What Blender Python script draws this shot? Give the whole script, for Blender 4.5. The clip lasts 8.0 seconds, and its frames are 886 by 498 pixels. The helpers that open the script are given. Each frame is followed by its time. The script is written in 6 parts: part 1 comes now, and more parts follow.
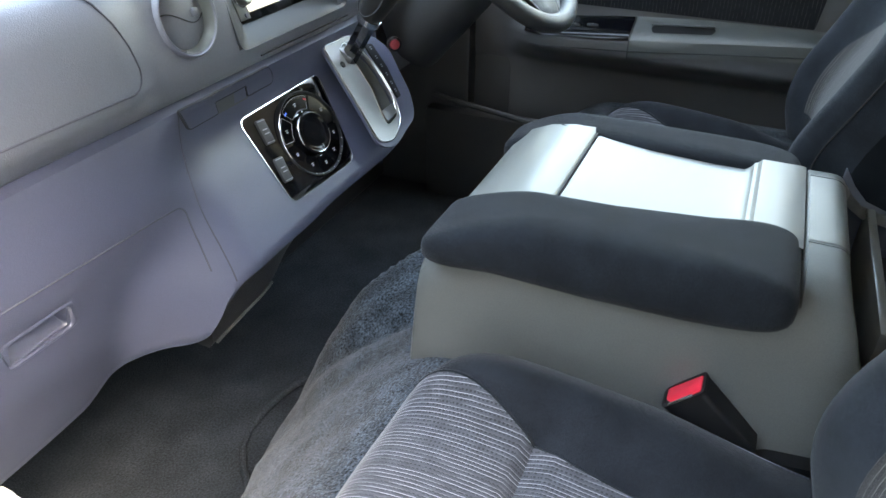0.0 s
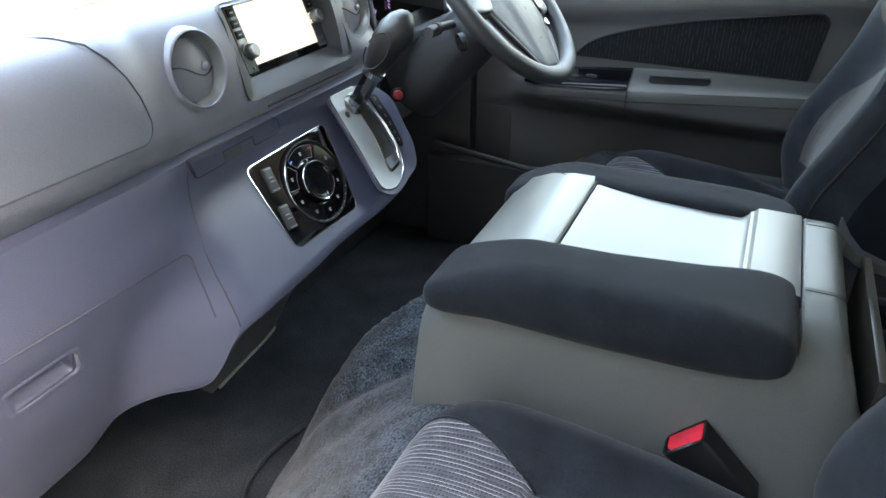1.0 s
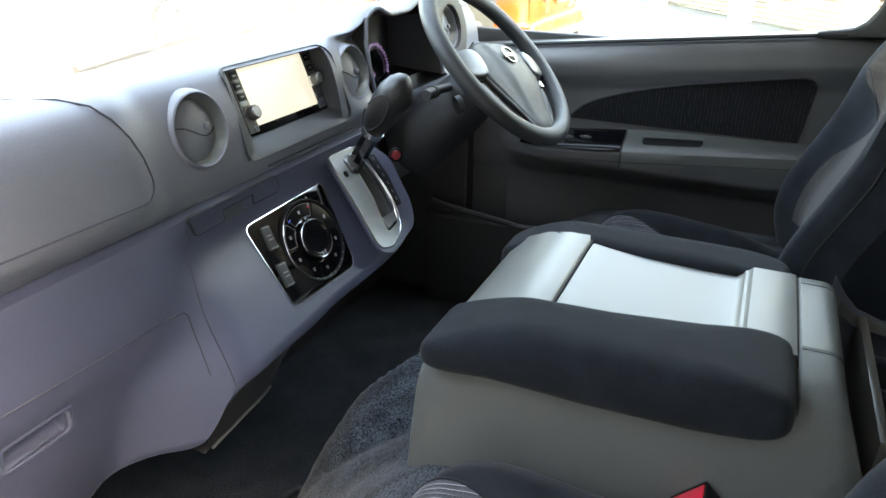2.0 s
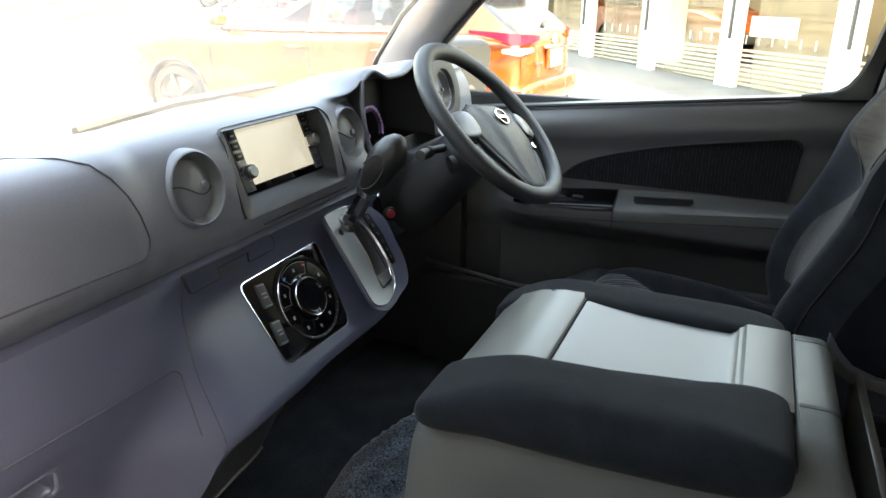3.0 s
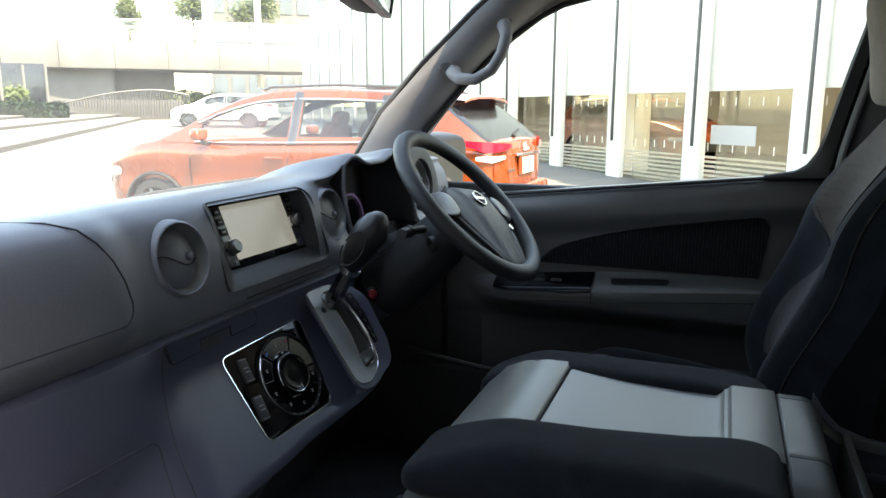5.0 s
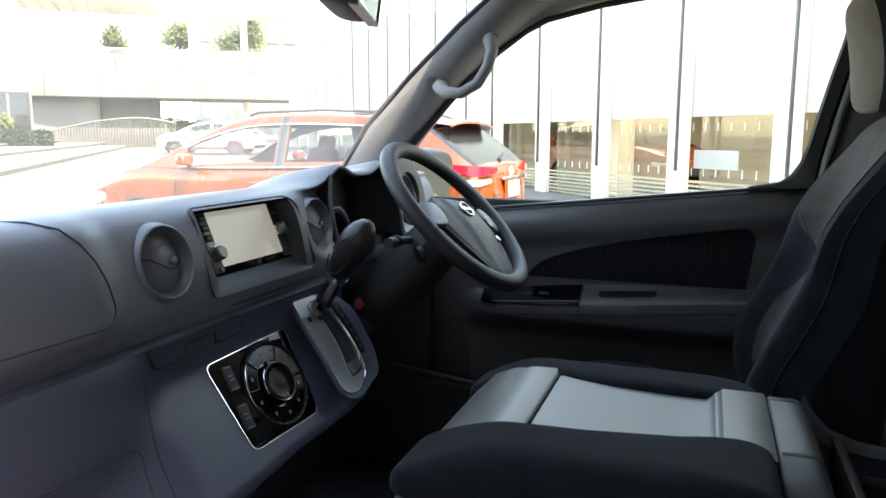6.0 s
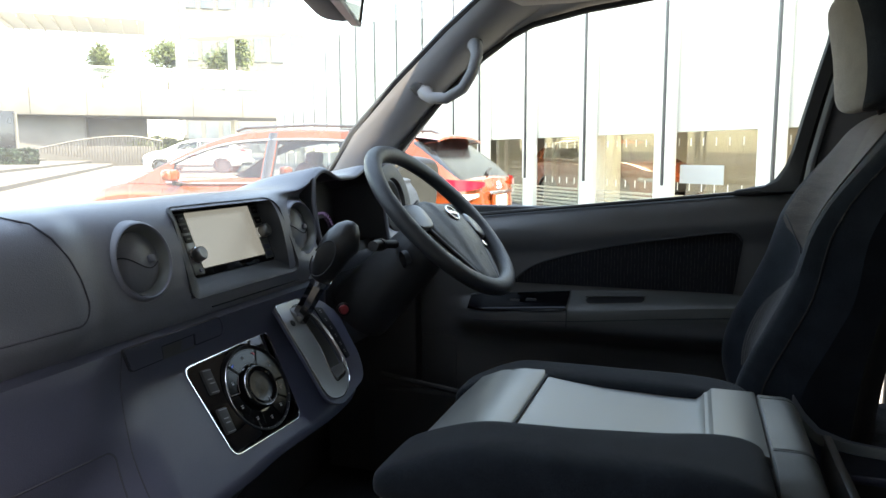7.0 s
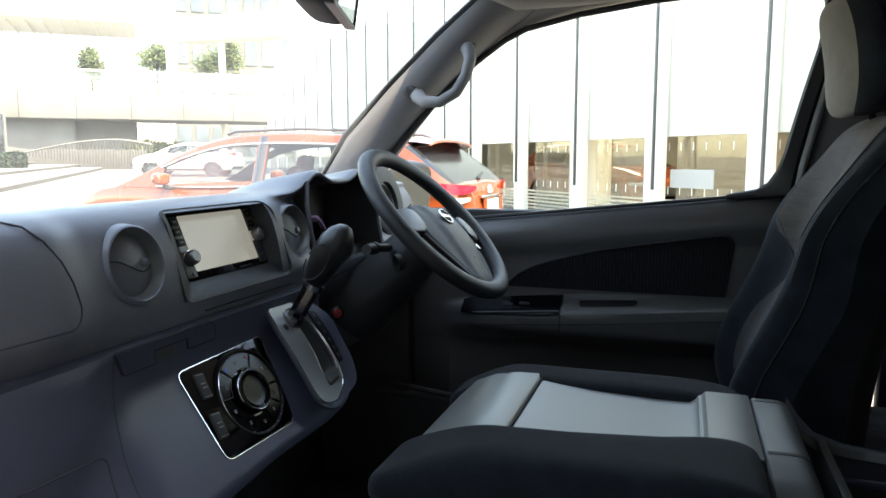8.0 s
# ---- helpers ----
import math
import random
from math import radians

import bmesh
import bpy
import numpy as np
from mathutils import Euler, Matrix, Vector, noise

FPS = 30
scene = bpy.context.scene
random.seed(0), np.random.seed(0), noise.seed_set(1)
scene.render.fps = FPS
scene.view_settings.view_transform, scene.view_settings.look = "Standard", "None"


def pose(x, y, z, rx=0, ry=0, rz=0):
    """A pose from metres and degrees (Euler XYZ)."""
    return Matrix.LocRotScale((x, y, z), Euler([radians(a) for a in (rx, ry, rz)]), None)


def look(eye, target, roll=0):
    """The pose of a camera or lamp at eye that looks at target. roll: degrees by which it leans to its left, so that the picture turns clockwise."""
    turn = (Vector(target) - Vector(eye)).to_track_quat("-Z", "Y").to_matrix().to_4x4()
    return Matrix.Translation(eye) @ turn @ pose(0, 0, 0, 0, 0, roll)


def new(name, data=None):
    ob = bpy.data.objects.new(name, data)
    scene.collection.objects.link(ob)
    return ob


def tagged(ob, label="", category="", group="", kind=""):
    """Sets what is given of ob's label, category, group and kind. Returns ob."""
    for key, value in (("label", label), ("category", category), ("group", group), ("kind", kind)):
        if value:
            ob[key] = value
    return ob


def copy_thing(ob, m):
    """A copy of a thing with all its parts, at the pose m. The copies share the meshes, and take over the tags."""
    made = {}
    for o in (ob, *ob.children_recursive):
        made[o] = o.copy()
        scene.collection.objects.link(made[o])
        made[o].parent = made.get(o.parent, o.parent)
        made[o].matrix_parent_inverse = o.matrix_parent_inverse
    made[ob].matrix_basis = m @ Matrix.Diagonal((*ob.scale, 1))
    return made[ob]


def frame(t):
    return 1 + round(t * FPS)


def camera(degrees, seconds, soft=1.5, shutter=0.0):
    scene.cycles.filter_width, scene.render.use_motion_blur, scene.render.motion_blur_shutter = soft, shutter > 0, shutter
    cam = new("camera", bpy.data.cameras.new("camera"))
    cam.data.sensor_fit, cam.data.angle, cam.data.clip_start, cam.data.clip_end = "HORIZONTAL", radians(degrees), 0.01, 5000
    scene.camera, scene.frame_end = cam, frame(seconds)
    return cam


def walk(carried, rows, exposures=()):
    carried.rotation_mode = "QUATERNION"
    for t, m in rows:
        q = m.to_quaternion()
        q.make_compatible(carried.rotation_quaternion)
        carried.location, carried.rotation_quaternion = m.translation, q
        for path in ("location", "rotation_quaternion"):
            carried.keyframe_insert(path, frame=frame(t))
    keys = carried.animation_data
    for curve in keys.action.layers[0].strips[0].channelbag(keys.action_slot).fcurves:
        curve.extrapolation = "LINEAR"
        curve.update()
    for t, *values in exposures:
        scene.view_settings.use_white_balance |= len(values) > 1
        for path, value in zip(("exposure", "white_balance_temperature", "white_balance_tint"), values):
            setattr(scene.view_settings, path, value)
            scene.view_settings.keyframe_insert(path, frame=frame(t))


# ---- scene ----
cam = camera(62.9, 8.0)
PATH = [
    (0, (-0.855, 0.081, 1.483), (0.693, 0.751, 0.408), 0.6),
    (0.5, (-0.859, 0.081, 1.488), (0.712, 0.764, 0.456), 0.6),
    (1, (-0.864, 0.078, 1.493), (0.739, 0.777, 0.522), 0.7),
    (1.5, (-0.867, 0.077, 1.495), (0.772, 0.789, 0.596), 0.8),
    (3, (-0.873, 0.076, 1.493), (0.862, 0.808, 0.82), 1.0),
    (3.5, (-0.883, 0.076, 1.485), (0.884, 0.809, 0.9), 0.8),
    (4, (-0.894, 0.072, 1.473), (0.897, 0.804, 0.966), 0.5),
    (4.5, (-0.901, 0.071, 1.457), (0.913, 0.794, 1.022), 0.3),
    (6, (-0.901, 0.073, 1.409), (0.956, 0.751, 1.103), -0.0),
    (6.5, (-0.894, 0.073, 1.393), (0.972, 0.737, 1.114), -0.1),
    (7, (-0.888, 0.072, 1.382), (0.986, 0.722, 1.123), -0.2),
    (7.5, (-0.885, 0.075, 1.381), (0.994, 0.711, 1.131), -0.1),
    (8, (-0.888, 0.077, 1.381), (0.995, 0.704, 1.133), -0.1),
]
walk(cam, [(t, look(eye, target, roll)) for t, eye, target, roll in PATH],
     [(0, 6.25, 9400, 7), (1.5, 5.92, 9700, 8), (3, 5.15, 10800, 9), (3.5, 4.8, 9700, 11), (4, 4.35, 9300, 10), (4.5, 3.92, 9200, 9),
      (6, 4.2, 9100, 10), (8, 4.05, 9000, 10)])

# ---- world, sun ----
SUN_FROM = Vector((-0.24, -0.505, 0.83)).normalized()
world = bpy.data.worlds.new("sky")
scene.world = world
world.use_nodes = True
sky = world.node_tree.nodes.new("ShaderNodeTexSky")
sky.sky_type, sky.sun_disc = "NISHITA", False
sky.sun_elevation = math.asin(SUN_FROM.z)
sky.sun_rotation = math.atan2(SUN_FROM.x, SUN_FROM.y)
back = world.node_tree.nodes["Background"]
back.inputs["Strength"].default_value = 0.15
world.node_tree.links.new(sky.outputs["Color"], back.inputs["Color"])
sun = new("sun", bpy.data.lights.new("sun", "SUN"))
sun.data.energy, sun.data.angle, sun.data.color = 2.1, radians(0.6), (1.0, 0.95, 0.87)
sun.matrix_world = look(SUN_FROM * 30, (0, 0, 0))


# ---- materials ----
def node_mat(name, color, rough=0.5, metal=0.0, vary=0.15, scale=8.0, grain=0.0, grain_scale=900.0, dirt=0.0,
             coat=0.0, sheen=0.0, spec=0.5, stretch=(1, 1, 1), rough_vary=0.08):
    """A principled material with cloudy colour, an uneven gloss and a fine bump, in metres of object space."""
    m = bpy.data.materials.new(name)
    m.use_nodes = True
    nt, links = m.node_tree.nodes, m.node_tree.links
    p = nt["Principled BSDF"]
    tc = nt.new("ShaderNodeTexCoord")
    mp = nt.new("ShaderNodeMapping")
    mp.inputs["Scale"].default_value = stretch
    links.new(tc.outputs["Object"], mp.inputs["Vector"])
    big = nt.new("ShaderNodeTexNoise")
    big.inputs["Scale"].default_value, big.inputs["Detail"].default_value = scale, 5
    links.new(mp.outputs["Vector"], big.inputs["Vector"])
    ramp = nt.new("ShaderNodeValToRGB")
    lo, hi = ramp.color_ramp.elements
    lo.position, hi.position = 0.3, 0.7
    lo.color = (*[c * (1 - vary) for c in color], 1)
    hi.color = (*[min(1, c * (1 + vary)) for c in color], 1)
    links.new(big.outputs["Fac"], ramp.inputs["Fac"])
    tone = ramp.outputs["Color"]
    if dirt:
        fine = nt.new("ShaderNodeTexNoise")
        fine.inputs["Scale"].default_value, fine.inputs["Detail"].default_value = grain_scale * 0.6, 3
        links.new(mp.outputs["Vector"], fine.inputs["Vector"])
        mix = nt.new("ShaderNodeMix")
        mix.data_type, mix.blend_type = "RGBA", "MULTIPLY"
        mix.inputs["Factor"].default_value = 1.0
        speck = nt.new("ShaderNodeMapRange")
        speck.inputs["From Min"].default_value, speck.inputs["From Max"].default_value = 0.32, 0.68
        speck.inputs["To Min"].default_value, speck.inputs["To Max"].default_value = 1 - dirt * 0.75, 1 + dirt
        links.new(fine.outputs["Fac"], speck.inputs["Value"])
        links.new(tone, mix.inputs["A"])
        links.new(speck.outputs["Result"], mix.inputs["B"])
        tone = mix.outputs["Result"]
    links.new(tone, p.inputs["Base Color"])
    gloss = nt.new("ShaderNodeMapRange")
    gloss.inputs["To Min"].default_value = max(0.0, rough - rough_vary)
    gloss.inputs["To Max"].default_value = min(1.0, rough + rough_vary)
    links.new(big.outputs["Fac"], gloss.inputs["Value"])
    links.new(gloss.outputs["Result"], p.inputs["Roughness"])
    p.inputs["Metallic"].default_value = metal
    p.inputs["Coat Weight"].default_value = coat
    p.inputs["Coat Roughness"].default_value = 0.05
    p.inputs["Specular IOR Level"].default_value = spec
    p.inputs["Sheen Weight"].default_value = sheen
    p.inputs["Sheen Roughness"].default_value = 0.4
    if grain:
        tex = nt.new("ShaderNodeTexVoronoi" if grain_scale < 1500 else "ShaderNodeTexNoise")
        tex.inputs["Scale"].default_value = grain_scale
        links.new(mp.outputs["Vector"], tex.inputs["Vector"])
        bump = nt.new("ShaderNodeBump")
        bump.inputs["Strength"].default_value, bump.inputs["Distance"].default_value = grain, 0.001
        links.new(tex.outputs[0], bump.inputs["Height"])
        links.new(bump.outputs["Normal"], p.inputs["Normal"])
    return m


def striped_mat(name, dark, light, axis, pitch, width=0.16, rough=0.85, bump=0.4, dots=False):
    """Woven cloth: dark ground, fine broken light threads every pitch metres along an axis, cross weave."""
    m = node_mat(name, dark, rough, vary=0.25, scale=60, sheen=0.25, spec=0.2)
    nt, links = m.node_tree.nodes, m.node_tree.links
    p = nt["Principled BSDF"]
    base = p.inputs["Base Color"].links[0].from_socket
    tc = nt.new("ShaderNodeTexCoord")
    sep = nt.new("ShaderNodeSeparateXYZ")
    wob = nt.new("ShaderNodeTexNoise")
    wob.inputs["Scale"].default_value = 25
    links.new(tc.outputs["Object"], wob.inputs["Vector"])
    links.new(tc.outputs["Object"], sep.inputs["Vector"])
    off = nt.new("ShaderNodeMath")
    off.operation = "MULTIPLY_ADD"
    off.inputs[1].default_value = pitch * 0.5
    links.new(wob.outputs["Fac"], off.inputs[0])
    links.new(sep.outputs[axis], off.inputs[2])
    div = nt.new("ShaderNodeMath")
    div.operation = "DIVIDE"
    div.inputs[1].default_value = pitch
    links.new(off.outputs[0], div.inputs[0])
    frac = nt.new("ShaderNodeMath")
    frac.operation = "FRACT"
    links.new(div.outputs[0], frac.inputs[0])
    line = nt.new("ShaderNodeMath")
    line.operation = "LESS_THAN"
    line.inputs[1].default_value = width
    links.new(frac.outputs[0], line.inputs[0])
    brk = nt.new("ShaderNodeTexNoise")
    brk.inputs["Scale"].default_value, brk.inputs["Detail"].default_value = 150, 2
    along = nt.new("ShaderNodeMapping")
    along.inputs["Scale"].default_value = (1.0, 0.10, 0.10) if axis == 0 else ((0.10, 1.0, 0.5) if axis == 1 else (0.10, 0.10, 1.0))
    links.new(tc.outputs["Object"], along.inputs["Vector"])
    links.new(along.outputs["Vector"], brk.inputs["Vector"])
    cut = nt.new("ShaderNodeMapRange")
    cut.inputs["From Min"].default_value, cut.inputs["From Max"].default_value = 0.38, 0.56
    links.new(brk.outputs["Fac"], cut.inputs["Value"])
    both = nt.new("ShaderNodeMath")
    both.operation = "MULTIPLY"
    links.new(line.outputs[0], both.inputs[0])
    links.new(cut.outputs["Result"], both.inputs[1])
    mix = nt.new("ShaderNodeMix")
    mix.data_type = "RGBA"
    links.new(both.outputs[0], mix.inputs["Factor"])
    links.new(base, mix.inputs["A"])
    mix.inputs["B"].default_value = (*light, 1)
    tone = mix.outputs["Result"]
    if dots:
        # small dark stitches between the threads
        cell = nt.new("ShaderNodeTexChecker")
        cell.inputs["Scale"].default_value = 430
        cell.inputs["Color1"].default_value, cell.inputs["Color2"].default_value = (0.45, 0.45, 0.47, 1), (1, 1, 1, 1)
        links.new(tc.outputs["Object"], cell.inputs["Vector"])
        row = nt.new("ShaderNodeMath")
        row.operation = "GREATER_THAN"
        row.inputs[1].default_value = 0.55
        links.new(frac.outputs[0], row.inputs[0])
        stitch = nt.new("ShaderNodeMix")
        stitch.data_type, stitch.blend_type = "RGBA", "MULTIPLY"
        links.new(row.outputs[0], stitch.inputs["Factor"])
        links.new(tone, stitch.inputs["A"])
        links.new(cell.outputs["Color"], stitch.inputs["B"])
        tone = stitch.outputs["Result"]
    links.new(tone, p.inputs["Base Color"])
    weave = nt.new("ShaderNodeTexChecker")
    weave.inputs["Scale"].default_value = 420
    links.new(tc.outputs["Object"], weave.inputs["Vector"])
    b = nt.new("ShaderNodeBump")
    b.inputs["Strength"].default_value, b.inputs["Distance"].default_value = bump, 0.0006
    links.new(weave.outputs["Fac"], b.inputs["Height"])
    links.new(b.outputs["Normal"], p.inputs["Normal"])
    return m


def glass_mat(name, tint=(0.9, 0.95, 0.95), rough=0.0, film=0.0):
    """A thin pane: mostly clear, with a Fresnel gloss."""
    m = bpy.data.materials.new(name)
    m.use_nodes = True
    nt, links = m.node_tree.nodes, m.node_tree.links
    clear = nt.new("ShaderNodeBsdfTransparent")
    clear.inputs["Color"].default_value = (*tint, 1)
    shine = nt.new("ShaderNodeBsdfGlossy")
    shine.inputs["Roughness"].default_value = rough
    face = nt.new("ShaderNodeLayerWeight")
    face.inputs["Blend"].default_value = 0.5
    power = nt.new("ShaderNodeMath")
    power.operation = "POWER"
    power.inputs[1].default_value = 4.0
    links.new(face.outputs["Facing"], power.inputs[0])
    fres = nt.new("ShaderNodeMapRange")
    fres.inputs["To Min"].default_value, fres.inputs["To Max"].default_value = 0.05, 0.85
    links.new(power.outputs[0], fres.inputs["Value"])
    mix = nt.new("ShaderNodeMixShader")
    links.new(fres.outputs["Result"], mix.inputs["Fac"])
    links.new(clear.outputs[0], mix.inputs[1])
    links.new(shine.outputs[0], mix.inputs[2])
    last = mix
    if film:
        # Milky layer: dust on the windscreen, painted reflection haze on the hall glass.
        dust_haze = nt.new("ShaderNodeBsdfTranslucent")
        dust_haze.inputs["Color"].default_value = (0.9, 0.9, 0.88, 1)
        patch = nt.new("ShaderNodeTexNoise")
        patch.inputs["Scale"].default_value = 3.0
        tc = nt.new("ShaderNodeTexCoord")
        links.new(tc.outputs["Object"], patch.inputs["Vector"])
        amount = nt.new("ShaderNodeMapRange")
        amount.inputs["To Min"].default_value, amount.inputs["To Max"].default_value = film * 0.7, film * 1.3
        links.new(patch.outputs["Fac"], amount.inputs["Value"])
        last = nt.new("ShaderNodeMixShader")
        links.new(amount.outputs["Result"], last.inputs["Fac"])
        links.new(mix.outputs[0], last.inputs[1])
        links.new(dust_haze.outputs[0], last.inputs[2])
    links.new(last.outputs[0], nt["Material Output"].inputs["Surface"])
    return m


def glow_mat(name, color, strength):
    m = node_mat(name, (0.02, 0.02, 0.02), 0.2, vary=0.0)
    p = m.node_tree.nodes["Principled BSDF"]
    p.inputs["Emission Color"].default_value = (*color, 1)
    p.inputs["Emission Strength"].default_value = strength
    return m


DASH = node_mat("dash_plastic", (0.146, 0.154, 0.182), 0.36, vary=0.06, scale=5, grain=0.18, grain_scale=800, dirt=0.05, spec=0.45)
# Darkened to stand in for the shade of a person at the open door.
DASH_LOW = node_mat("dash_lower_shaded_plastic", (0.071, 0.078, 0.118), 0.36, vary=0.05, scale=4, grain=0.16, grain_scale=900, dirt=0.05, spec=0.6)
DARK = node_mat("dark_plastic", (0.032, 0.032, 0.034), 0.5, vary=0.15, scale=9, grain=0.2, grain_scale=1000)
SEAM = node_mat("seam_shadow_gap", (0.025, 0.025, 0.029), 0.8, vary=0.05)
SOFT_SEAM = node_mat("moulded_line", (0.046, 0.047, 0.060), 0.7, vary=0.05)
BLACK_GLOSS = node_mat("piano_black", (0.004, 0.004, 0.005), 0.06, vary=0.1, scale=30, coat=0.6, rough_vary=0.02)
CHROME = node_mat("satin_chrome", (0.75, 0.76, 0.78), 0.15, 1.0, vary=0.04, scale=40)
SILVER = node_mat("silver_paint", (0.16, 0.16, 0.16), 0.36, 0.75, vary=0.05, scale=50)
DARK_CHROME = node_mat("dark_chrome", (0.30, 0.305, 0.32), 0.10, 1.0, vary=0.1, scale=40)
GATE_SILVER = node_mat("gate_silver", (0.27, 0.272, 0.267), 0.33, 0.6, vary=0.02, scale=12, rough_vary=0.02)
LID = node_mat("lid_grey_plastic", (0.148, 0.145, 0.133), 0.33, 0.04, spec=0.42, vary=0.03, scale=12, grain=0.06, grain_scale=900, rough_vary=0.02)
BRIDGE = node_mat("bridge_grey_plastic", (0.15, 0.151, 0.143), 0.30, 0.1, vary=0.05, scale=10, grain=0.2, grain_scale=900)
CONSOLE = node_mat("console_plastic", (0.078, 0.081, 0.078), 0.44, vary=0.07, scale=6, grain=0.25, grain_scale=1000, dirt=0.08)
VELOUR = node_mat("navy_velour", (0.0100, 0.0118, 0.0150), 0.9, vary=0.32, scale=22, grain=0.6, grain_scale=2500, sheen=0.09, spec=0.10, dirt=0.8)
CARPET = node_mat("carpet_pile", (0.023, 0.029, 0.036), 0.95, vary=0.55, scale=26, grain=1.0, grain_scale=480, dirt=1.3, sheen=0.15, spec=0.1)
MAT_FLOOR = node_mat("floor_mat", (0.026, 0.031, 0.037), 0.9, vary=0.3, scale=14, grain=0.9, grain_scale=500, dirt=0.5, spec=0.1)
CLOTH_X = striped_mat("seat_cloth", (0.046, 0.048, 0.056), (0.22, 0.22, 0.24), 0, 0.0047, 0.15, dots=True)
CLOTH_BACK = striped_mat("seat_back_cloth", (0.024, 0.0165, 0.0125), (0.050, 0.035, 0.028), 2, 0.0030, 0.5, dots=True)
HEAD_CLOTH = node_mat("headrest_cloth", (0.15, 0.135, 0.118), 0.9, vary=0.12, scale=30, grain=0.5, grain_scale=2200, sheen=0.2, spec=0.1, dirt=0.25)
SATIN_BLACK = node_mat("satin_black", (0.006, 0.006, 0.007), 0.42, vary=0.1, scale=30, spec=0.3)
CLOTH_LOW = striped_mat("seat_back_low_cloth", (0.024, 0.021, 0.020), (0.085, 0.076, 0.070), 0, 0.0062, 0.15, dots=True)
CLOTH_DOOR = striped_mat("door_cloth", (0.007, 0.007, 0.009), (0.050, 0.049, 0.048), 1, 0.0075, 0.12)
HEADLINE = node_mat("headliner_grey", (0.48, 0.455, 0.43), 0.9, vary=0.06, scale=10, grain=0.3, grain_scale=2200, spec=0.1)
PILLAR = node_mat("pillar_plastic", (0.22, 0.22, 0.23), 0.6, vary=0.06, scale=8, grain=0.25, grain_scale=1000)
DOOR = node_mat("door_plastic", (0.074, 0.073, 0.075), 0.31, vary=0.08, scale=6, grain=0.15, grain_scale=1000, dirt=0.06, spec=0.7)
RUBBER = node_mat("rubber", (0.017, 0.017, 0.018), 0.6, vary=0.2, scale=20)
LEATHER = node_mat("wheel_urethane", (0.027, 0.028, 0.030), 0.46, vary=0.15, scale=30, grain=0.25, grain_scale=1400)
KNOB_BLACK = node_mat("knob_black", (0.015, 0.015, 0.0155), 0.36, vary=0.12, scale=40, grain=0.12, grain_scale=1400, spec=0.45)
STRIP_GREY = node_mat("radio_strip_grey", (0.15, 0.16, 0.155), 0.3, 0.3, vary=0.04, scale=30)
BEZEL = node_mat("radio_bezel_plastic", (0.036, 0.038, 0.042), 0.5, vary=0.06, scale=8, grain=0.15, grain_scale=900, spec=0.35)
KEY_BLACK = node_mat("key_black", (0.003, 0.003, 0.004), 0.10, vary=0.1, scale=30, spec=0.16, rough_vary=0.02)
RED = node_mat("red_plastic", (0.62, 0.02, 0.04), 0.35, vary=0.08, scale=60)
DEEP_RED = node_mat("dark_red_plastic", (0.20, 0.010, 0.016), 0.4, vary=0.1, scale=60)
SCREEN = glow_mat("lit_screen", (0.82, 0.92, 1.0), 0.019)
SCREEN.node_tree.nodes["Principled BSDF"].inputs["Base Color"].default_value = (0.35, 0.39, 0.44, 1)
WHITE_MARK = node_mat("printed_marks", (0.24, 0.24, 0.25), 0.5, vary=0.05)
GAUGE = glow_mat("gauge_marks", (0.45, 0.36, 0.95), 0.022)
MIRROR = node_mat("mirror_glass", (0.30, 0.31, 0.30), 0.01, 1.0, vary=0.0, rough_vary=0.0)
# Door mirror base darkened in place of a darker reflection.
DARKENED_MIRROR = node_mat("darkened_mirror_glass", (0.14, 0.15, 0.15), 0.01, 1.0, vary=0.0, rough_vary=0.0)
GLASS = glass_mat("clear_glass", (0.63, 0.665, 0.65))
SCREEN_GLASS = glass_mat("dusty_windscreen", (0.63, 0.665, 0.65), film=0.027)
CAR_GLASS = glass_mat("tinted_glass", (0.80, 0.84, 0.84))
PRIVACY = node_mat("privacy_glass", (0.012, 0.014, 0.017), 0.18, vary=0.1, scale=2, rough_vary=0.03)
# The film paints the pale washed-out look of reflections on the hall.
HALL_GLASS = glass_mat("hall_glass", (0.85, 0.86, 0.83), film=0.10)
ORANGE = node_mat("orange_paint", (0.23, 0.043, 0.009), 0.26, 0.2, vary=0.05, scale=3, coat=0.9)
WHITE_CAR = node_mat("white_paint", (0.75, 0.75, 0.76), 0.3, vary=0.03, coat=0.8)
TAIL = node_mat("tail_lamp_red", (0.55, 0.01, 0.03), 0.12, vary=0.1, scale=60, coat=0.8)
PILLAR_PAINT = node_mat("gloss_black_pillar", (0.03, 0.03, 0.033), 0.15, vary=0.05, coat=0.5)
LAMP_CLEAR = node_mat("lamp_clear", (0.7, 0.72, 0.75), 0.1, 0.6, vary=0.1, scale=60, coat=0.8)
ALLOY = node_mat("alloy", (0.09, 0.09, 0.095), 0.35, 0.8, vary=0.06)
CAR_SEAT = node_mat("maroon_car_seat", (0.085, 0.020, 0.020), 0.8, vary=0.2, scale=20)
PAVING = node_mat("pale_paving", (0.112, 0.109, 0.104), 0.75, vary=0.16, scale=0.7, grain=0.4, grain_scale=120, dirt=0.25)
CONCRETE = node_mat("pale_concrete", (0.125, 0.122, 0.115), 0.8, vary=0.18, scale=0.6, grain=0.4, grain_scale=80, dirt=0.25)
PANEL = node_mat("white_panel", (0.76, 0.73, 0.655), 0.4, vary=0.05, scale=0.8)
BLIND = node_mat("grey_notice", (0.42, 0.40, 0.37), 0.5, vary=0.06, scale=2)
FIN = node_mat("dark_fin", (0.10, 0.10, 0.105), 0.4, 0.4, vary=0.1)
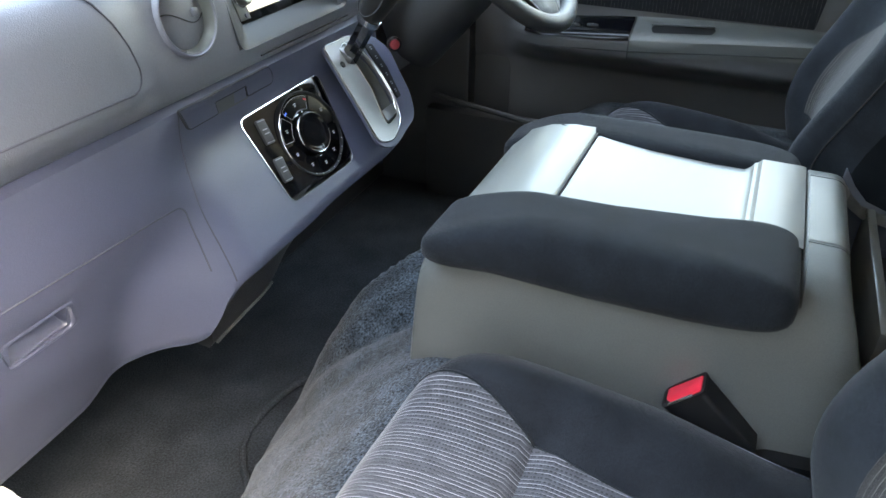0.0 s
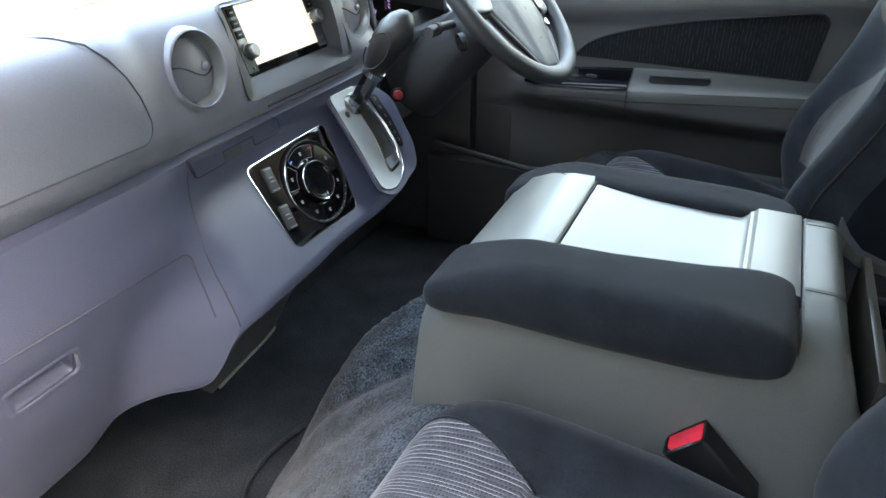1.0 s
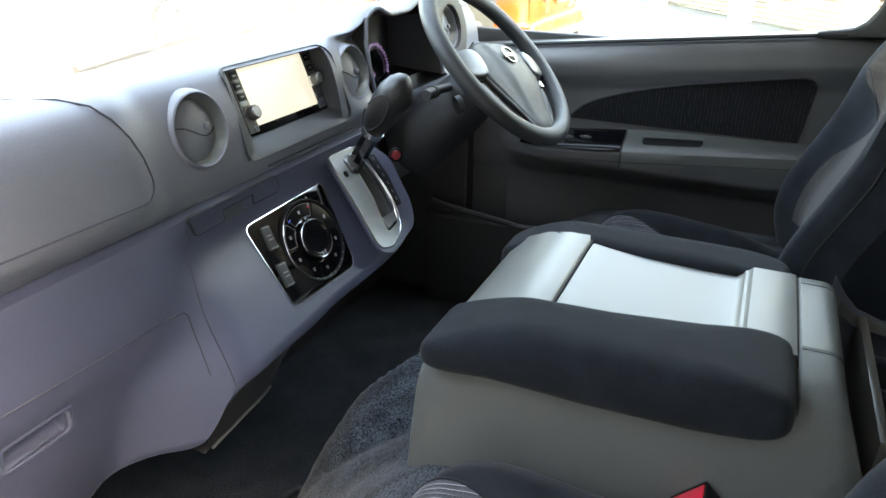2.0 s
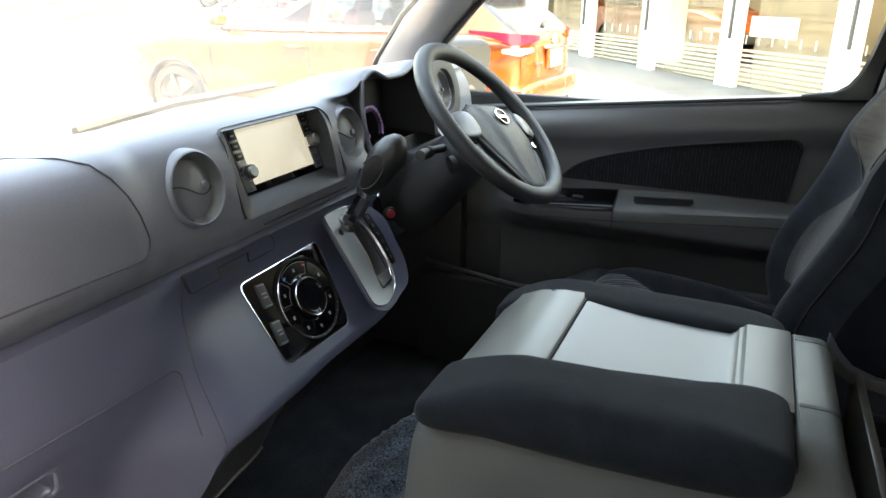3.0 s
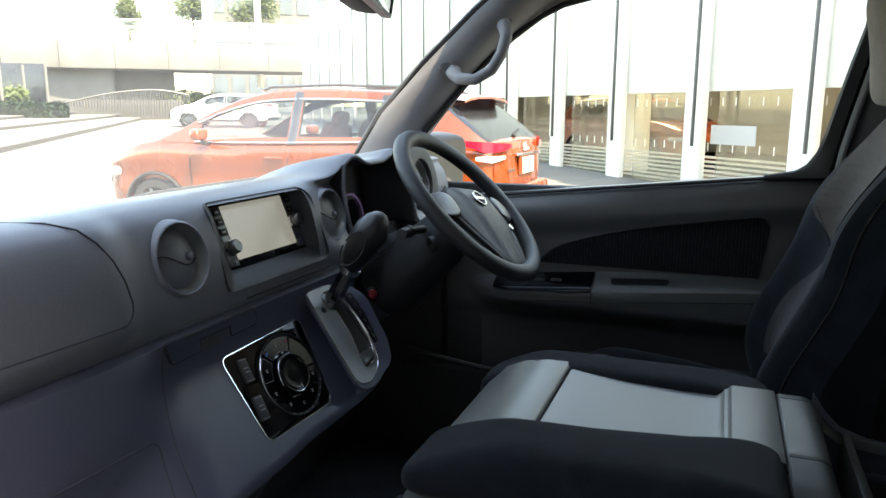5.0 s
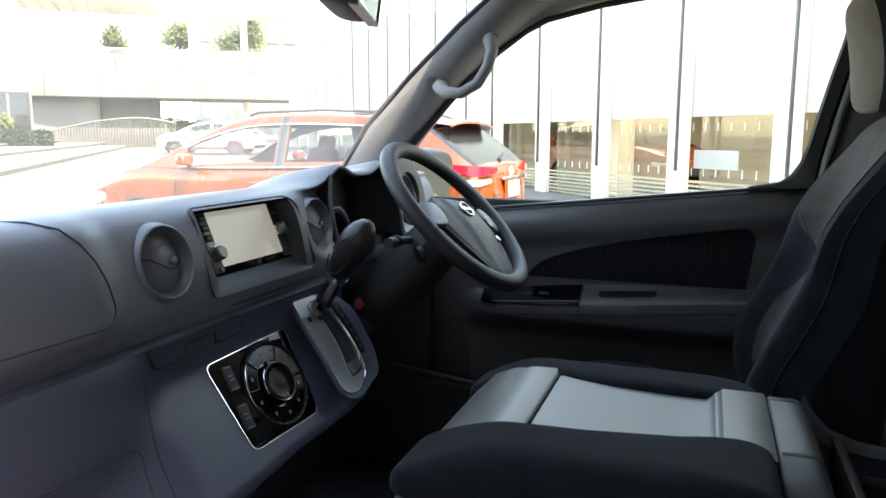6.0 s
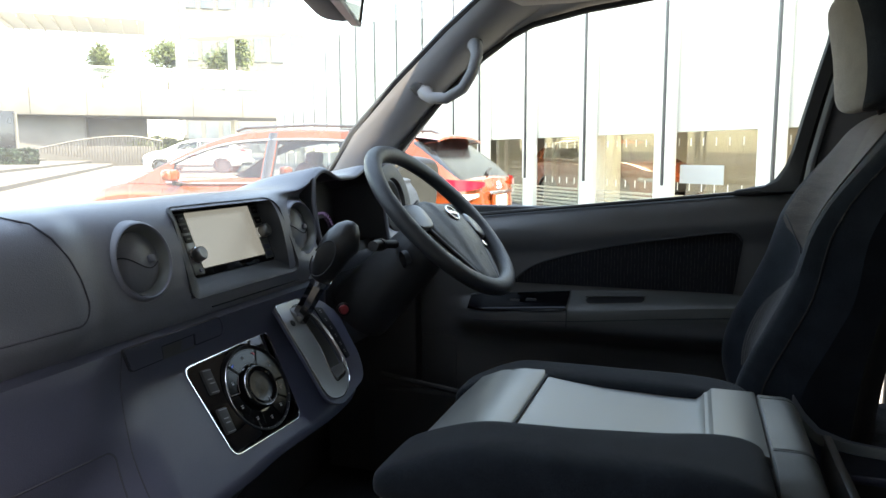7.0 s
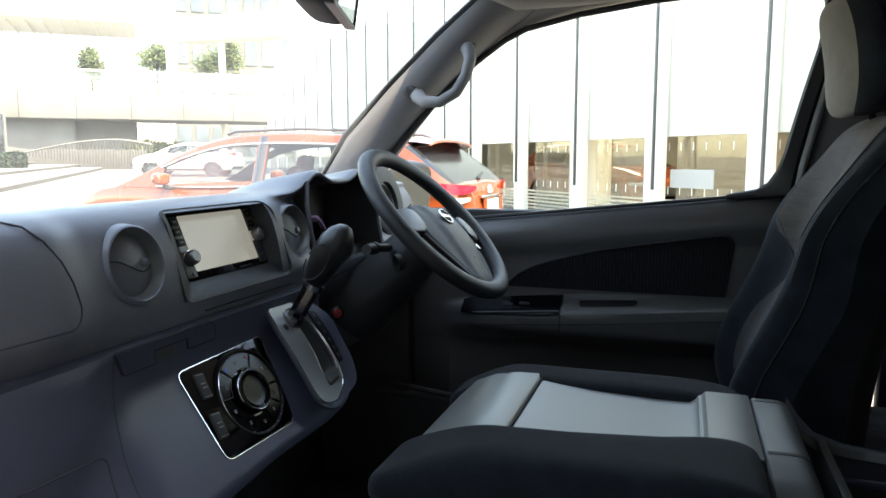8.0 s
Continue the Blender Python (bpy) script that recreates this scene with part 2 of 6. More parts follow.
STEEL = node_mat("rail_steel", (0.075, 0.073, 0.070), 0.5, 0.3, vary=0.15, scale=6)
PALE_WINDOW = node_mat("office_window", (0.07, 0.085, 0.10), 0.15, vary=0.3, scale=0.3)
ROOM = node_mat("showroom_inside", (0.34, 0.315, 0.26), 0.6, vary=0.3, scale=0.5)
LEAF = node_mat("leaf_green", (0.062, 0.084, 0.028), 0.6, vary=0.5, scale=3, spec=0.3)
ASPHALT = node_mat("asphalt", (0.05, 0.05, 0.052), 0.85, vary=0.3, scale=3, grain=0.8, grain_scale=160, dirt=0.3, spec=0.2)
# Step stone darkened: the shade on the risers is in the colour.
SHADED_RISER = node_mat("shaded_step_stone", (0.06, 0.06, 0.06), 0.8, vary=0.15, scale=2, grain=0.4, grain_scale=60, spec=0.2)
HEDGE_LEAF = node_mat("hedge_green", (0.022, 0.040, 0.024), 0.6, vary=0.4, scale=3, spec=0.25)
BARK = node_mat("bark", (0.14, 0.10, 0.07), 0.9, vary=0.3, scale=12, grain=0.8, grain_scale=60)


# ---- building helpers ----
def mesh_of(name, verts, faces, material, smooth=True):
    me = bpy.data.meshes.new(name)
    me.from_pydata([tuple(float(c) for c in v) for v in verts], [], [tuple(int(i) for i in f) for f in faces])
    me.materials.append(material)
    if smooth:
        me.polygons.foreach_set("use_smooth", [True] * len(me.polygons))
        me.set_sharp_from_angle(angle=radians(38))
    me.update()
    return me


def part(name, data, material, parent=None, label="", smooth=True):
    """One mesh object from (verts, faces) or a bmesh, under a thing or a part."""
    if isinstance(data, bmesh.types.BMesh):
        data.verts.index_update()
        verts, faces = [v.co.copy() for v in data.verts], [[v.index for v in f.verts] for f in data.faces]
        data.free()
    else:
        verts, faces = data
    ob = new(name, mesh_of(name, verts, faces, material, smooth))
    ob.parent = parent
    if label:
        tagged(ob, label)
    return ob


def thing(name, label, category, group="", kind=""):
    return tagged(new(name), label, category, group, kind)


def moved(data, m):
    verts, faces = data
    return [m @ Vector(v) for v in verts], faces


def join(*many):
    verts, faces = [], []
    for v, f in many:
        n = len(verts)
        verts.extend(v)
        faces.extend([[i + n for i in q] for q in f])
    return verts, faces


def grid(rows, loop_u=False, loop_v=False, flip=False, skip=None):
    """A sheet through rows of points."""
    nu, nv = len(rows), len(rows[0])
    verts = [Vector(p) for row in rows for p in row]
    faces = []
    for i in range(nu if loop_u else nu - 1):
        for j in range(nv if loop_v else nv - 1):
            if skip and skip(i, j):
                continue
            a, b = i * nv + j, i * nv + (j + 1) % nv
            c, d = ((i + 1) % nu) * nv + (j + 1) % nv, ((i + 1) % nu) * nv + j
            faces.append([a, d, c, b] if flip else [a, b, c, d])
    return verts, faces


def solid_sheet(rows, thick):
    """A sheet with thickness: thick is a vector from its face to its back."""
    t = Vector(thick)
    nu, nv = len(rows), len(rows[0])
    front, ff = grid(rows)
    verts = front + [v + t for v in front]
    n = nu * nv
    faces = ff + [[i + n for i in reversed(f)] for f in ff]
    rim = [i * nv for i in range(nu)] + [(nu - 1) * nv + j for j in range(1, nv)]
    rim += [i * nv + nv - 1 for i in range(nu - 2, -1, -1)] + [j for j in range(nv - 2, 0, -1)]
    for a, b in zip(rim, rim[1:] + rim[:1]):
        faces.append([a, a + n, b + n, b])
    return verts, faces


def rbox(sx, sy, sz, r=0.005, seg=2, m=None):
    """A box with rounded edges, centred."""
    bm = bmesh.new()
    bmesh.ops.create_cube(bm, size=1.0)
    for v in bm.verts:
        v.co = Vector((v.co.x * sx, v.co.y * sy, v.co.z * sz))
    if r > 0:
        bmesh.ops.bevel(bm, geom=list(bm.edges), offset=min(r, 0.49 * min(sx, sy, sz)), segments=seg, affect="EDGES", profile=0.5)
    bm.verts.index_update()
    verts, faces = [v.co.copy() for v in bm.verts], [[v.index for v in f.verts] for f in bm.faces]
    bm.free()
    return moved((verts, faces), m) if m else (verts, faces)


def tube(points, r, n=8, closed=False, caps=True, flat=1.0, up=None):
    """A round or flattened bar along points; r is one radius or one for each point."""
    pts = [Vector(p) for p in points]
    rad = r if isinstance(r, (list, tuple)) else [r] * len(pts)
    k = len(pts)
    rows, side = [], None
    for i, p in enumerate(pts):
        a, b = (pts[i - 1], pts[(i + 1) % k]) if closed else (pts[max(i - 1, 0)], pts[min(i + 1, k - 1)])
        d = (b - a).normalized()
        if side is None:
            ref = Vector(up) if up else (Vector((0, 0, 1)) if abs(d.z) < 0.9 else Vector((1, 0, 0)))
            side = d.cross(ref).normalized()
        side = (side - d * side.dot(d)).normalized()
        over = d.cross(side)
        rows.append([p + (side * math.cos(2 * math.pi * j / n) + over * math.sin(2 * math.pi * j / n) * flat) * rad[i] for j in range(n)])
    verts, faces = grid(rows, loop_u=closed, loop_v=True)
    if caps and not closed:
        faces += [list(range(n)), list(range((k - 1) * n, k * n))[::-1]]
    return verts, faces


def lathe(profile, n=32, m=None, caps=False):
    """Turns (radius, height) pairs round local z."""
    rows = [[(r * math.cos(2 * math.pi * j / n), r * math.sin(2 * math.pi * j / n), h) for j in range(n)] for r, h in profile]
    data = grid(rows, loop_v=True)
    if caps:
        data[1].append(list(range((len(profile) - 1) * n, len(profile) * n)))
        data[1].append(list(range(n))[::-1])
    return moved(data, m) if m else data


def pillow(a, b, c, e1=0.35, e2=0.35, nu=28, nv=40, shape=None, m=None):
    """A cushion: a superellipsoid with half sizes a, b, c; shape bends its points."""
    def pw(v, e):
        return math.copysign(abs(v) ** e, v)
    rows = []
    for i in range(nu + 1):
        phi = -math.pi / 2 + math.pi * i / nu
        row = []
        for j in range(nv):
            th = 2 * math.pi * j / nv
            p = Vector((a * pw(math.cos(phi), e1) * pw(math.cos(th), e2), b * pw(math.cos(phi), e1) * pw(math.sin(th), e2), c * pw(math.sin(phi), e1)))
            row.append(shape(p) if shape else p)
        rows.append(row)
    data = grid(rows, loop_v=True)
    return moved(data, m) if m else data


def prism(outline, depth, m=None, bevel=0.0):
    """A flat plate from a local xy outline, standing depth along local z."""
    bm = bmesh.new()
    vs = [bm.verts.new((x, y, 0)) for x, y in outline]
    f = bm.faces.new(vs)
    out = bmesh.ops.extrude_face_region(bm, geom=[f])
    for v in out["geom"]:
        if isinstance(v, bmesh.types.BMVert):
            v.co.z += depth
    bmesh.ops.recalc_face_normals(bm, faces=list(bm.faces))
    if bevel:
        top = [e for e in bm.edges if all(abs(v.co.z - depth) < 1e-6 for v in e.verts)]
        bmesh.ops.bevel(bm, geom=top, offset=bevel, segments=2, affect="EDGES", profile=0.5)
    bm.verts.index_update()
    data = [v.co.copy() for v in bm.verts], [[v.index for v in f.verts] for f in bm.faces]
    bm.free()
    return moved(data, m) if m else data


def round_poly(corners, r, n=5):
    """A polygon's outline with its corners rounded by r."""
    out, k = [], len(corners)
    for i in range(k):
        p, a, b = Vector(corners[i]), Vector(corners[i - 1]), Vector(corners[(i + 1) % k])
        ra = min(r if not isinstance(r, (list, tuple)) else r[i], 0.45 * (a - p).length, 0.45 * (b - p).length)
        s, e = p + (a - p).normalized() * ra, p + (b - p).normalized() * ra
        for j in range(n + 1):
            t = j / n
            q = s * (1 - t) ** 2 + p * 2 * t * (1 - t) + e * t * t
            out.append(tuple(q))
    return out


def ring_plate(outer, inner, depth, m=None):
    """A frame between two outlines with the same number of points, standing depth along local z."""
    rows = [[(x, y, 0) for x, y in outer], [(x, y, depth) for x, y in outer], [(x, y, depth) for x, y in inner], [(x, y, 0) for x, y in inner]]
    data = grid(rows, loop_u=True, loop_v=True)
    return moved(data, m) if m else data


def holed_plate(outer, inner, depth, m=None):
    """A flat plate with a hole of any shape, standing depth along local z."""
    bm = bmesh.new()
    edges = []
    for loop in (outer, inner):
        vs = [bm.verts.new((x, y, depth)) for x, y in loop]
        edges += [bm.edges.new((a, b)) for a, b in zip(vs, vs[1:] + vs[:1])]
    bmesh.ops.triangle_fill(bm, use_beauty=True, edges=edges, normal=(0, 0, 1))
    bm.verts.index_update()
    verts, faces = [v.co.copy() for v in bm.verts], [[v.index for v in f.verts] for f in bm.faces]
    bm.free()
    for loop in (outer, inner):
        n, k = len(verts), len(loop)
        verts += [Vector((x, y, depth)) for x, y in loop] + [Vector((x, y, 0)) for x, y in loop]
        faces += [[n + i, n + (i + 1) % k, n + k + (i + 1) % k, n + k + i] for i in range(k)]
    return moved((verts, faces), m) if m else (verts, faces)


def frame_of(origin, x_axis, y_axis):
    """A pose whose local x and y lie along the given ways."""
    x = Vector(x_axis).normalized()
    z = x.cross(Vector(y_axis)).normalized()
    y = z.cross(x)
    m = Matrix((x, y, z)).transposed().to_4x4()
    m.translation = Vector(origin)
    return m


def smooth_step(a, b, v):
    t = min(1.0, max(0.0, (v - a) / (b - a)))
    return t * t * (3 - 2 * t)


def curve_at(table, v):
    """Smooth value at v of a table of (v, value) pairs."""
    xs, ys = [t[0] for t in table], [t[1] for t in table]
    if v <= xs[0]:
        return ys[0]
    if v >= xs[-1]:
        return ys[-1]
    i = max(k for k in range(len(xs)) if xs[k] <= v)
    i = min(i, len(xs) - 2)
    t = (v - xs[i]) / (xs[i + 1] - xs[i])
    def slope(k):
        a, b = max(k - 1, 0), min(k + 1, len(xs) - 1)
        return (ys[b] - ys[a]) / (xs[b] - xs[a])
    h = xs[i + 1] - xs[i]
    m0, m1 = slope(i) * h, slope(i + 1) * h
    return ((2 * t**3 - 3 * t**2 + 1) * ys[i] + (t**3 - 2 * t**2 + t) * m0 + (-2 * t**3 + 3 * t**2) * ys[i + 1] + (t**3 - t**2) * m1)


def steps(a, b, n):
    return [a + (b - a) * i / n for i in range(n + 1)]


# ---- the van: shell ----
shell = thing("van_cabin", "dark grey van cabin shell with pale headliner", "van", kind="structure")
# floor pan, engine cover hump and sill
part("floor", rbox(1.62, 4.2, 0.05, 0.01, m=pose(0, -0.85, 0.535)), MAT_FLOOR, shell, "black ribbed floor mat")
part("firewall", rbox(1.5, 0.04, 0.66, 0.01, m=pose(0, 1.20, 0.85)), DARK, shell)
part("rear_wall", rbox(1.6, 0.04, 0.75, 0.01, m=pose(0, -2.9, 0.90)), DARK, shell)
part("underbody", rbox(1.6, 4.0, 0.36, 0.05, m=pose(0, -0.85, 0.325)), DARK, shell)
for wx in (-0.70, 0.70):
    for wy in (0.35, -2.2):
        part("road_wheel", lathe([(0.0, -0.09), (0.30, -0.09), (0.33, -0.06), (0.33, 0.06), (0.30, 0.09), (0.0, 0.09)], 28, pose(wx, wy, 0.30, 0, 90)), DARK, shell)
part("door_sill", rbox(0.10, 1.1, 0.06, 0.02, m=pose(-0.80, 0.40, 0.54)), PILLAR, shell, "pale door sill plate")


def engine_cover():
    """Carpeted hump below the seats that slopes down to the footwell."""
    table = [(-1.05, 0.868), (0.30, 0.876), (0.37, 0.872), (0.42, 0.845), (0.47, 0.79), (0.52, 0.725), (0.58, 0.64), (0.63, 0.592), (0.69, 0.574)]
    rows = []
    for x in steps(-0.76, 0.76, 110):
        row = []
        for y in [-1.05] + steps(0.10, 0.86, 76):
            reach = curve_at([(-0.70, 0.03), (-0.36, 0.04), (-0.22, 0.045), (-0.02, 0.12), (0.185, 0.135), (0.365, 0.08), (0.7, 0.05)], x) * smooth_step(0.40, 0.60, y)
            z = curve_at(table, y - reach if y > 0.2 else y)
            ridge = curve_at([(-0.7, 0.53), (-0.41, 0.558), (-0.30, 0.62), (-0.22, 0.648), (-0.12, 0.632), (-0.05, 0.60), (0.025, 0.552), (0.09, 0.52), (0.3, 0.50), (0.76, 0.48)], x)
            fall = max(0.0, y - ridge + 0.012)
            z -= 3.2 * fall ** 2 / (fall + 0.02)
            z = max(z, 0.548)
            z += 0.006 * noise.noise((x * 14, y * 14, 0.3)) + 0.004 * noise.noise((x * 40, y * 40, 1.7))
            z -= 0.018 * math.exp(-((x + 0.10 + 0.35 * (y - 0.45)) / 0.022) ** 2) * smooth_step(0.34, 0.42, y) * smooth_step(0.68, 0.55, y)
            row.append((x, y, z))
        rows.append(row)
    return grid(rows)


part("mat_edge", tube([(-0.049, 0.697, 0.572), (-0.07, 0.708, 0.572), (-0.109, 0.717, 0.572), (-0.148, 0.72, 0.572), (-0.191, 0.718, 0.572), (-0.231, 0.703, 0.572), (-0.269, 0.673, 0.572), (-0.301, 0.637, 0.572)], 0.006, 8), MAT_FLOOR, shell, "raised edge of the floor mat")
part("engine_cover_carpet", engine_cover(), CARPET, shell, "blue-grey pile carpet over the engine hump")

# roof, windscreen header, pillars
def roof_z(x, y):
    return 1.775 - 0.05 * abs(x / 0.78) ** 4 + 0.02 * (1 - max(y, 0) ** 2)


part("headliner", solid_sheet([[(x, y, roof_z(x, y)) for y in steps(-2.9, 0.66 - 0.34 * abs(x) ** 2, 24)] for x in steps(-0.74, 0.74, 24)], (0, 0, 0.05)), HEADLINE, shell, "pale grey fabric headliner")


def pillar_sheet(side):
    """The front roof pillar: a rounded trim from the dash corner up to the header."""
    inner = [(0.80, 1.0, 1.24), (0.762, 0.945, 1.33), (0.725, 0.86, 1.43), (0.695, 0.735, 1.54), (0.668, 0.60, 1.65), (0.645, 0.50, 1.72), (0.62, 0.42, 1.77)]
    outer = [(0.80, 0.885, 1.22), (0.772, 0.822, 1.31), (0.762, 0.740, 1.41), (0.750, 0.640, 1.52), (0.742, 0.550, 1.60), (0.732, 0.475, 1.655), (0.722, 0.40, 1.70)]
    rows = []
    for a, b in zip(inner, outer):
        a, b = Vector(a), Vector(b)
        mid = (a + b) / 2 + Vector((-0.028, -0.012, 0.0))
        ring = [a + Vector((0.035, 0.03, 0)), a]
        for t in (0.12, 0.25, 0.5, 0.75, 0.88):
            q = a * (1 - t) ** 2 + mid * 2 * t * (1 - t) + b * t * t
            ring.append(q + Vector((-0.012, -0.008, 0)) * math.sin(math.pi * t))
        ring += [b, b + Vector((0.04, 0.0, 0.0))]
        rows.append([(side * p.x, p.y, p.z) for p in ring])
    return grid(rows, loop_v=True)


part("front_pillar", pillar_sheet(1), PILLAR, shell, "grey plastic windscreen pillar trim")
part("screen_edge_band", tube([(0.795, 1.01, 1.25), (0.770, 0.952, 1.335), (0.733, 0.868, 1.435), (0.703, 0.743, 1.545), (0.676, 0.608, 1.655), (0.653, 0.508, 1.725)], 0.008, 6), RUBBER, shell, "black band along the screen edge")
part("front_pillar", pillar_sheet(-1), PILLAR, shell, "grey plastic windscreen pillar trim")
# header over the door and over the screen
rail = [(0.62, 0.49, 1.745), (0.675, 0.43, 1.722), (0.705, 0.31, 1.728), (0.715, 0.10, 1.742), (0.72, -0.10, 1.745), (0.715, -0.24, 1.735), (0.70, -0.5, 1.72), (0.70, -2.85, 1.70)]
edge = [(0.748, 0.475, 1.644), (0.747, 0.425, 1.667), (0.747, 0.37, 1.679), (0.747, 0.306, 1.691), (0.748, 0.146, 1.710), (0.749, -0.009, 1.720), (0.750, -0.135, 1.720), (0.751, -0.22, 1.716), (0.75, -0.6, 1.70)]
part("roof_edge_trim", grid([[(x + a * (1 - 0.65 * smooth_step(0.33, 0.48, y)), y, z + c * (1 - 0.5 * smooth_step(0.33, 0.48, y))) for a, c, g in ((0.03, 0.006, 0), (0.002, 0.011, 0), (-0.016, 0.020, 0.01), (-0.045, 0.043, 0.03), (-0.09, 0.060, 0.05), (-0.16, 0.068, 0.06))] for x, y, z in edge]), HEADLINE, shell, "pale trim above the door window")
part("roof_rail", tube(rail, 0.035, 12, flat=0.8), HEADLINE, shell, "pale trim along the roof edge")
part("roof_rail", tube([(-x, y, z) for x, y, z in rail], 0.035, 12, flat=0.8), HEADLINE, shell, "pale trim along the roof edge")
part("screen_header", tube([(-0.66, 0.48, 1.745), (-0.5, 0.575, 1.775), (-0.3, 0.63, 1.79), (0.0, 0.65, 1.795), (0.3, 0.63, 1.79), (0.5, 0.575, 1.775), (0.66, 0.48, 1.745)], 0.035, 10), HEADLINE, shell)
part("outer_roof", solid_sheet([[(x, y, 1.85 - 0.06 * abs(x / 0.84) ** 4) for y in steps(-2.95, 0.64 - 0.34 * abs(x) ** 2, 10)] for x in steps(-0.84, 0.84, 16)], (0, 0, 0.02)), DARK, shell)
# centre pillars
for side in (1, -1):
    rows = []
    for z, y0, y1, xx in ((0.55, -0.10, -0.30, 0.80), (1.0, -0.12, -0.30, 0.80), (1.30, -0.15, -0.32, 0.795), (1.5, -0.185, -0.34, 0.77), (1.75, -0.215, -0.36, 0.73)):
        rows.append([(side * p, q, z) for p, q in ((xx + 0.06, y0 - 0.01), (xx, y0), (xx - 0.025, y0 - 0.05), (xx - 0.02, y1), (xx + 0.06, y1))])
    part("centre_pillar", grid(rows, loop_v=True), DOOR, shell, "dark pillar trim behind the door")
for side in (1, -1):
    part("side_wall", rbox(0.04, 2.6, 0.75, 0.01, m=pose(side * 0.80, -1.62, 0.90)), DARK, shell)
    part("side_header", rbox(0.04, 2.6, 0.12, 0.01, m=pose(side * 0.78, -1.62, 1.70)), DARK, shell)
    for py in (-1.25, -2.85):
        part("side_post", rbox(0.04, 0.10, 0.40, 0.01, m=pose(side * 0.79, py, 1.46)), DARK, shell)
for side in (1, -1):
    part("rear_side_pane", rbox(0.012, 2.50, 0.44, 0.004, m=pose(side * 0.785, -1.62, 1.46)), PRIVACY, shell, "dark rear side glass")
part("rear_pane", rbox(1.5, 0.012, 0.50, 0.004, m=pose(0, -2.9, 1.50)), PRIVACY, shell, "dark rear glass")
part("front_quarter", rbox(0.05, 0.40, 0.62, 0.01, m=pose(-0.80, 1.02, 0.86)), DARK, shell)
part("front_quarter", rbox(0.06, 0.60, 0.66, 0.01, m=pose(0.83, 0.92, 0.86)), DARK, shell)
part("toe_board", rbox(0.62, 0.05, 0.64, 0.01, m=pose(0.52, 0.99, 0.88)), DARK, shell)
part("cowl", rbox(1.62, 0.30, 0.05, 0.01, m=pose(0, 1.31, 1.170)), DARK, shell)
part("cowl_front", rbox(1.62, 0.05, 0.70, 0.01, m=pose(0, 1.44, 0.84)), DARK, shell)
part("kick_panel", rbox(0.05, 0.46, 0.68, 0.01, m=pose(0.785, 0.945, 0.885)), DARK, shell)
part("sill_trim", tube([(0.735, 0.80, 0.835), (0.72, 0.757, 0.833), (0.72, 0.60, 0.815), (0.72, 0.47, 0.800), (0.72, 0.20, 0.79)], 0.007, 8), DARK, shell, "dark trim along the driver's sill")
part("sill_side", rbox(0.05, 0.80, 0.27, 0.01, m=pose(0.75, 0.42, 0.665)), DARK, shell)
part("door_opening_flange", tube([(-0.755, 0.20, 1.262), (-0.752, 0.31, 1.228), (-0.748, 0.333, 1.220), (-0.70, 0.44, 1.116), (-0.67, 0.52, 1.03), (-0.66, 0.56, 0.95)], 0.010, 10), WHITE_CAR, shell, "white painted edge of the door opening")

screen = thing("window_1", "clear windscreen glass raked back over the dash", "windscreen", kind="structure")
rows = []
for t in steps(0, 1, 8):
    y, z = 1.23 + t * (0.655 - 1.23), 1.205 + t * (1.785 - 1.205)
    w = 0.80 + t * (0.63 - 0.80)
    rows.append([(x * w, y - 0.15 * abs(x) ** 2.4, z) for x in steps(-1, 1, 14)])
pane = part("pane", grid(rows), SCREEN_GLASS, screen)
pane.visible_shadow = False

# ---- dashboard ----
PROFILE = [(0.703, 1.160), (0.694, 1.172), (0.689, 1.195), (0.692, 1.225), (0.699, 1.26), (0.709, 1.290), (0.724, 1.310), (0.745, 1.321),
           (0.78, 1.325), (0.85, 1.316), (0.95, 1.286), (1.05, 1.252), (1.18, 1.205)]


def hood_z(x):
    humps = 0.036 * (math.exp(-((x - 0.297) / 0.052) ** 2) + math.exp(-((x - 0.482) / 0.052) ** 2)) + 0.017 * math.exp(-((x - 0.390) / 0.05) ** 2)
    return 1.321 + humps


def pad_out(x):
    """How far the passenger airbag pad stands out of the dash face."""
    return 0.011 * smooth_step(-0.255, -0.310, x)


def dash_upper_row(x):
    w = smooth_step(0.15, 0.25, x) * smooth_step(0.64, 0.55, x)
    row = []
    for k, (y, z) in enumerate(PROFILE):
        if k >= 7:
            fall = max(0.0, 1 - (k - 7) / 4.0)
            z += (hood_z(x) - 1.321) * fall * w
            y += -0.030 * w if k == 7 else (-0.012 * w if k == 8 else 0)
        if k in (3, 4, 5, 6):
            y += 0.018 * smooth_step(0.12, 0.30, x)
        y -= pad_out(x) * smooth_step(0.5, 2.0, k) * smooth_step(10.0, 6.0, k)
        row.append((x, y, z))
    return row


def upper_y(z):
    """The dash face's y at a height, below its rounded top."""
    return curve_at([(p[1], p[0]) for p in PROFILE[1:8]], z)


LOW_LEFT = [(0.79, 0.768), (0.84, 0.746), (0.90, 0.718), (0.95, 0.698), (1.0, 0.685), (1.06, 0.670), (1.12, 0.675), (1.150, 0.679), (1.162, 0.684)]
LOW_MID = [(0.88, 0.575), (0.92, 0.588), (0.96, 0.606), (0.99, 0.624), (1.05, 0.661), (1.10, 0.691), (1.13, 0.694), (1.150, 0.690), (1.162, 0.687)]
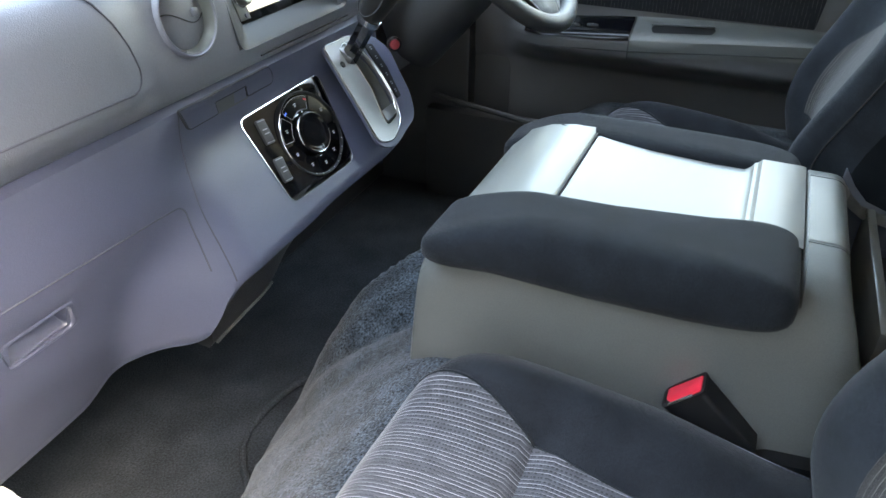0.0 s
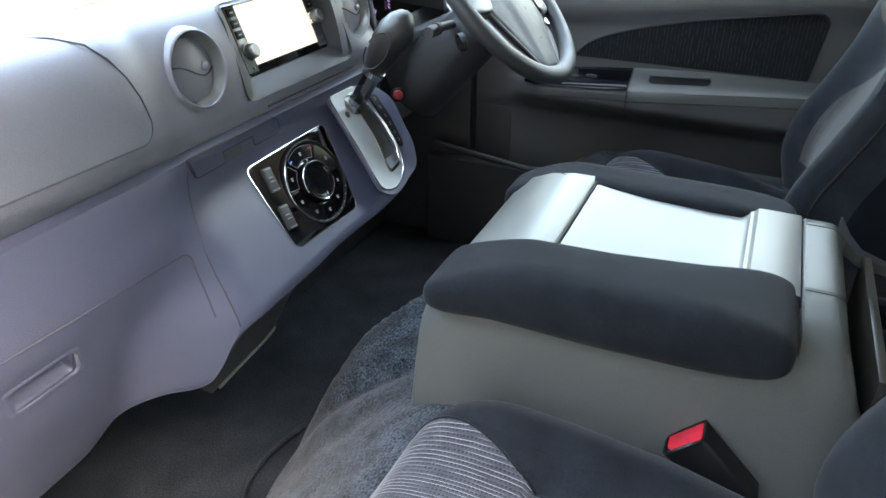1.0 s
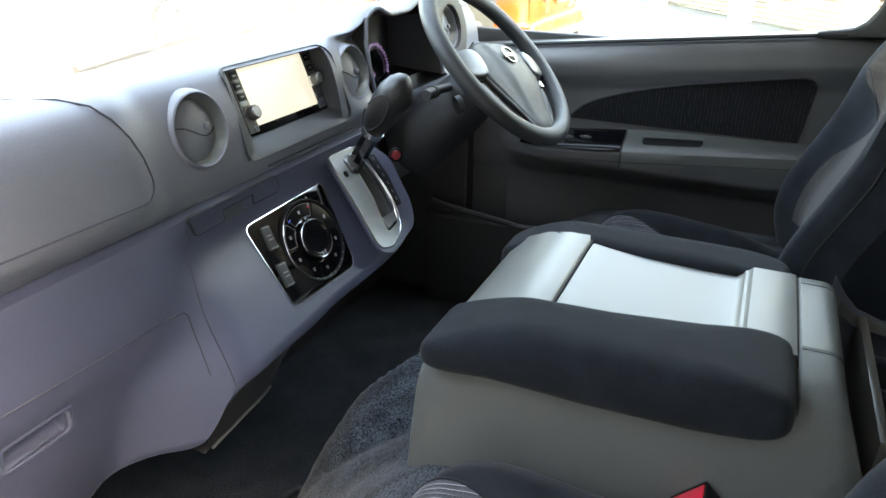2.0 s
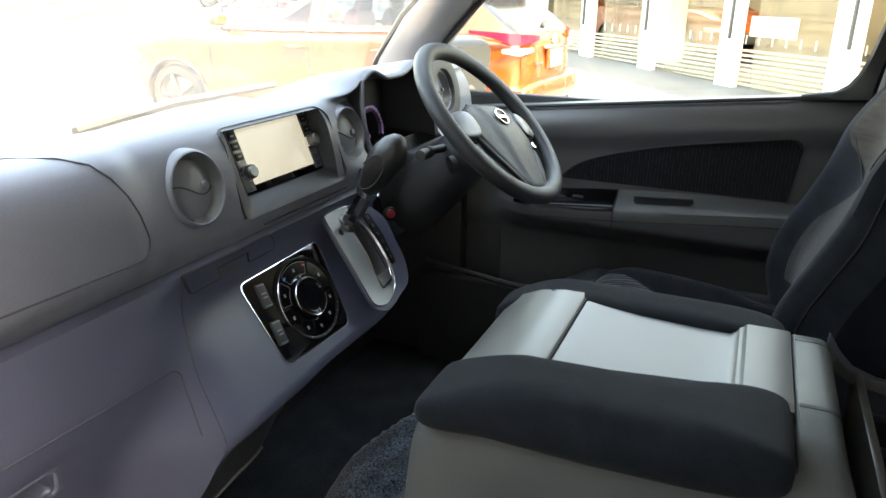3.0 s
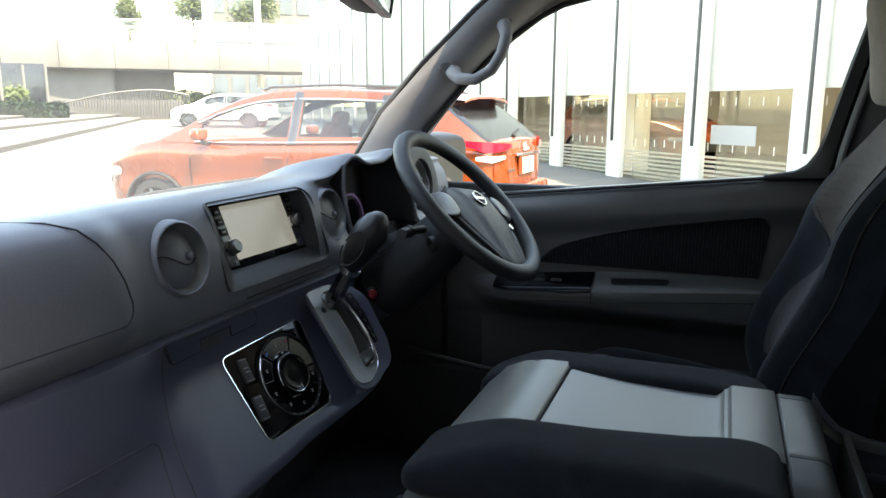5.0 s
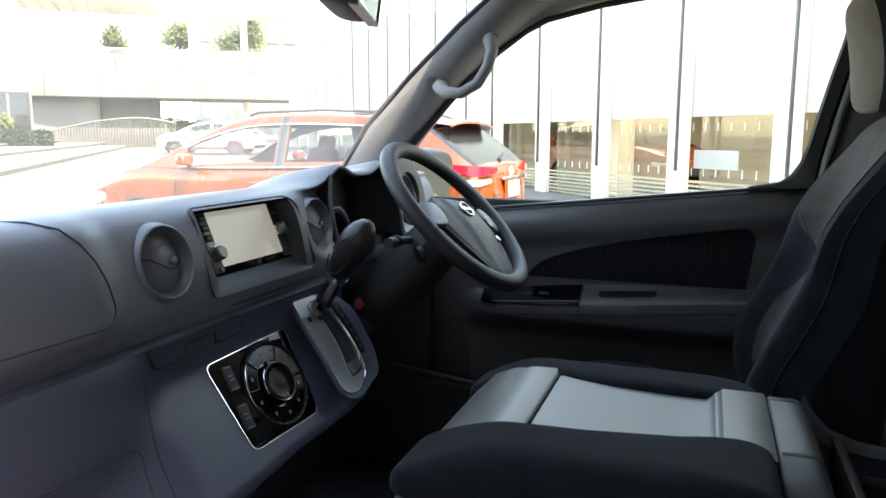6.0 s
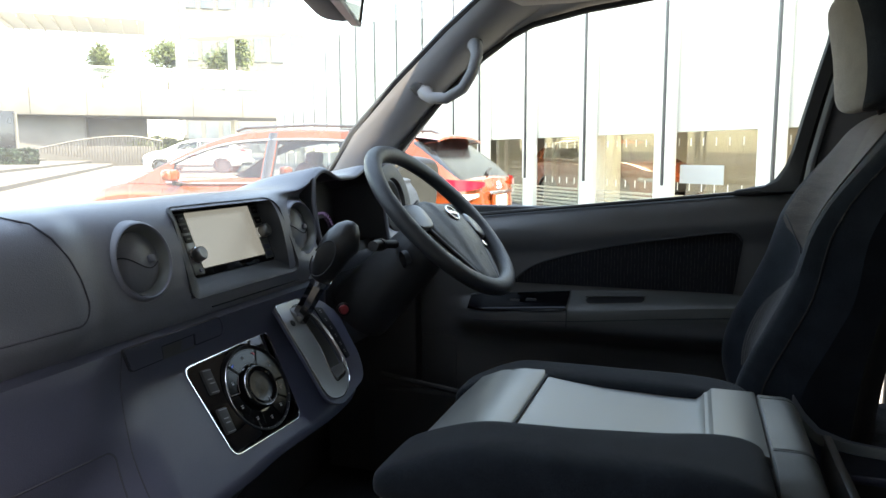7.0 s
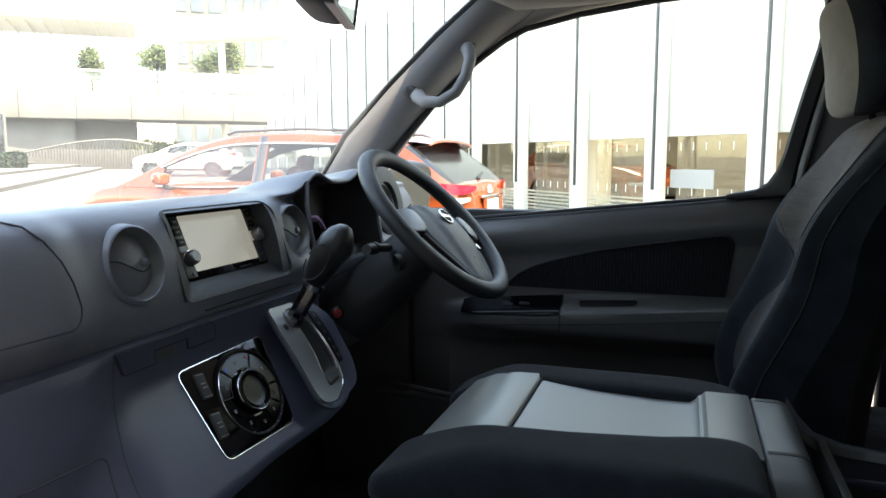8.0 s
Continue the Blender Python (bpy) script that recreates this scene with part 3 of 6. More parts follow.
LOW_EDGE = [(-0.76, 0.793), (-0.43, 0.802), (-0.385, 0.838), (-0.359, 0.855), (-0.338, 0.865), (-0.320, 0.868), (-0.308, 0.877), (-0.300, 0.894), (-0.287, 0.922), (-0.262, 0.946), (-0.219, 0.951), (-0.109, 0.953), (-0.043, 0.957), (0.06, 0.957), (0.14, 0.958), (0.213, 0.969), (0.26, 1.0)]


def lower_y(x, z):
    w = smooth_step(-0.395 + 0.08 * smooth_step(0.95, 1.12, z), -0.235 + 0.04 * smooth_step(0.95, 1.12, z), x)
    y = curve_at(LOW_LEFT, z) * (1 - w) + curve_at(LOW_MID, z) * w
    return y + 0.05 * smooth_step(0.245, 0.300, x) ** 2


dash = thing("dashboard", "dark grey grained plastic van dashboard with round vents", "dashboard")
xs = steps(-0.76, -0.115, 120) + steps(-0.10, 0.115, 10) + steps(0.130, 0.252, 22) + steps(0.265, 0.547, 22) + steps(0.560, 0.80, 40)


VENTS = ((-0.190, 0.692, 1.257, 0.045), (0.201, 0.703, 1.259, 0.044), (0.640, 0.722, 1.282, 0.042))


def fine_row(row, n=7):
    """The same profile with n smooth steps between its points."""
    ks = steps(0, len(row) - 1, n * (len(row) - 1))
    tables = [[(k, p[c]) for k, p in enumerate(row)] for c in range(3)]
    return [tuple(curve_at(t, k) for t in tables) for k in ks]


def upper_skip(i, j):
    p, q = upper_rows[i][j], upper_rows[min(i + 1, len(xs) - 1)][min(j + 1, len(upper_rows[0]) - 1)]
    if any(((p[0] + q[0]) / 2 - v[0]) ** 2 + ((p[2] + q[2]) / 2 - v[2]) ** 2 < (v[3] * 0.96) ** 2 and p[1] < 0.74 for v in VENTS):
        return True
    j //= 7
    a, b = xs[i], xs[min(i + 1, len(xs) - 1)]
    if a >= -0.1151 and b <= 0.1301 and 2 <= j < 6:
        return True
    return a >= 0.2519 and b <= 0.5601 and 2 <= j < 7


upper_rows = [fine_row(dash_upper_row(x)) for x in xs]
upper = part("upper_pad", grid(upper_rows, skip=upper_skip), DASH, dash, "grained grey upper dash pad")
rows = []
for x in steps(-0.76, -0.40, 36) + steps(-0.395, -0.20, 65) + steps(-0.19, 0.285, 48):
    zb = curve_at(LOW_EDGE, x)
    row = [(x, lower_y(x, 1.162) + 0.012, 1.166)]
    row += [(x, lower_y(x, z), z) for z in steps(1.160, zb + 0.012, 26)]
    row += [(x, lower_y(x, zb) + 0.006, zb + 0.003), (x, lower_y(x, zb) + 0.022, zb), (x, 0.80, zb + 0.03), (x, 1.05, zb + 0.06)]
    rows.append(row)
def slot_skip(i, j):
    """The opening behind the gear gate."""
    x, z = (rows[i][j][0] + rows[i + 1][j][0]) / 2, rows[i][j][2]
    return (0.118 < x < 0.166 and 1.024 < z < 1.128) or (-0.533 < x < -0.458 and 1.004 < z < 1.029)


lower = part("lower_panel", grid(rows, flip=True, skip=slot_skip), DASH_LOW, dash, "smooth grey lower dash panel with shade in its colour")
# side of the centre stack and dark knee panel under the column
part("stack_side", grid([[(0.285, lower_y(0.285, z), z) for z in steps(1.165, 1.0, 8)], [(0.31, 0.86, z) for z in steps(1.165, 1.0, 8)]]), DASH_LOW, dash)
part("knee_panel", grid([[(x, y, z) for y, z in ((0.745, 1.20), (0.735, 1.15), (0.75, 1.05), (0.80, 0.95), (0.95, 0.90))] for x in steps(0.24, 0.76, 12)]), DARK, dash, "black knee panel below the steering column")


def seam(points, parent=dash, r=0.0012, name="seam"):
    return part(name, tube(points, r, 5), SOFT_SEAM if parent is dash else SEAM, parent)


# duct panel under the stack's lower edge, with a worn lip
LIP = [(-0.300, 0.849), (-0.280, 0.852), (-0.224, 0.858), (-0.160, 0.866), (-0.120, 0.891), (-0.040, 0.918), (0.02, 0.93)]
duct = part("duct_panel", grid([[(x, lower_y(x, curve_at(LOW_EDGE, x)) + 0.022, curve_at(LOW_EDGE, x) - 0.001), (x, 0.652, curve_at(LIP, x) + 0.012), (x, 0.66, curve_at(LIP, x)), (x, 0.80, curve_at(LIP, x) + 0.01)] for x in steps(-0.297, 0.01, 40)], flip=True), DARK, dash, "dark duct panel under the centre stack")
part("lip", tube([(x, 0.657, curve_at(LIP, x)) for x in steps(-0.285, -0.155, 14)], 0.0022, 6), CONSOLE, duct)


def low_pts(pairs, out=0.0):
    return [(x, lower_y(x, z) - out, z) for x, z in pairs]


def fine(pairs, n=8):
    """More points along a chain of pairs."""
    out = []
    for (a, b), (c, d) in zip(pairs, pairs[1:]):
        out += [(a + (c - a) * k / n, b + (d - b) * k / n) for k in range(n)]
    return out + [pairs[-1]]


def arc(cx, cz, r, a0, a1, n=6):
    return [(cx + r * math.cos(radians(a)), cz + r * math.sin(radians(a))) for a in steps(a0, a1, n)]


# airbag cover outline, glove box outline
bag = fine([(-0.75, 1.209), (-0.31, 1.203)], 16) + arc(-0.31, 1.225, 0.022, -90, 0) + fine([(-0.288, 1.225), (-0.293, 1.250), (-0.303, 1.275)], 4)
line = [(x, upper_y(z) - pad_out(x) - 0.0002, z) for x, z in bag]
line += [(-0.316, 0.700, 1.297), (-0.330, 0.712, 1.313), (-0.350, 0.735, 1.3215), (-0.385, 0.765, 1.3250), (-0.45, 0.790, 1.3245), (-0.58, 0.805, 1.3235), (-0.75, 0.81, 1.323)]
seam(line, name="airbag_cover_seam")
box = fine([(-0.75, 1.073), (-0.295, 1.058)], 16) + arc(-0.295, 1.046, 0.012, 90, 0) + fine([(-0.283, 1.046), (-0.285, 1.01), (-0.290, 0.975)])
seam(low_pts(box), name="glove_box_seam")
edge_line = fine([(-0.245, 1.158), (-0.252, 1.10), (-0.262, 1.05), (-0.266, 1.0), (-0.272, 0.955)])
seam(low_pts(edge_line), name="panel_seam")


def glove_handle():
    """A scooped pull with a rounded rim and a lower lip."""
    rows = []
    for u in steps(-1.12, 1.12, 40):
        row = []
        for v in steps(-1.2, 1.2, 30):
            x = -0.4955 + 0.0415 * u - 0.004 * v
            z = 1.0105 + 0.0175 * v
            r = (abs(u) ** 7 + abs(v) ** 7) ** (1 / 7)
            sink = smooth_step(1.0, 0.76, r)
            deep = sink * (0.006 + 0.018 * smooth_step(-0.9, 0.6, v))
            lip = 0.0016 * math.exp(-((r - 1.0) / 0.10) ** 2)
            row.append((x, lower_y(x, z) - 0.0011 - lip + deep, z))
        rows.append(row)
    return grid(rows)


part("glove_box_handle", glove_handle(), DASH_LOW, dash, "moulded glove box pull with a scooped pocket")

# ashtray drawer under the seam
ash = round_poly([(-0.246, 1.160), (-0.229, 1.130), (-0.171, 1.130), (-0.178, 1.148), (-0.114, 1.149), (-0.108, 1.132), (-0.052, 1.133), (-0.054, 1.146), (-0.066, 1.160)], [0.003, 0.008, 0.003, 0.004, 0.004, 0.003, 0.010, 0.008, 0.006])
tray = part("ashtray", ([Vector((x, lower_y(x, z) - 0.003, z)) for x, z in ash] + [Vector((x, lower_y(x, z) + 0.012, z)) for x, z in ash],
            [list(range(len(ash)))] + [[i, (i + 1) % len(ash), len(ash) + (i + 1) % len(ash), len(ash) + i] for i in range(len(ash))]), DASH_LOW, dash, "closed grey ashtray drawer", smooth=False)
seam([(x, lower_y(x, z) - 0.0012, z) for x, z in ash + ash[:1]], tray, 0.0021)
part("finger_scoop", grid([[(x, lower_y(x, z) - d, z) for z, d in ((1.150, 0.0004), (1.142, 0.0006), (1.128, 0.0012))] for x in steps(-0.178, -0.108, 6)], flip=True), CONSOLE, tray, "dark finger scoop")
part("scoop_lip", grid([[(x, lower_y(x, z) - d, z) for z, d in ((1.149, 0.0014), (1.140, 0.0018), (1.131, 0.0022))] for x in steps(-0.137, -0.112, 4)], flip=True), DASH_LOW, tray)


def vent(cx, cy, cz, r):
    """A round swivel vent: soft rim, deep dark throat, closed disc with a curved split."""
    m = frame_of((cx, cy, cz), (1, 0, 0), (0, math.sin(radians(12)), math.cos(radians(12))))
    v = part("air_vent", lathe([(r * 1.22, -0.024), (r * 1.09, -0.007), (r * 1.055, -0.0028), (r * 1.025, -0.0012), (r * 1.0, -0.0008), (r * 0.98, -0.0016), (r * 0.96, -0.004), (r * 0.93, -0.010)], 48, m), DASH, dash, "round grey dash vent with swivel disc")
    part("inner_ring", lathe([(r * 0.945, -0.003), (r * 0.90, -0.0095), (r * 0.84, -0.0150), (r * 0.82, -0.0165)], 40, m), STRIP_GREY, v, "satin inner ring")
    rows = []
    for rr in (0.0, 0.2, 0.4, 0.6, 0.74, 0.83):
        rows.append([(rr * r * math.cos(a), rr * r * math.sin(a), 0.007 * (1 - (rr / 0.83) ** 2) - 0.0155) for a in steps(0, 2 * math.pi, 36)])
    part("vent_disc", moved(grid(rows), m), DASH, v, "dark swivel disc")
    cut = [(u * r * 0.78, r * (-0.02 - 0.20 * math.sin(2.4 * u + 0.5)), 0.007 * (1 - (u * 0.94) ** 2) - 0.0148) for u in steps(-0.98, 0.98, 20)]
    part("split", moved(tube(cut, 0.0008, 5), m), SEAM, v)
    part("tab", moved(pillow(r * 0.13, r * 0.12, 0.004, 0.6, 0.8, 8, 16), m @ pose(0.40 * r, 0.02 * r, -0.009)), DASH, v)


for v in VENTS:
    vent(*v)
part("vent_surround", lathe([(0.086, -0.020), (0.082, 0.002), (0.074, 0.006), (0.048, 0.004), (0.046, -0.006)], 44, frame_of((0.640, 0.718, 1.282), (1, 0, 0), (0, math.sin(radians(12)), math.cos(radians(12))))), DARK, dash, "black rounded vent surround")

# radio in its bezel
RAD = frame_of((0.03, 0.737, 1.258), (1, 0, 0), (0, 0.37, 0.93))
corner = round_poly([(-0.101, -0.050), (0.101, -0.050), (0.101, 0.050), (-0.101, 0.050)], 0.006)
inner_w = [RAD @ Vector((x, y, 0.004)) for x, y in corner]
outer_w = []
for x, y in round_poly([(-0.148, -0.069), (0.128, -0.069), (0.106, 0.070), (-0.148, 0.070)], 0.020):
    z = 1.2535 + y * 0.87
    outer_w.append(Vector((0.03 + x, upper_y(z) - 0.004 + 0.018 * smooth_step(0.12, 0.30, 0.03 + x), z)))
mid_w = [a * 0.72 + b * 0.28 + Vector((0, -0.004, 0)) for a, b in zip(outer_w, inner_w)]
back_w = [p + Vector((0, 0.012, 0)) for p in outer_w]
radio = part("radio", grid([back_w, outer_w, mid_w, inner_w], loop_v=True, flip=True), BEZEL, dash, "touch-screen radio in a moulded bezel")
part("radio_face", moved(prism(round_poly([(-0.100, -0.049), (0.100, -0.049), (0.100, 0.049), (-0.100, 0.049)], 0.004), 0.003, bevel=0.001), RAD), BLACK_GLOSS, radio, "gloss black radio fascia")
part("screen", moved(prism(round_poly([(-0.0765, -0.0375), (0.0775, -0.0375), (0.0775, 0.0450), (-0.0765, 0.0450)], 0.002), 0.0008), RAD @ pose(0, 0, 0.0031)), SCREEN, radio, "pale washed-out map screen")
for sx in (-0.0885, 0.0885):
    part("key_strip", moved(rbox(0.021, 0.090, 0.002, 0.0008), RAD @ pose(sx, 0, 0.0035)), STRIP_GREY, radio, "grey key strip")
    for k, ky in enumerate((0.037, 0.022, 0.007) if sx < 0 else (0.036, 0.019)):
        part("key", moved(rbox(0.016, 0.011, 0.002, 0.0008), RAD @ pose(sx, ky, 0.0052)), SATIN_BLACK, radio)
        part("mark", moved(rbox(0.007, 0.0022, 0.0006, 0), RAD @ pose(sx, ky, 0.0064)), WHITE_MARK, radio, smooth=False)
for sx, sy in ((-0.086, -0.018), (0.087, -0.001)):
    k = part("knob", moved(lathe([(0.0105, 0), (0.0105, 0.010), (0.0098, 0.014), (0.008, 0.016), (0.0, 0.016)], 24), RAD @ pose(sx, sy, 0.004)), SILVER, radio, "satin silver rotary knob")
    part("knob_ring", moved(lathe([(0.012, 0), (0.012, 0.004), (0.0105, 0.0045)], 24), RAD @ pose(sx, sy, 0.004)), CHROME, k)
part("slot_button", moved(lathe([(0.003, 0), (0.003, 0.003), (0, 0.003)], 12), RAD @ pose(-0.086, -0.040, 0.004)), DASH_LOW, radio)
for k, ky in enumerate((-0.026, -0.038)):
    part("key", moved(rbox(0.016, 0.008, 0.002, 0.0008), RAD @ pose(0.088, ky, 0.0045)), DASH_LOW, radio)
seam([(x, upper_y(1.178) - 0.002, 1.176) for x in steps(-0.07, 0.16, 6)], radio)
part("hazard_button", moved(lathe([(0.013, -0.004), (0.013, 0.004), (0.011, 0.007), (0, 0.007)], 24), frame_of((0.205, 0.706, 1.190), (1, 0, 0), (0, 0.05, 1))), DARK, dash, "round dark hazard button")
part("triangle", moved(tube([(-0.005, -0.004, 0), (0.005, -0.004, 0), (0, 0.005, 0)], 0.0008, 5, closed=True), frame_of((0.205, 0.6985, 1.190), (1, 0, 0), (0, 0.05, 1))), RED, dash)

# instrument cluster in its hooded recess
front = [(0.268, 0.70, 1.196), (0.258, 0.708, 1.25), (0.252, 0.712, 1.30)]
front += [(x, 0.716, hood_z(x) - 0.004) for x in steps(0.262, 0.550, 20)]
front += [(0.560, 0.712, 1.30), (0.560, 0.708, 1.25), (0.560, 0.70, 1.196)]
deep = [(0.405 + (x - 0.405) * 0.86, 0.82, 1.21 + (z - 1.196) * 0.78) for x, y, z in front]
cluster = part("instrument_recess", join(grid([front, deep]), (deep, [list(range(len(deep)))])), DARK, dash, "hooded black instrument recess with lit dials")
part("hood_lip", tube([(x, y - 0.0015, z) for x, y, z in front], 0.0042, 8), DASH, cluster, "rounded edge of the instrument hood")
for gx, gr in ((0.350, 0.046), (0.474, 0.046)):
    g = part("dial", lathe([(gr, 0), (gr, 0.004), (gr * 0.96, 0.004), (gr * 0.94, 0.001), (0, 0.001)], 36, frame_of((gx, 0.814, 1.226), (1, 0, 0), (0, 0.3, 0.95))), BLACK_GLOSS, cluster)
    gm = frame_of((gx, 0.810, 1.226), (1, 0, 0), (0, 0.3, 0.95))
    for k, a in enumerate(steps(-40, 220, 26)):
        part("dial_mark", moved(rbox(0.006 if k % 2 else 0.009, 0.0013, 0.0008, 0), gm @ pose(gr * 0.8 * math.cos(radians(a)), gr * 0.8 * math.sin(radians(a)), 0.001, 0, 0, a)), GAUGE, g, smooth=False)

# heater control panel
AC = frame_of((-0.029, 0.6625, 1.0455), (1, 0, 0), (0, 0.070, 0.116))
plate = [(-0.107, 0.0665), (-0.097, -0.066), (0.069, -0.0695), (0.094, 0.0705)]
heater = part("heater_panel", moved(prism(round_poly(plate, 0.0145), 0.007, bevel=0.001), AC @ pose(0, 0, -0.001)), BLACK_GLOSS, dash, "gloss black heater panel with a chrome rim")
big, small = round_poly([(x * 1.004, y * 1.006) for x, y in plate], 0.015), round_poly([(x * 0.994, y * 0.991) for x, y in plate], 0.0145)
part("chrome_rim", ring_plate(big, small, 0.0073, AC @ pose(0, 0, -0.001)), CHROME, heater, "thin chrome rim")
DIAL = AC @ pose(0.004, 0.001, 0.0092, 4, -4, 0)


def wedge(r0, r1, a0, a1, n=6):
    return [(r0 * math.cos(radians(a)), r0 * math.sin(radians(a))) for a in steps(a0, a1, n)] + [(r1 * math.cos(radians(a)), r1 * math.sin(radians(a))) for a in steps(a1, a0, n)]


part("dial_bezel", moved(lathe([(0.0640, -0.008), (0.0635, 0.0030), (0.0622, 0.0046), (0.0604, 0.0042), (0.0595, 0.0012)], 56), DIAL), SATIN_BLACK, heater)
part("dial_line", moved(tube([(0.0616 * math.cos(a), 0.0616 * math.sin(a), 0.0047) for a in steps(1.45, 3.9, 30)], 0.0005, 5), DIAL), CHROME, heater, "thin chrome arc")
part("dial_knob", moved(lathe([(0.0325, 0), (0.0322, 0.0080), (0.0305, 0.0105), (0.0280, 0.0110), (0.0255, 0.0098), (0.0225, 0.0088), (0.0215, 0.0087), (0.010, 0.0087), (0.0, 0.0087)], 48), DIAL), KEY_BLACK, heater, "black rotary fan dial")
part("knob_line", moved(tube([(0.0292 * math.cos(a), 0.0292 * math.sin(a), 0.0110) for a in steps(4.3, 6.1, 20)], 0.0006, 5), DIAL), CHROME, heater)
part("knob_line", moved(tube([(0.0315 * math.cos(a), 0.0315 * math.sin(a), 0.0095) for a in steps(1.3, 3.4, 20)], 0.0004, 5), DIAL), CHROME, heater)
part("knob_pointer", moved(rbox(0.0012, 0.007, 0.0006, 0), DIAL @ pose(0.004, -0.0235, 0.0098)), WHITE_MARK, heater, smooth=False)
SKY_BLUE = node_mat("blue_mark", (0.05, 0.16, 0.75), 0.4, vary=0.05)
for a0, a1 in ((62, 128), (132, 176), (180, 216), (220, 250), (254, 286), (290, 322), (326, 354), (358, 418)):
    key = part("segment_key", moved(prism(round_poly(wedge(0.0355, 0.0580, a0, a1), 0.0012, 2), 0.0016), DIAL), KEY_BLACK, heater, smooth=False)
    mid = radians((a0 + a1) / 2)
    if a0 < 180:
        part("key_outline", moved(tube([(x, y, 0.0018) for x, y in round_poly(wedge(0.0368, 0.0566, a0 + 2, a1 - 2), 0.003, 3)], 0.00035, 4, closed=True), DIAL), WHITE_MARK, key)
    part("symbol", moved(rbox(0.0050, 0.0012, 0.0004, 0), DIAL @ pose(0.047 * math.cos(mid), 0.047 * math.sin(mid) + 0.0014, 0.0024)), WHITE_MARK, key, smooth=False)
    part("symbol", moved(rbox(0.0034, 0.0026, 0.0004, 0), DIAL @ pose(0.047 * math.cos(mid), 0.047 * math.sin(mid) - 0.0014, 0.0024)), WHITE_MARK, key, smooth=False)
part("cold_mark", moved(rbox(0.006, 0.0022, 0.0004, 0), DIAL @ pose(-0.029, 0.042, 0.0024, 0, 0, 30)), SKY_BLUE, heater, "blue cold mark", smooth=False)
part("hot_mark", moved(rbox(0.006, 0.0022, 0.0004, 0), DIAL @ pose(0.020, 0.047, 0.0024, 0, 0, -30)), RED, heater, "red hot mark", smooth=False)
for a in steps(240, 330, 7):
    part("lamp_dot", moved(lathe([(0.0009, 0), (0.0009, 0.0005), (0.0, 0.0006)], 8), DIAL @ pose(0.0605 * math.cos(radians(a)), 0.0605 * math.sin(radians(a)), 0.0040)), WHITE_MARK, heater)
for sx, sy in ((-0.0750, 0.037), (-0.0830, -0.0190)):
    s = part("rocker_switch", moved(rbox(0.0185, 0.036, 0.006, 0.0025), AC @ pose(sx, sy, 0.0075, 0, 0, -6)), DARK, heater, "dark rocker switch")
    for k in (0.0155, -0.0155):
        part("pale_edge", moved(rbox(0.0150, 0.0012, 0.0006, 0), AC @ pose(sx + k * 0.1, sy + k, 0.0106, 0, 0, -6)), WHITE_MARK, s, smooth=False)
    for k in (0.003, -0.003):
        part("mark", moved(rbox(0.009, 0.0016, 0.0005, 0), AC @ pose(sx, sy + k, 0.0107, 0, 0, -6)), WHITE_MARK, s, smooth=False)

# gear selector gate
GATE = frame_of((0.128, 0.6475, 1.0765), (1, 0, 0), (0, 0.74, 1.0))
gate_o = round_poly([(-0.047, 0.082), (0.068, 0.088), (0.118, 0.032), (0.106, -0.012), (0.100, -0.050), (0.072, -0.090), (-0.030, -0.107), (-0.062, -0.090), (-0.054, -0.02), (-0.050, 0.04)], [0.012, 0.03, 0.035, 0.03, 0.03, 0.04, 0.03, 0.02, 0.016, 0.016])
trim_o = round_poly([(-0.046, 0.081), (0.030, 0.080), (0.0455, 0.031), (0.0495, 0.0), (0.0462, -0.042), (0.029, -0.0765), (-0.018, -0.0985), (-0.060, -0.088), (-0.053, -0.02), (-0.049, 0.04)], [0.010, 0.012, 0.012, 0.012, 0.02, 0.025, 0.03, 0.02, 0.012, 0.012])
slot_o = round_poly([(-0.008, 0.071), (0.025, 0.071), (0.041, 0.03), (0.046, 0.0), (0.042, -0.04), (0.022, -0.068), (-0.016, -0.072), (-0.011, -0.045), (0.001, -0.012), (0.003, 0.035)], 0.010)
gate = part("selector_gate", holed_plate(gate_o, slot_o, 0.0042, GATE @ pose(0, 0, -0.001)), DASH_LOW, dash, "grey gear gate with a satin silver edge")
part("gate_trim", holed_plate(trim_o, slot_o, 0.0066, GATE), GATE_SILVER, gate, "satin silver gate surround", smooth=False)
part("gate_edge", moved(tube([(x, y, 0.0064) for x, y in trim_o], 0.0010, 5, closed=True), GATE), CHROME, gate, "thin bright edge line")
part("slot_edge", moved(tube([(x, y, 0.0064) for x, y in slot_o], 0.0012, 5, closed=True), GATE), CHROME, gate)
part("gate_channel", moved(grid([[(x, y, -0.003) for x, y in slot_o], [(0.014 + (x - 0.014) * 0.9, y * 0.98, -0.022) for x, y in slot_o], [(0.012 + (x - 0.012) * 0.3, y * 0.93, -0.030) for x, y in slot_o]], loop_v=True), GATE), CONSOLE, gate, "curved grey channel wall")
part("gate_slot", moved(prism([(0.006 + (x - 0.012) * 0.62, y * 0.93) for x, y in slot_o], 0.002), GATE @ pose(0, 0, -0.032)), SATIN_BLACK, gate)
part("gate_foot", moved(prism(round_poly([(-0.0145, -0.0695), (0.021, -0.066), (0.033, -0.050), (-0.010, -0.050)], 0.004), 0.003, bevel=0.001), GATE @ pose(0, 0, -0.006, -12)), SILVER, gate, "bright foot of the slot")
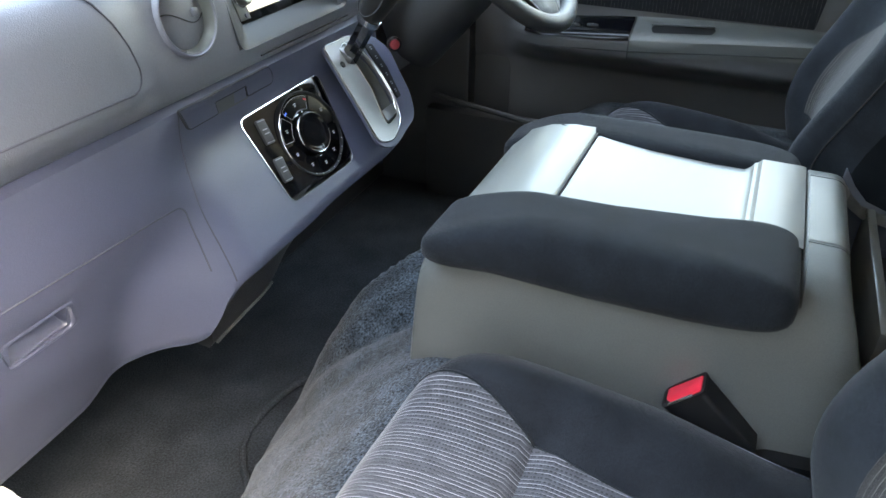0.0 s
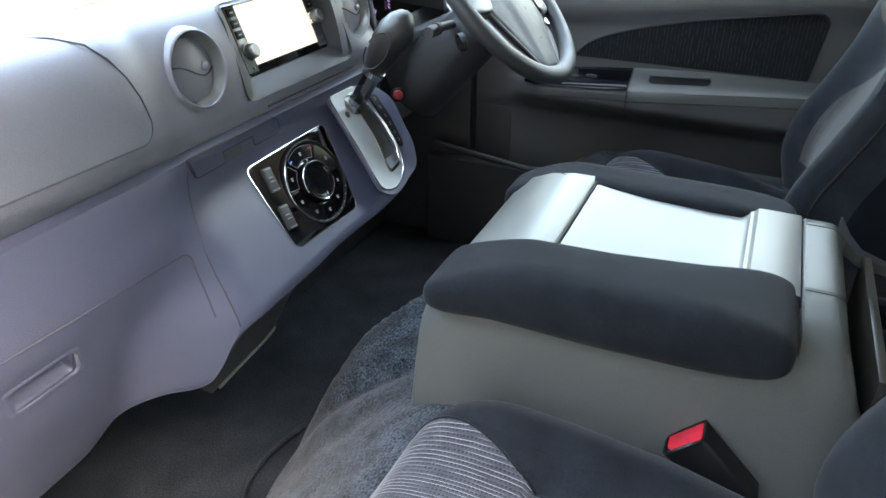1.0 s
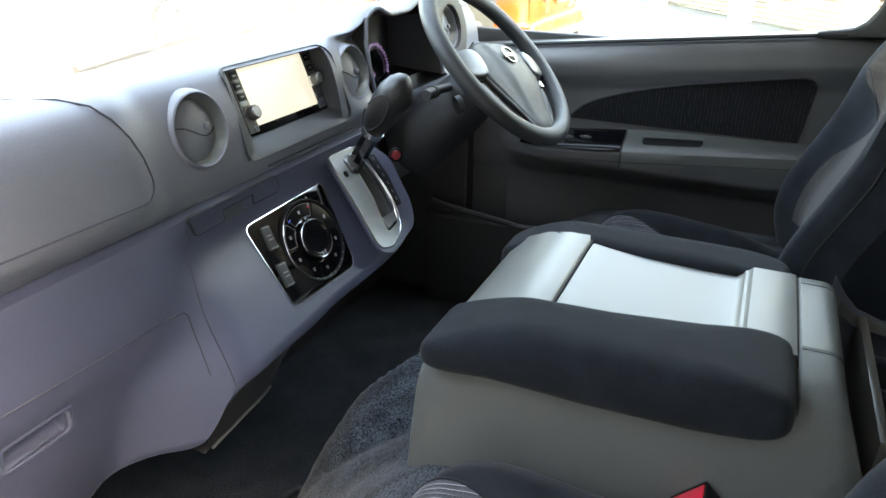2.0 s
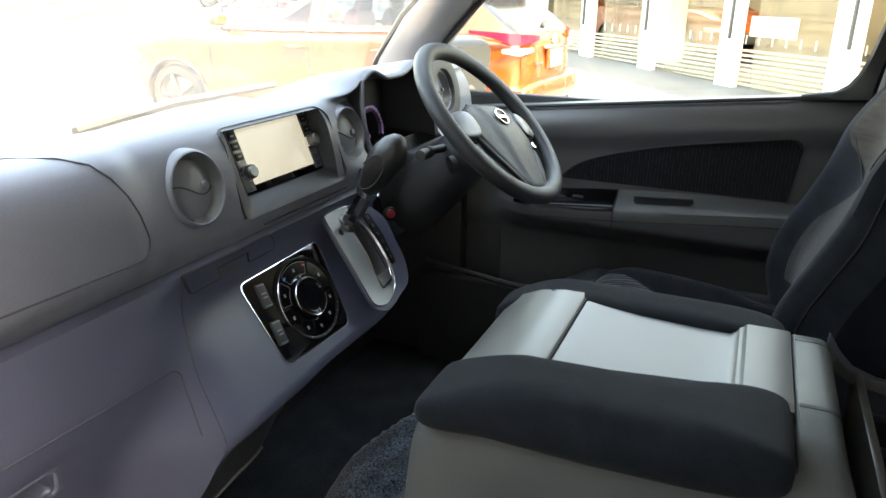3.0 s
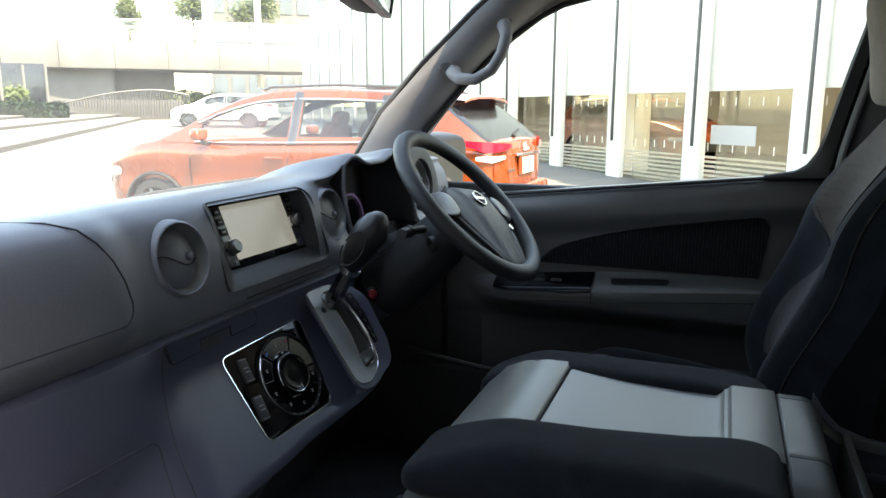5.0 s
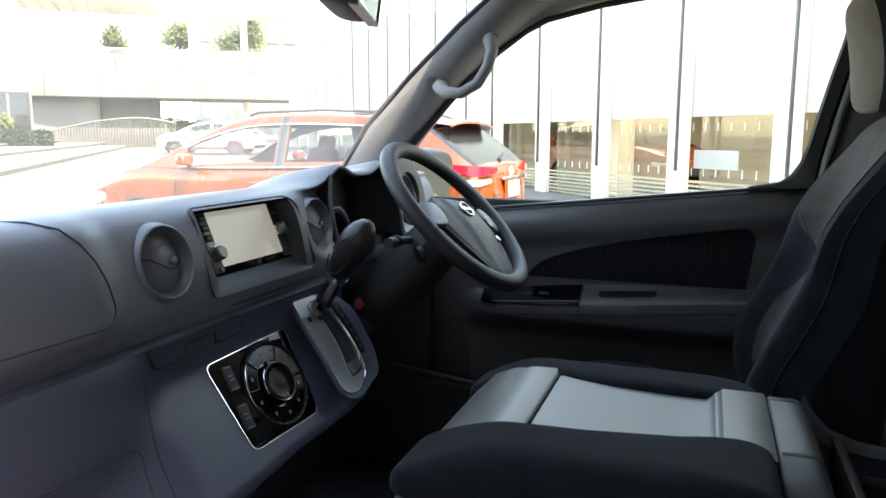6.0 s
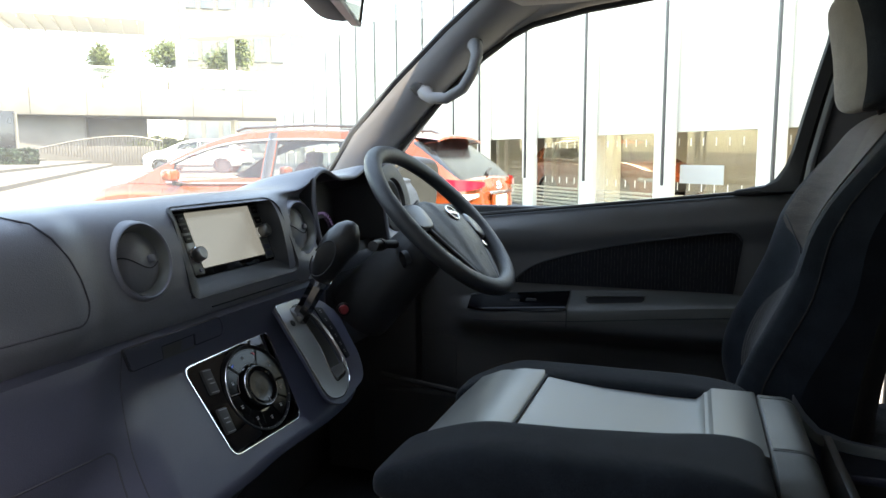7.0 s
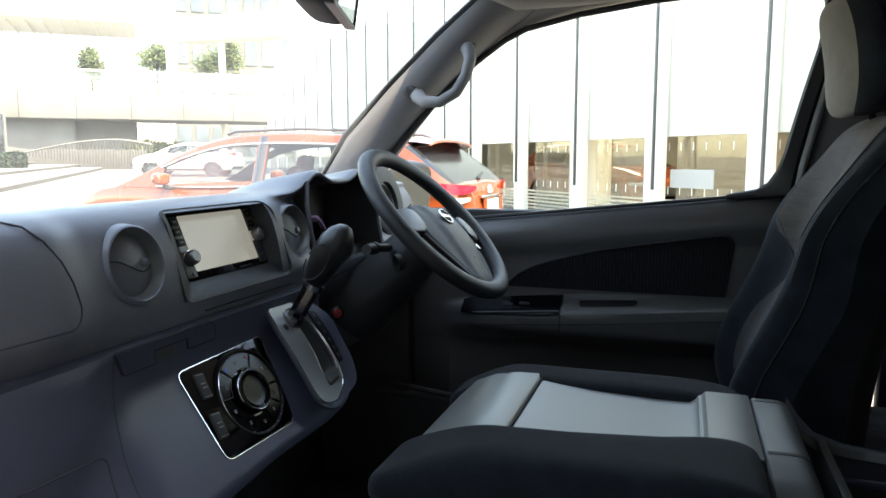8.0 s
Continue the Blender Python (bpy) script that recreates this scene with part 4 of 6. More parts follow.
part("position_window", moved(prism(round_poly([(0.054, 0.056), (0.074, 0.050), (0.0755, 0.006), (0.064, -0.0465), (0.053, -0.047), (0.0525, -0.008)], 0.003), 0.003), GATE @ pose(0, 0, 0.0036)), SATIN_BLACK, gate, "black position indicator strip")
for ky, kx in ((0.045, 0.064), (0.028, 0.0635), (0.012, 0.0632), (-0.004, 0.0625), (-0.020, 0.0605), (-0.034, 0.0585)):
    for q in (-0.0018, 0.0018):
        part("position_mark", moved(rbox(0.0045, 0.0016, 0.0004, 0), GATE @ pose(kx, ky + q, 0.0067)), WHITE_MARK, gate, smooth=False)
part("lock_button", moved(lathe([(0.0052, 0), (0.0052, 0.001), (0.0040, 0.0015), (0, 0.001)], 18), GATE @ pose(-0.0285, 0.044, 0.0068)), SATIN_BLACK, gate)
KNOB = frame_of((0.252, 0.655, 1.108), (0.62, -0.75, 0), (0, 0.2, 1))
part("knob_collar", moved(lathe([(0.0125, -0.010), (0.0120, 0.0), (0.0108, 0.001), (0.0092, -0.001)], 28), KNOB), SATIN_BLACK, dash)
part("start_knob", moved(lathe([(0.0088, -0.006), (0.0088, 0.001), (0.0075, 0.0025), (0, 0.003)], 24), KNOB), DEEP_RED, dash, "round red push button")

lever = thing("gear_lever", "black gear lever with chrome neck in the dash gate", "gear lever")
part("neck", tube([(0.128, 0.690, 1.105), (0.128, 0.672, 1.120), (0.129, 0.650, 1.155), (0.130, 0.634, 1.182)], [0.0155, 0.0150, 0.0140, 0.0145], 8), DARK_CHROME, lever, "dark chrome lever neck")
part("collar", tube([(0.130, 0.637, 1.178), (0.130, 0.632, 1.186)], 0.0185, 18), CHROME, lever)
part("shoe", moved(rbox(0.026, 0.014, 0.030, 0.004), frame_of((0.126, 0.676, 1.124), (1, 0, 0), (0, -0.5, 0.85))), SILVER, lever)


def knob_shape():
    path = [(0.130, 0.635, 1.183), (0.130, 0.628, 1.194), (0.131, 0.618, 1.212), (0.132, 0.608, 1.230), (0.135, 0.597, 1.244), (0.139, 0.588, 1.252), (0.143, 0.581, 1.256), (0.146, 0.576, 1.2575), (0.148, 0.573, 1.258), (0.149, 0.5715, 1.258)]
    rad = [0.0165, 0.0215, 0.0262, 0.0292, 0.0310, 0.0305, 0.0275, 0.0220, 0.0140, 0.002]
    return tube(path, rad, 28, flat=0.92)


part("knob", knob_shape(), KNOB_BLACK, lever, "black moulded lever knob")
part("knob_seam", tube([(0.104, 0.614 - 0.020 * math.sin(a) + 0.012 * math.cos(a), 1.222 + 0.026 * math.sin(a) + 0.012 * math.cos(a)) for a in steps(0, 6.0, 24)], 0.0012, 5), SEAM, lever)

# ---- steering wheel ----
WHEEL = frame_of((0.423, 0.528, 1.260), (1, 0, 0), (0, 0.70, 0.714))
wheel = thing("steering_wheel", "dark grey three-spoke steering wheel with silver spokes", "steering wheel")
part("rim", moved(tube([(0.1725 * math.cos(a), 0.1725 * math.sin(a), 0) for a in steps(0, 2 * math.pi, 84)[:-1]], 0.0172, 14, closed=True, flat=0.88), WHEEL), LEATHER, wheel, "dark moulded wheel rim")
WR = WHEEL @ pose(0, 0, 0, 0, 0, -12)
half_hub = [(0.052, 0.036), (0.090, 0.020), (0.099, -0.010), (0.096, -0.042), (0.073, -0.084), (0.050, -0.120), (0.0270, -0.163)]
hub_out = round_poly([(-x, y) for x, y in reversed(half_hub)] + half_hub, 0.016, 5)


def hub_z(x, y, s):
    """Height of the airbag cover: a low dome with a raised keel down its middle."""
    dome = 0.0055 + 0.0135 * (1 - s * s) * smooth_step(-0.19, -0.05, y)
    return dome + 0.0035 * smooth_step(0.050, 0.038, abs(x) + 0.14 * max(0.0, -0.03 - y)) * smooth_step(1.0, 0.9, s)


rows = []
for sc, drop in ((1.01, -0.022), (1.012, -0.004), (1.0, 0.0), (0.97, 0.002), (0.90, 0.002), (0.80, 0.002), (0.70, 0.002), (0.60, 0.002), (0.50, 0.002), (0.40, 0.002), (0.30, 0.002), (0.2, 0.002), (0.1, 0.002), (0.01, 0.002)):
    rows.append([(x * sc, (y + 0.045) * sc - 0.045, hub_z(x * sc, (y + 0.045) * sc - 0.045, min(1.0, sc)) + drop - 0.002) for x, y in hub_out])
part("airbag_cover", moved(grid(rows, loop_v=True), WR), LEATHER, wheel, "grained airbag cover")
for s in (-1, 1):
    part("side_spoke", moved(pillow(0.040, 0.029, 0.0090, 0.78, 0.72, 14, 28, lambda p: Vector((p.x, p.y * (1 - 0.16 * s * p.x / 0.04), p.z - 0.004 * (p.x * s / 0.04)))), WR @ pose(s * 0.126, -0.012, 0.0005, 0, s * 6)), SILVER, wheel, "silver side spoke")
    part("spoke_shadow_gap", moved(tube([(s * x, y, 0.003) for x, y in ((0.060, 0.036), (0.092, 0.021), (0.101, -0.010), (0.098, -0.042))], 0.0018, 6), WR), SEAM, wheel)
    lo = [(0.099, -0.040), (0.087, -0.063), (0.0745, -0.085), (0.062, -0.1035), (0.0515, -0.121), (0.040, -0.142), (0.0285, -0.164)]
    part("lower_spoke", moved(tube([(s * x, y, 0.0030) for x, y in lo], 0.0026, 8), WR), SILVER if s < 0 else LEATHER, wheel, "silver lower spoke line")
    plate_out = [(0.097, -0.042), (0.120, -0.050), (0.112, -0.085), (0.090, -0.122), (0.062, -0.150), (0.028, -0.166), (0.050, -0.121), (0.073, -0.085)]
    part("lower_spoke_plate", moved(prism([(s * x, y) for x, y in (plate_out if s > 0 else reversed(plate_out))], 0.010, bevel=0.002), WR @ pose(0, 0, -0.013)), DOOR, wheel, "dark grey spoke plate")
part("lower_spoke_back", moved(prism([(-0.045, -0.06), (0.045, -0.06), (0.030, -0.168), (-0.030, -0.168)][::-1], 0.012, bevel=0.003), WR @ pose(0, 0, -0.016)), DARK, wheel)
part("spoke_switch", moved(lathe([(0.0085, -0.008), (0.0085, 0.002), (0.007, 0.004), (0.0, 0.0045)], 18), WR @ pose(0.112, -0.058, -0.002)), CHROME, wheel, "small round spoke switch")
part("emblem_ring", moved(tube([(0.0185 * math.cos(a), 0.0165 * math.sin(a), 0) for a in steps(0, 2 * math.pi, 28)[:-1]], 0.0022, 6, closed=True), WR @ pose(0, -0.006, hub_z(0, -0.006, 0.2) + 0.001)), CHROME, wheel, "plain chrome ring badge")
part("emblem_bar", moved(rbox(0.044, 0.0075, 0.004, 0.001), WR @ pose(0, -0.006, hub_z(0, -0.006, 0.2) + 0.001)), CHROME, wheel)
for ky, kw in ((-0.064, 0.010), (-0.071, 0.014), (-0.104, 0.006)):
    part("airbag_mark", moved(rbox(kw, 0.0028, 0.0006, 0), WR @ pose(0.004, ky, hub_z(0.004, ky, 0.45) + 0.0006)), DARK, wheel, smooth=False)
# column shroud, stalks
col = [WHEEL @ Vector((0, -0.012, h)) for h in (-0.015, -0.05, -0.10, -0.16, -0.26)]
column = thing("steering_column", "black plastic steering column shroud with stalks", "steering column")
part("shroud", tube(col, [0.050, 0.060, 0.066, 0.072, 0.080], 18, flat=0.85), DARK, column)
part("stalk", tube([(0.36, 0.60, 1.215), (0.30, 0.595, 1.222), (0.255, 0.588, 1.226), (0.225, 0.584, 1.228)], [0.008, 0.0075, 0.010, 0.009], 12), DARK, column, "black wiper stalk")
part("stalk_band", tube([(0.275, 0.591, 1.2245), (0.262, 0.589, 1.2255)], 0.0115, 14), RUBBER, column)
part("stalk", tube([(0.45, 0.60, 1.215), (0.52, 0.595, 1.225), (0.57, 0.588, 1.232)], [0.008, 0.0075, 0.010], 12), DARK, column, "black indicator stalk")
part("ignition_collar", lathe([(0.016, 0), (0.016, 0.010), (0.012, 0.012), (0, 0.012)], 20, frame_of((0.335, 0.575, 1.190), (0.7, 0.7, 0), (0, 0.3, 1))), DARK, column)

# ---- centre console ----
console = thing("centre_console", "grey plastic centre console with padded navy sides", "console")


SECTION = [(-0.222, 0.80), (-0.214, 0.88), (-0.206, 0.935), (-0.202, 0.96), (-0.199, 0.98), (-0.193, 1.010), (-0.183, 1.034), (-0.166, 1.053), (-0.140, 1.065), (-0.105, 1.0700), (-0.083, 1.0708),
           (0.0, 1.0712), (0.093, 1.0705), (0.120, 1.066), (0.147, 1.053), (0.170, 1.030), (0.188, 1.0), (0.20, 0.95), (0.22, 0.80)]
NEAR_END = [(0.80, -0.36), (0.935, -0.36), (0.950, -0.20), (0.957, -0.135), (0.972, -0.098), (1.005, -0.084), (1.036, -0.074), (1.06, -0.066), (1.0712, -0.062)]
FAR_END = [(0.80, -0.36), (0.975, -0.36), (0.986, -0.20), (0.992, -0.14), (1.004, -0.105), (1.025, -0.085), (1.052, -0.068), (1.0712, -0.062)]


def line_at(table, v):
    for (a, p), (b, q) in zip(table, table[1:]):
        if v <= b:
            return p + (q - p) * max(0.0, v - a) / (b - a)
    return table[-1][1]


def console_body():
    """One sweep: the tub below the lids, the bridge behind them and the flare down to the rear tray."""
    sec = []
    for a, b in zip(SECTION, SECTION[1:]):
        n = 6 if abs(a[1] - b[1]) > 0.008 else 5
        sec += [(a[0] + (b[0] - a[0]) * k / n, a[1] + (b[1] - a[1]) * k / n) for k in range(n)]
    sec.append(SECTION[-1])
    for turn in range(3):
        sec = [sec[0]] + [((a[0] + 2 * b[0] + c[0]) / 4, (a[1] + 2 * b[1] + c[1]) / 4) for a, b, c in zip(sec, sec[1:], sec[2:])] + [sec[-1]]
    rows = []
    for i, (x, z) in enumerate(sec):
        a, b = Vector(sec[max(i - 1, 0)]), Vector(sec[min(i + 1, len(sec) - 1)])
        d = (b - a).normalized()
        out = Vector((-d.y, d.x))
        end = line_at(NEAR_END if x < 0 else FAR_END, z)
        row = []
        for y, top, grow in ((0.412, 0.93, 0.93), (0.404, 0.985, 0.98), (0.385, 1.01, 1.0), (0.30, 1.035, 1.0), (0.15, 1.046, 1.0), (0.0, 1.046, 1.0), (-0.012, 1.046, 1.0)):
            cap = min(z, 1.046)
            row.append((x * grow, y, 0.80 + (cap - 0.80) * (top - 0.80) / 0.246))
        for f in (0.0, 0.03, 0.35, 0.6, 0.72, 0.82, 0.90, 0.96, 1.0):
            g = max(0.0, (f - 0.6) / 0.4)
            r = (0.003 if f == 0 and z > 1.046 else 0.0) + 0.015 * (1 - math.sqrt(1 - g * g))
            row.append((x - out.x * r, -0.0165 + (end + 0.0165) * f, z - out.y * r))
        row.append((x - out.x * 0.030, end + 0.003, z - out.y * 0.030))
        rows.append(row)
    data = grid(rows)
    nv = len(rows[0])
    data[1].append([i * nv for i in range(len(rows))])
    cover = grid([[(x, y, z + 0.0008) for x, y, z in row[7:]] for row, (sx, sz) in zip(rows, sec) if -0.0832 <= sx and sz > 1.035])
    return data, cover


tub, bridge = console_body()
body = part("body", tub, CONSOLE, console, "warm grey moulded console body")
part("bridge_cover", bridge, BRIDGE, console, "satin grey bridge behind the lid")


def lid_front():
    rows = []
    for x in steps(-0.118, 0.140, 12):
        rows.append([(x, y, z) for y, z in ((0.2665, 1.050), (0.2665, 1.064), (0.27, 1.0665), (0.30, 1.066), (0.335, 1.060), (0.365, 1.047), (0.388, 1.025), (0.402, 0.99), (0.408, 0.95))])
    return grid(rows)


def lid_main():
    table = [(-0.0145, 1.060), (-0.0135, 1.0662), (-0.010, 1.0675), (0.037, 1.0675), (0.0405, 1.067), (0.0445, 1.0625), (0.0460, 1.0615), (0.0490, 1.0612), (0.0520, 1.058), (0.060, 1.0535), (0.10, 1.0535), (0.18, 1.056), (0.235, 1.060), (0.258, 1.062), (0.262, 1.0615), (0.263, 1.052)]
    return grid([[(x, y, z) for y, z in table] for x in steps(-0.094, 0.125, 12)], flip=True)


part("lid_front", lid_front(), LID, console, "satin grey front cover")
lid = part("lid", lid_main(), LID, console, "satin grey recessed lid")
part("lid_gap", tube([(-0.105, 0.2645, 1.0625), (0.13, 0.2645, 1.0625)], 0.0022, 6), SEAM, console)
part("rear_gap", tube([(-0.105, -0.0152, 1.060), (0.13, -0.0152, 1.060)], 0.0014, 6), SEAM, console)


for sx in (-0.083, 0.093):
    pts = []
    for f in (0.02, 0.3, 0.6, 0.72, 0.82, 0.90, 0.96, 1.0):
        pts.append((sx, -0.0165 - 0.0455 * f, 1.0709 - 0.015 * (1 - math.sqrt(1 - max(0.0, (f - 0.6) / 0.4) ** 2))))
    seam(pts, console, 0.0005)
tray_rows = [[(x, y, z) for y, z in ((-0.088, 0.97), (-0.095, 0.88), (-0.30, 0.88), (-0.36, 0.90))] for x in steps(-0.195, 0.195, 6)]
part("rear_tray", grid(tray_rows, flip=True), DARK, console, "dark rear tray floor")
far_rim = [(0.180, -0.068, 1.052), (0.188, -0.085, 1.025), (0.190, -0.105, 1.004), (0.190, -0.14, 0.992), (0.188, -0.20, 0.986), (0.185, -0.36, 0.982)]
part("tray_wall", grid([[p, (p[0] + 0.010, p[1], p[2] - 0.004), (p[0] + 0.016, p[1], p[2] - 0.02), (p[0] + 0.012, p[1], 0.86), (p[0], p[1], 0.86)] for p in far_rim], loop_v=True), DASH, console, "blue-grey far tray wall")
# Lid grey, paler than the console, replaces light missing in the tray.
part("tray_divider", rbox(0.30, 0.012, 0.12, 0.003, m=pose(0.03, -0.112, 0.940)), LID, console, "upright divider with light put into its pale grey")
for cx in (-0.05, 0.045, 0.13):
    part("slot_rib", rbox(0.008, 0.20, 0.012, 0.004, m=pose(cx, -0.225, 0.962)), DASH_LOW, console)
    part("slot_wall", rbox(0.004, 0.20, 0.08, 0.001, m=pose(cx, -0.225, 0.92)), DARK, console)


def near_pad(p):
    q = p.copy()
    f = (p.y + 0.203) / 0.406
    q.z *= 1.0 - 0.22 * smooth_step(0.55, 1.0, f)
    q.z += -0.016 * smooth_step(0.72, 1.02, f) + 0.008 * smooth_step(0.40, 0.0, f)
    q.x += 0.012 * smooth_step(-0.02, 0.05, q.z) + 0.026 * smooth_step(0.5, 0.0, f) * smooth_step(0.0, 0.06, p.x)
    return q


part("side_pad", pillow(0.062, 0.204, 0.0375, 0.62, 0.20, 28, 64, near_pad, pose(-0.154, 0.190, 1.0425)), VELOUR, console, "soft navy velour side bolster")
part("side_pad", pillow(0.049, 0.210, 0.034, 0.58, 0.30, 22, 48, lambda p: Vector((p.x, p.y, p.z - 0.026 * smooth_step(0.10, 0.22, p.y))), pose(0.160, 0.197, 1.033)), VELOUR, console, "soft navy velour side bolster")


# ---- seats ----
def seat(xc, label, recline=0.0, half=0.238, drop=0.0):
    s = thing("front_seat", label, "seat", "front seats")
    path = [(-0.16, 0.885), (-0.08, 0.890), (0.0, 0.900), (0.08, 0.908), (0.16, 0.916), (0.225, 0.921), (0.285, 0.922), (0.335, 0.912), (0.362, 0.890), (0.375, 0.855), (0.372, 0.81), (0.360, 0.75), (0.35, 0.69)]
    ks = steps(0, 12, 60)
    ys_, zs_ = [(k, p[0]) for k, p in enumerate(path)], [(k, p[1]) for k, p in enumerate(path)]

    def spot(u, k, lift=0.0):
        y, z = curve_at(ys_, k), curve_at(zs_, k) - drop
        front = smooth_step(6, 11, k)
        a = abs(u)
        rise = 0.012 + 0.026 * smooth_step(-0.05, 0.10, y)
        z += rise * math.exp(-((a - 0.78) / 0.19) ** 2) * (1 - 0.8 * front) - 0.008 * (1 - a) * (1 - front)
        z -= 0.090 * smooth_step(0.885, 1.015, a) ** 1.7 * (1 - front)
        z -= 0.012 * math.exp(-((k - 4.55) / 0.16) ** 2) * smooth_step(0.64, 0.54, a)
        y -= 0.065 * a ** 4 * smooth_step(3, 8, k)
        return Vector((xc + u * half, y + lift * front, z + lift * (1 - front)))

    def insert_edge(k):
        return curve_at([(0, 0.47), (2.8, 0.475), (4.55, 0.545), (5.6, 0.650), (6.6, 0.70), (8, 0.70), (12, 0.70)], k)

    us = steps(-1, 1, 56)
    rows = [[spot(u, k) for k in ks] for u in us]
    rows = [[Vector((xc - half - 0.004, p.y * 0.98, 0.69)) for p in rows[0]]] + rows + [[Vector((xc + half + 0.004, p.y * 0.98, 0.69)) for p in rows[-1]]]
    cush = part("cushion", grid(rows), VELOUR, s, "navy velour seat cushion")
    ins = [[spot(u * insert_edge(k), k, 0.0030) for k in ks[5:]] for u in steps(-1, 1, 32)]
    part("cushion_insert", grid(ins), CLOTH_X, cush, "grey cloth insert with fine pale stripes")
    for u in (-1, 1):
        part("piping", tube([spot(u * insert_edge(k), k, 0.0015) for k in ks[5:]], 0.0022, 6), VELOUR, cush)
    part("cross_seam", tube([spot(u * insert_edge(4.55), 4.55, 0.0028) for u in steps(-0.98, 0.98, 24)], 0.0016, 6), SEAM, cush)
    for u in (0.92, -0.92):
        part("edge_seam", tube([spot(u, k, 0.0005) for k in ks[4:44]], 0.0012, 5), CLOTH_X, cush)

    # backrest
    bp = [(0.90, -0.030), (0.97, -0.012), (1.04, -0.020), (1.12, -0.055), (1.19, -0.085), (1.26, -0.105), (1.33, -0.125), (1.39, -0.145), (1.43, -0.165), (1.45, -0.195), (1.45, -0.23), (1.42, -0.25), (1.30, -0.225), (1.10, -0.175), (0.92, -0.155)]

    bz_, by_ = [(k, p[0]) for k, p in enumerate(bp)], [(k, p[1]) for k, p in enumerate(bp)]

    def back_spot(u, k, lift=0.0):
        z, y = curve_at(bz_, k), curve_at(by_, k)
        a = abs(u)
        w = half * (1.0 - 0.08 * smooth_step(1.20, 1.46, z)) * (1.0 - 0.05 * smooth_step(8.5, 10, k) * (k < 12))
        if k < 9.01:
            y += 0.050 * math.exp(-((a - 0.80) / (0.20 + 0.12 * smooth_step(1.15, 1.28, z))) ** 2) * smooth_step(1.45, 1.25, z) - 0.008 * (1 - a)
            y -= 0.055 * smooth_step(0.86, 1.0, a) ** 1.5
        else:
            y += 0.04 * smooth_step(0.80, 1.0, a) * smooth_step(9, 11, k) - 0.055 * smooth_step(0.86, 1.0, a) ** 1.5 * (1 - smooth_step(9, 11, k)) - 0.008 * (1 - a) * (1 - smooth_step(9, 11, k))
        z -= 0.036 * a ** 5 * smooth_step(1.30, 1.46, z)
        return Vector((xc + u * w, y + lift - recline, z))

    kb = steps(0, 14, 56)
    rows = [[back_spot(u, k) for k in kb] for u in steps(-1, 1, 48)]
    br = part("backrest", grid(rows, loop_v=True, flip=True), VELOUR, s, "navy velour seat back")
    part("backrest_side", (rows[0], [list(range(len(kb)))]), VELOUR, br)
    part("backrest_side", (rows[-1], [list(range(len(kb)))[::-1]]), VELOUR, br)
    low = [[back_spot(u * (0.58 - 0.30 * smooth_step(2.6, 4.1, k)), k, 0.003) for k in kb[4:17]] for u in steps(-1, 1, 24)]
    up_ = [[back_spot(u * (0.30 + 0.40 * smooth_step(3.9, 5.1, k)), k, 0.003) for k in kb[16:37]] for u in steps(-1, 1, 40)]
    part("backrest_insert", grid(low, flip=True), CLOTH_LOW, br, "dark striped cloth panel")
    part("shoulder_insert", grid(up_, flip=True), CLOTH_BACK, br, "brown-grey woven cloth panel")
    part("cross_seam", tube([back_spot(u, 4.0 + 1.1 * smooth_step(0.30, 0.70, abs(u)) ** 1.3, 0.003) for u in steps(-0.70, 0.70, 44)], 0.0013, 6), SEAM, br)
    for u in (-0.93, 0.93):
        part("piping", tube([back_spot(u, k, 0.0008) for k in kb[4:36]], 0.0011, 6), CLOTH_LOW, br, "stitched piping")
    part("seam_tab", tube([back_spot(u, 4.05 + 0.25 * u, 0.005) for u in steps(-0.24, 0.05, 6)], 0.0022, 6), PILLAR, br, "pale stitched tab")
    verts, faces = pillow(0.125, 0.055, 0.095, 0.50, 0.48, 28, 48, lambda p: Vector((p.x, p.y - 0.035 * (p.x / 0.125) ** 2 * smooth_step(-0.01, 0.03, p.y) + 0.012 * (p.z / 0.095) ** 2, p.z)), pose(xc, -0.160 - recline, 1.545, -8))
    split = [0.88 < 2 * math.pi * (i % 48 + 0.5) / 48 < math.pi - 0.88 for i in range(len(faces))]
    hr = part("headrest", (verts, [f for f, q in zip(faces, split) if not q]), VELOUR, s, "black padded headrest back")
    part("headrest_face", (verts, [f for f, q in zip(faces, split) if q]), HEAD_CLOTH, hr, "beige cloth headrest front")
    for px in (-0.05, 0.05):
        part("headrest_post", tube([(xc + px, -0.215 - recline, 1.38), (xc + px, -0.178 - recline, 1.48)], 0.006, 10), RUBBER, s)
    return s


seat(-0.482, "navy velour passenger seat with striped cloth insert", 0.085, 0.252)
seat(0.470, "navy velour driver seat with ribbed brown-grey cloth", 0.03, 0.238, 0.032)

buckle = thing("seat_belt_buckle", "black seat belt buckle with red release button", "belt buckle")
BK = frame_of((-0.224, 0.0695, 0.939), (1, 0, 0), (0, 0.72, 0.69))
part("housing", moved(prism(round_poly([(-0.0175, -0.0265), (0.0175, -0.0265), (0.0175, 0.0265), (-0.0175, 0.0265)], [0.006, 0.006, 0.011, 0.011]), 0.088, bevel=0.002), BK @ pose(0, 0, 0, -90) @ pose(0, 0, -0.088)), SATIN_BLACK, buckle)
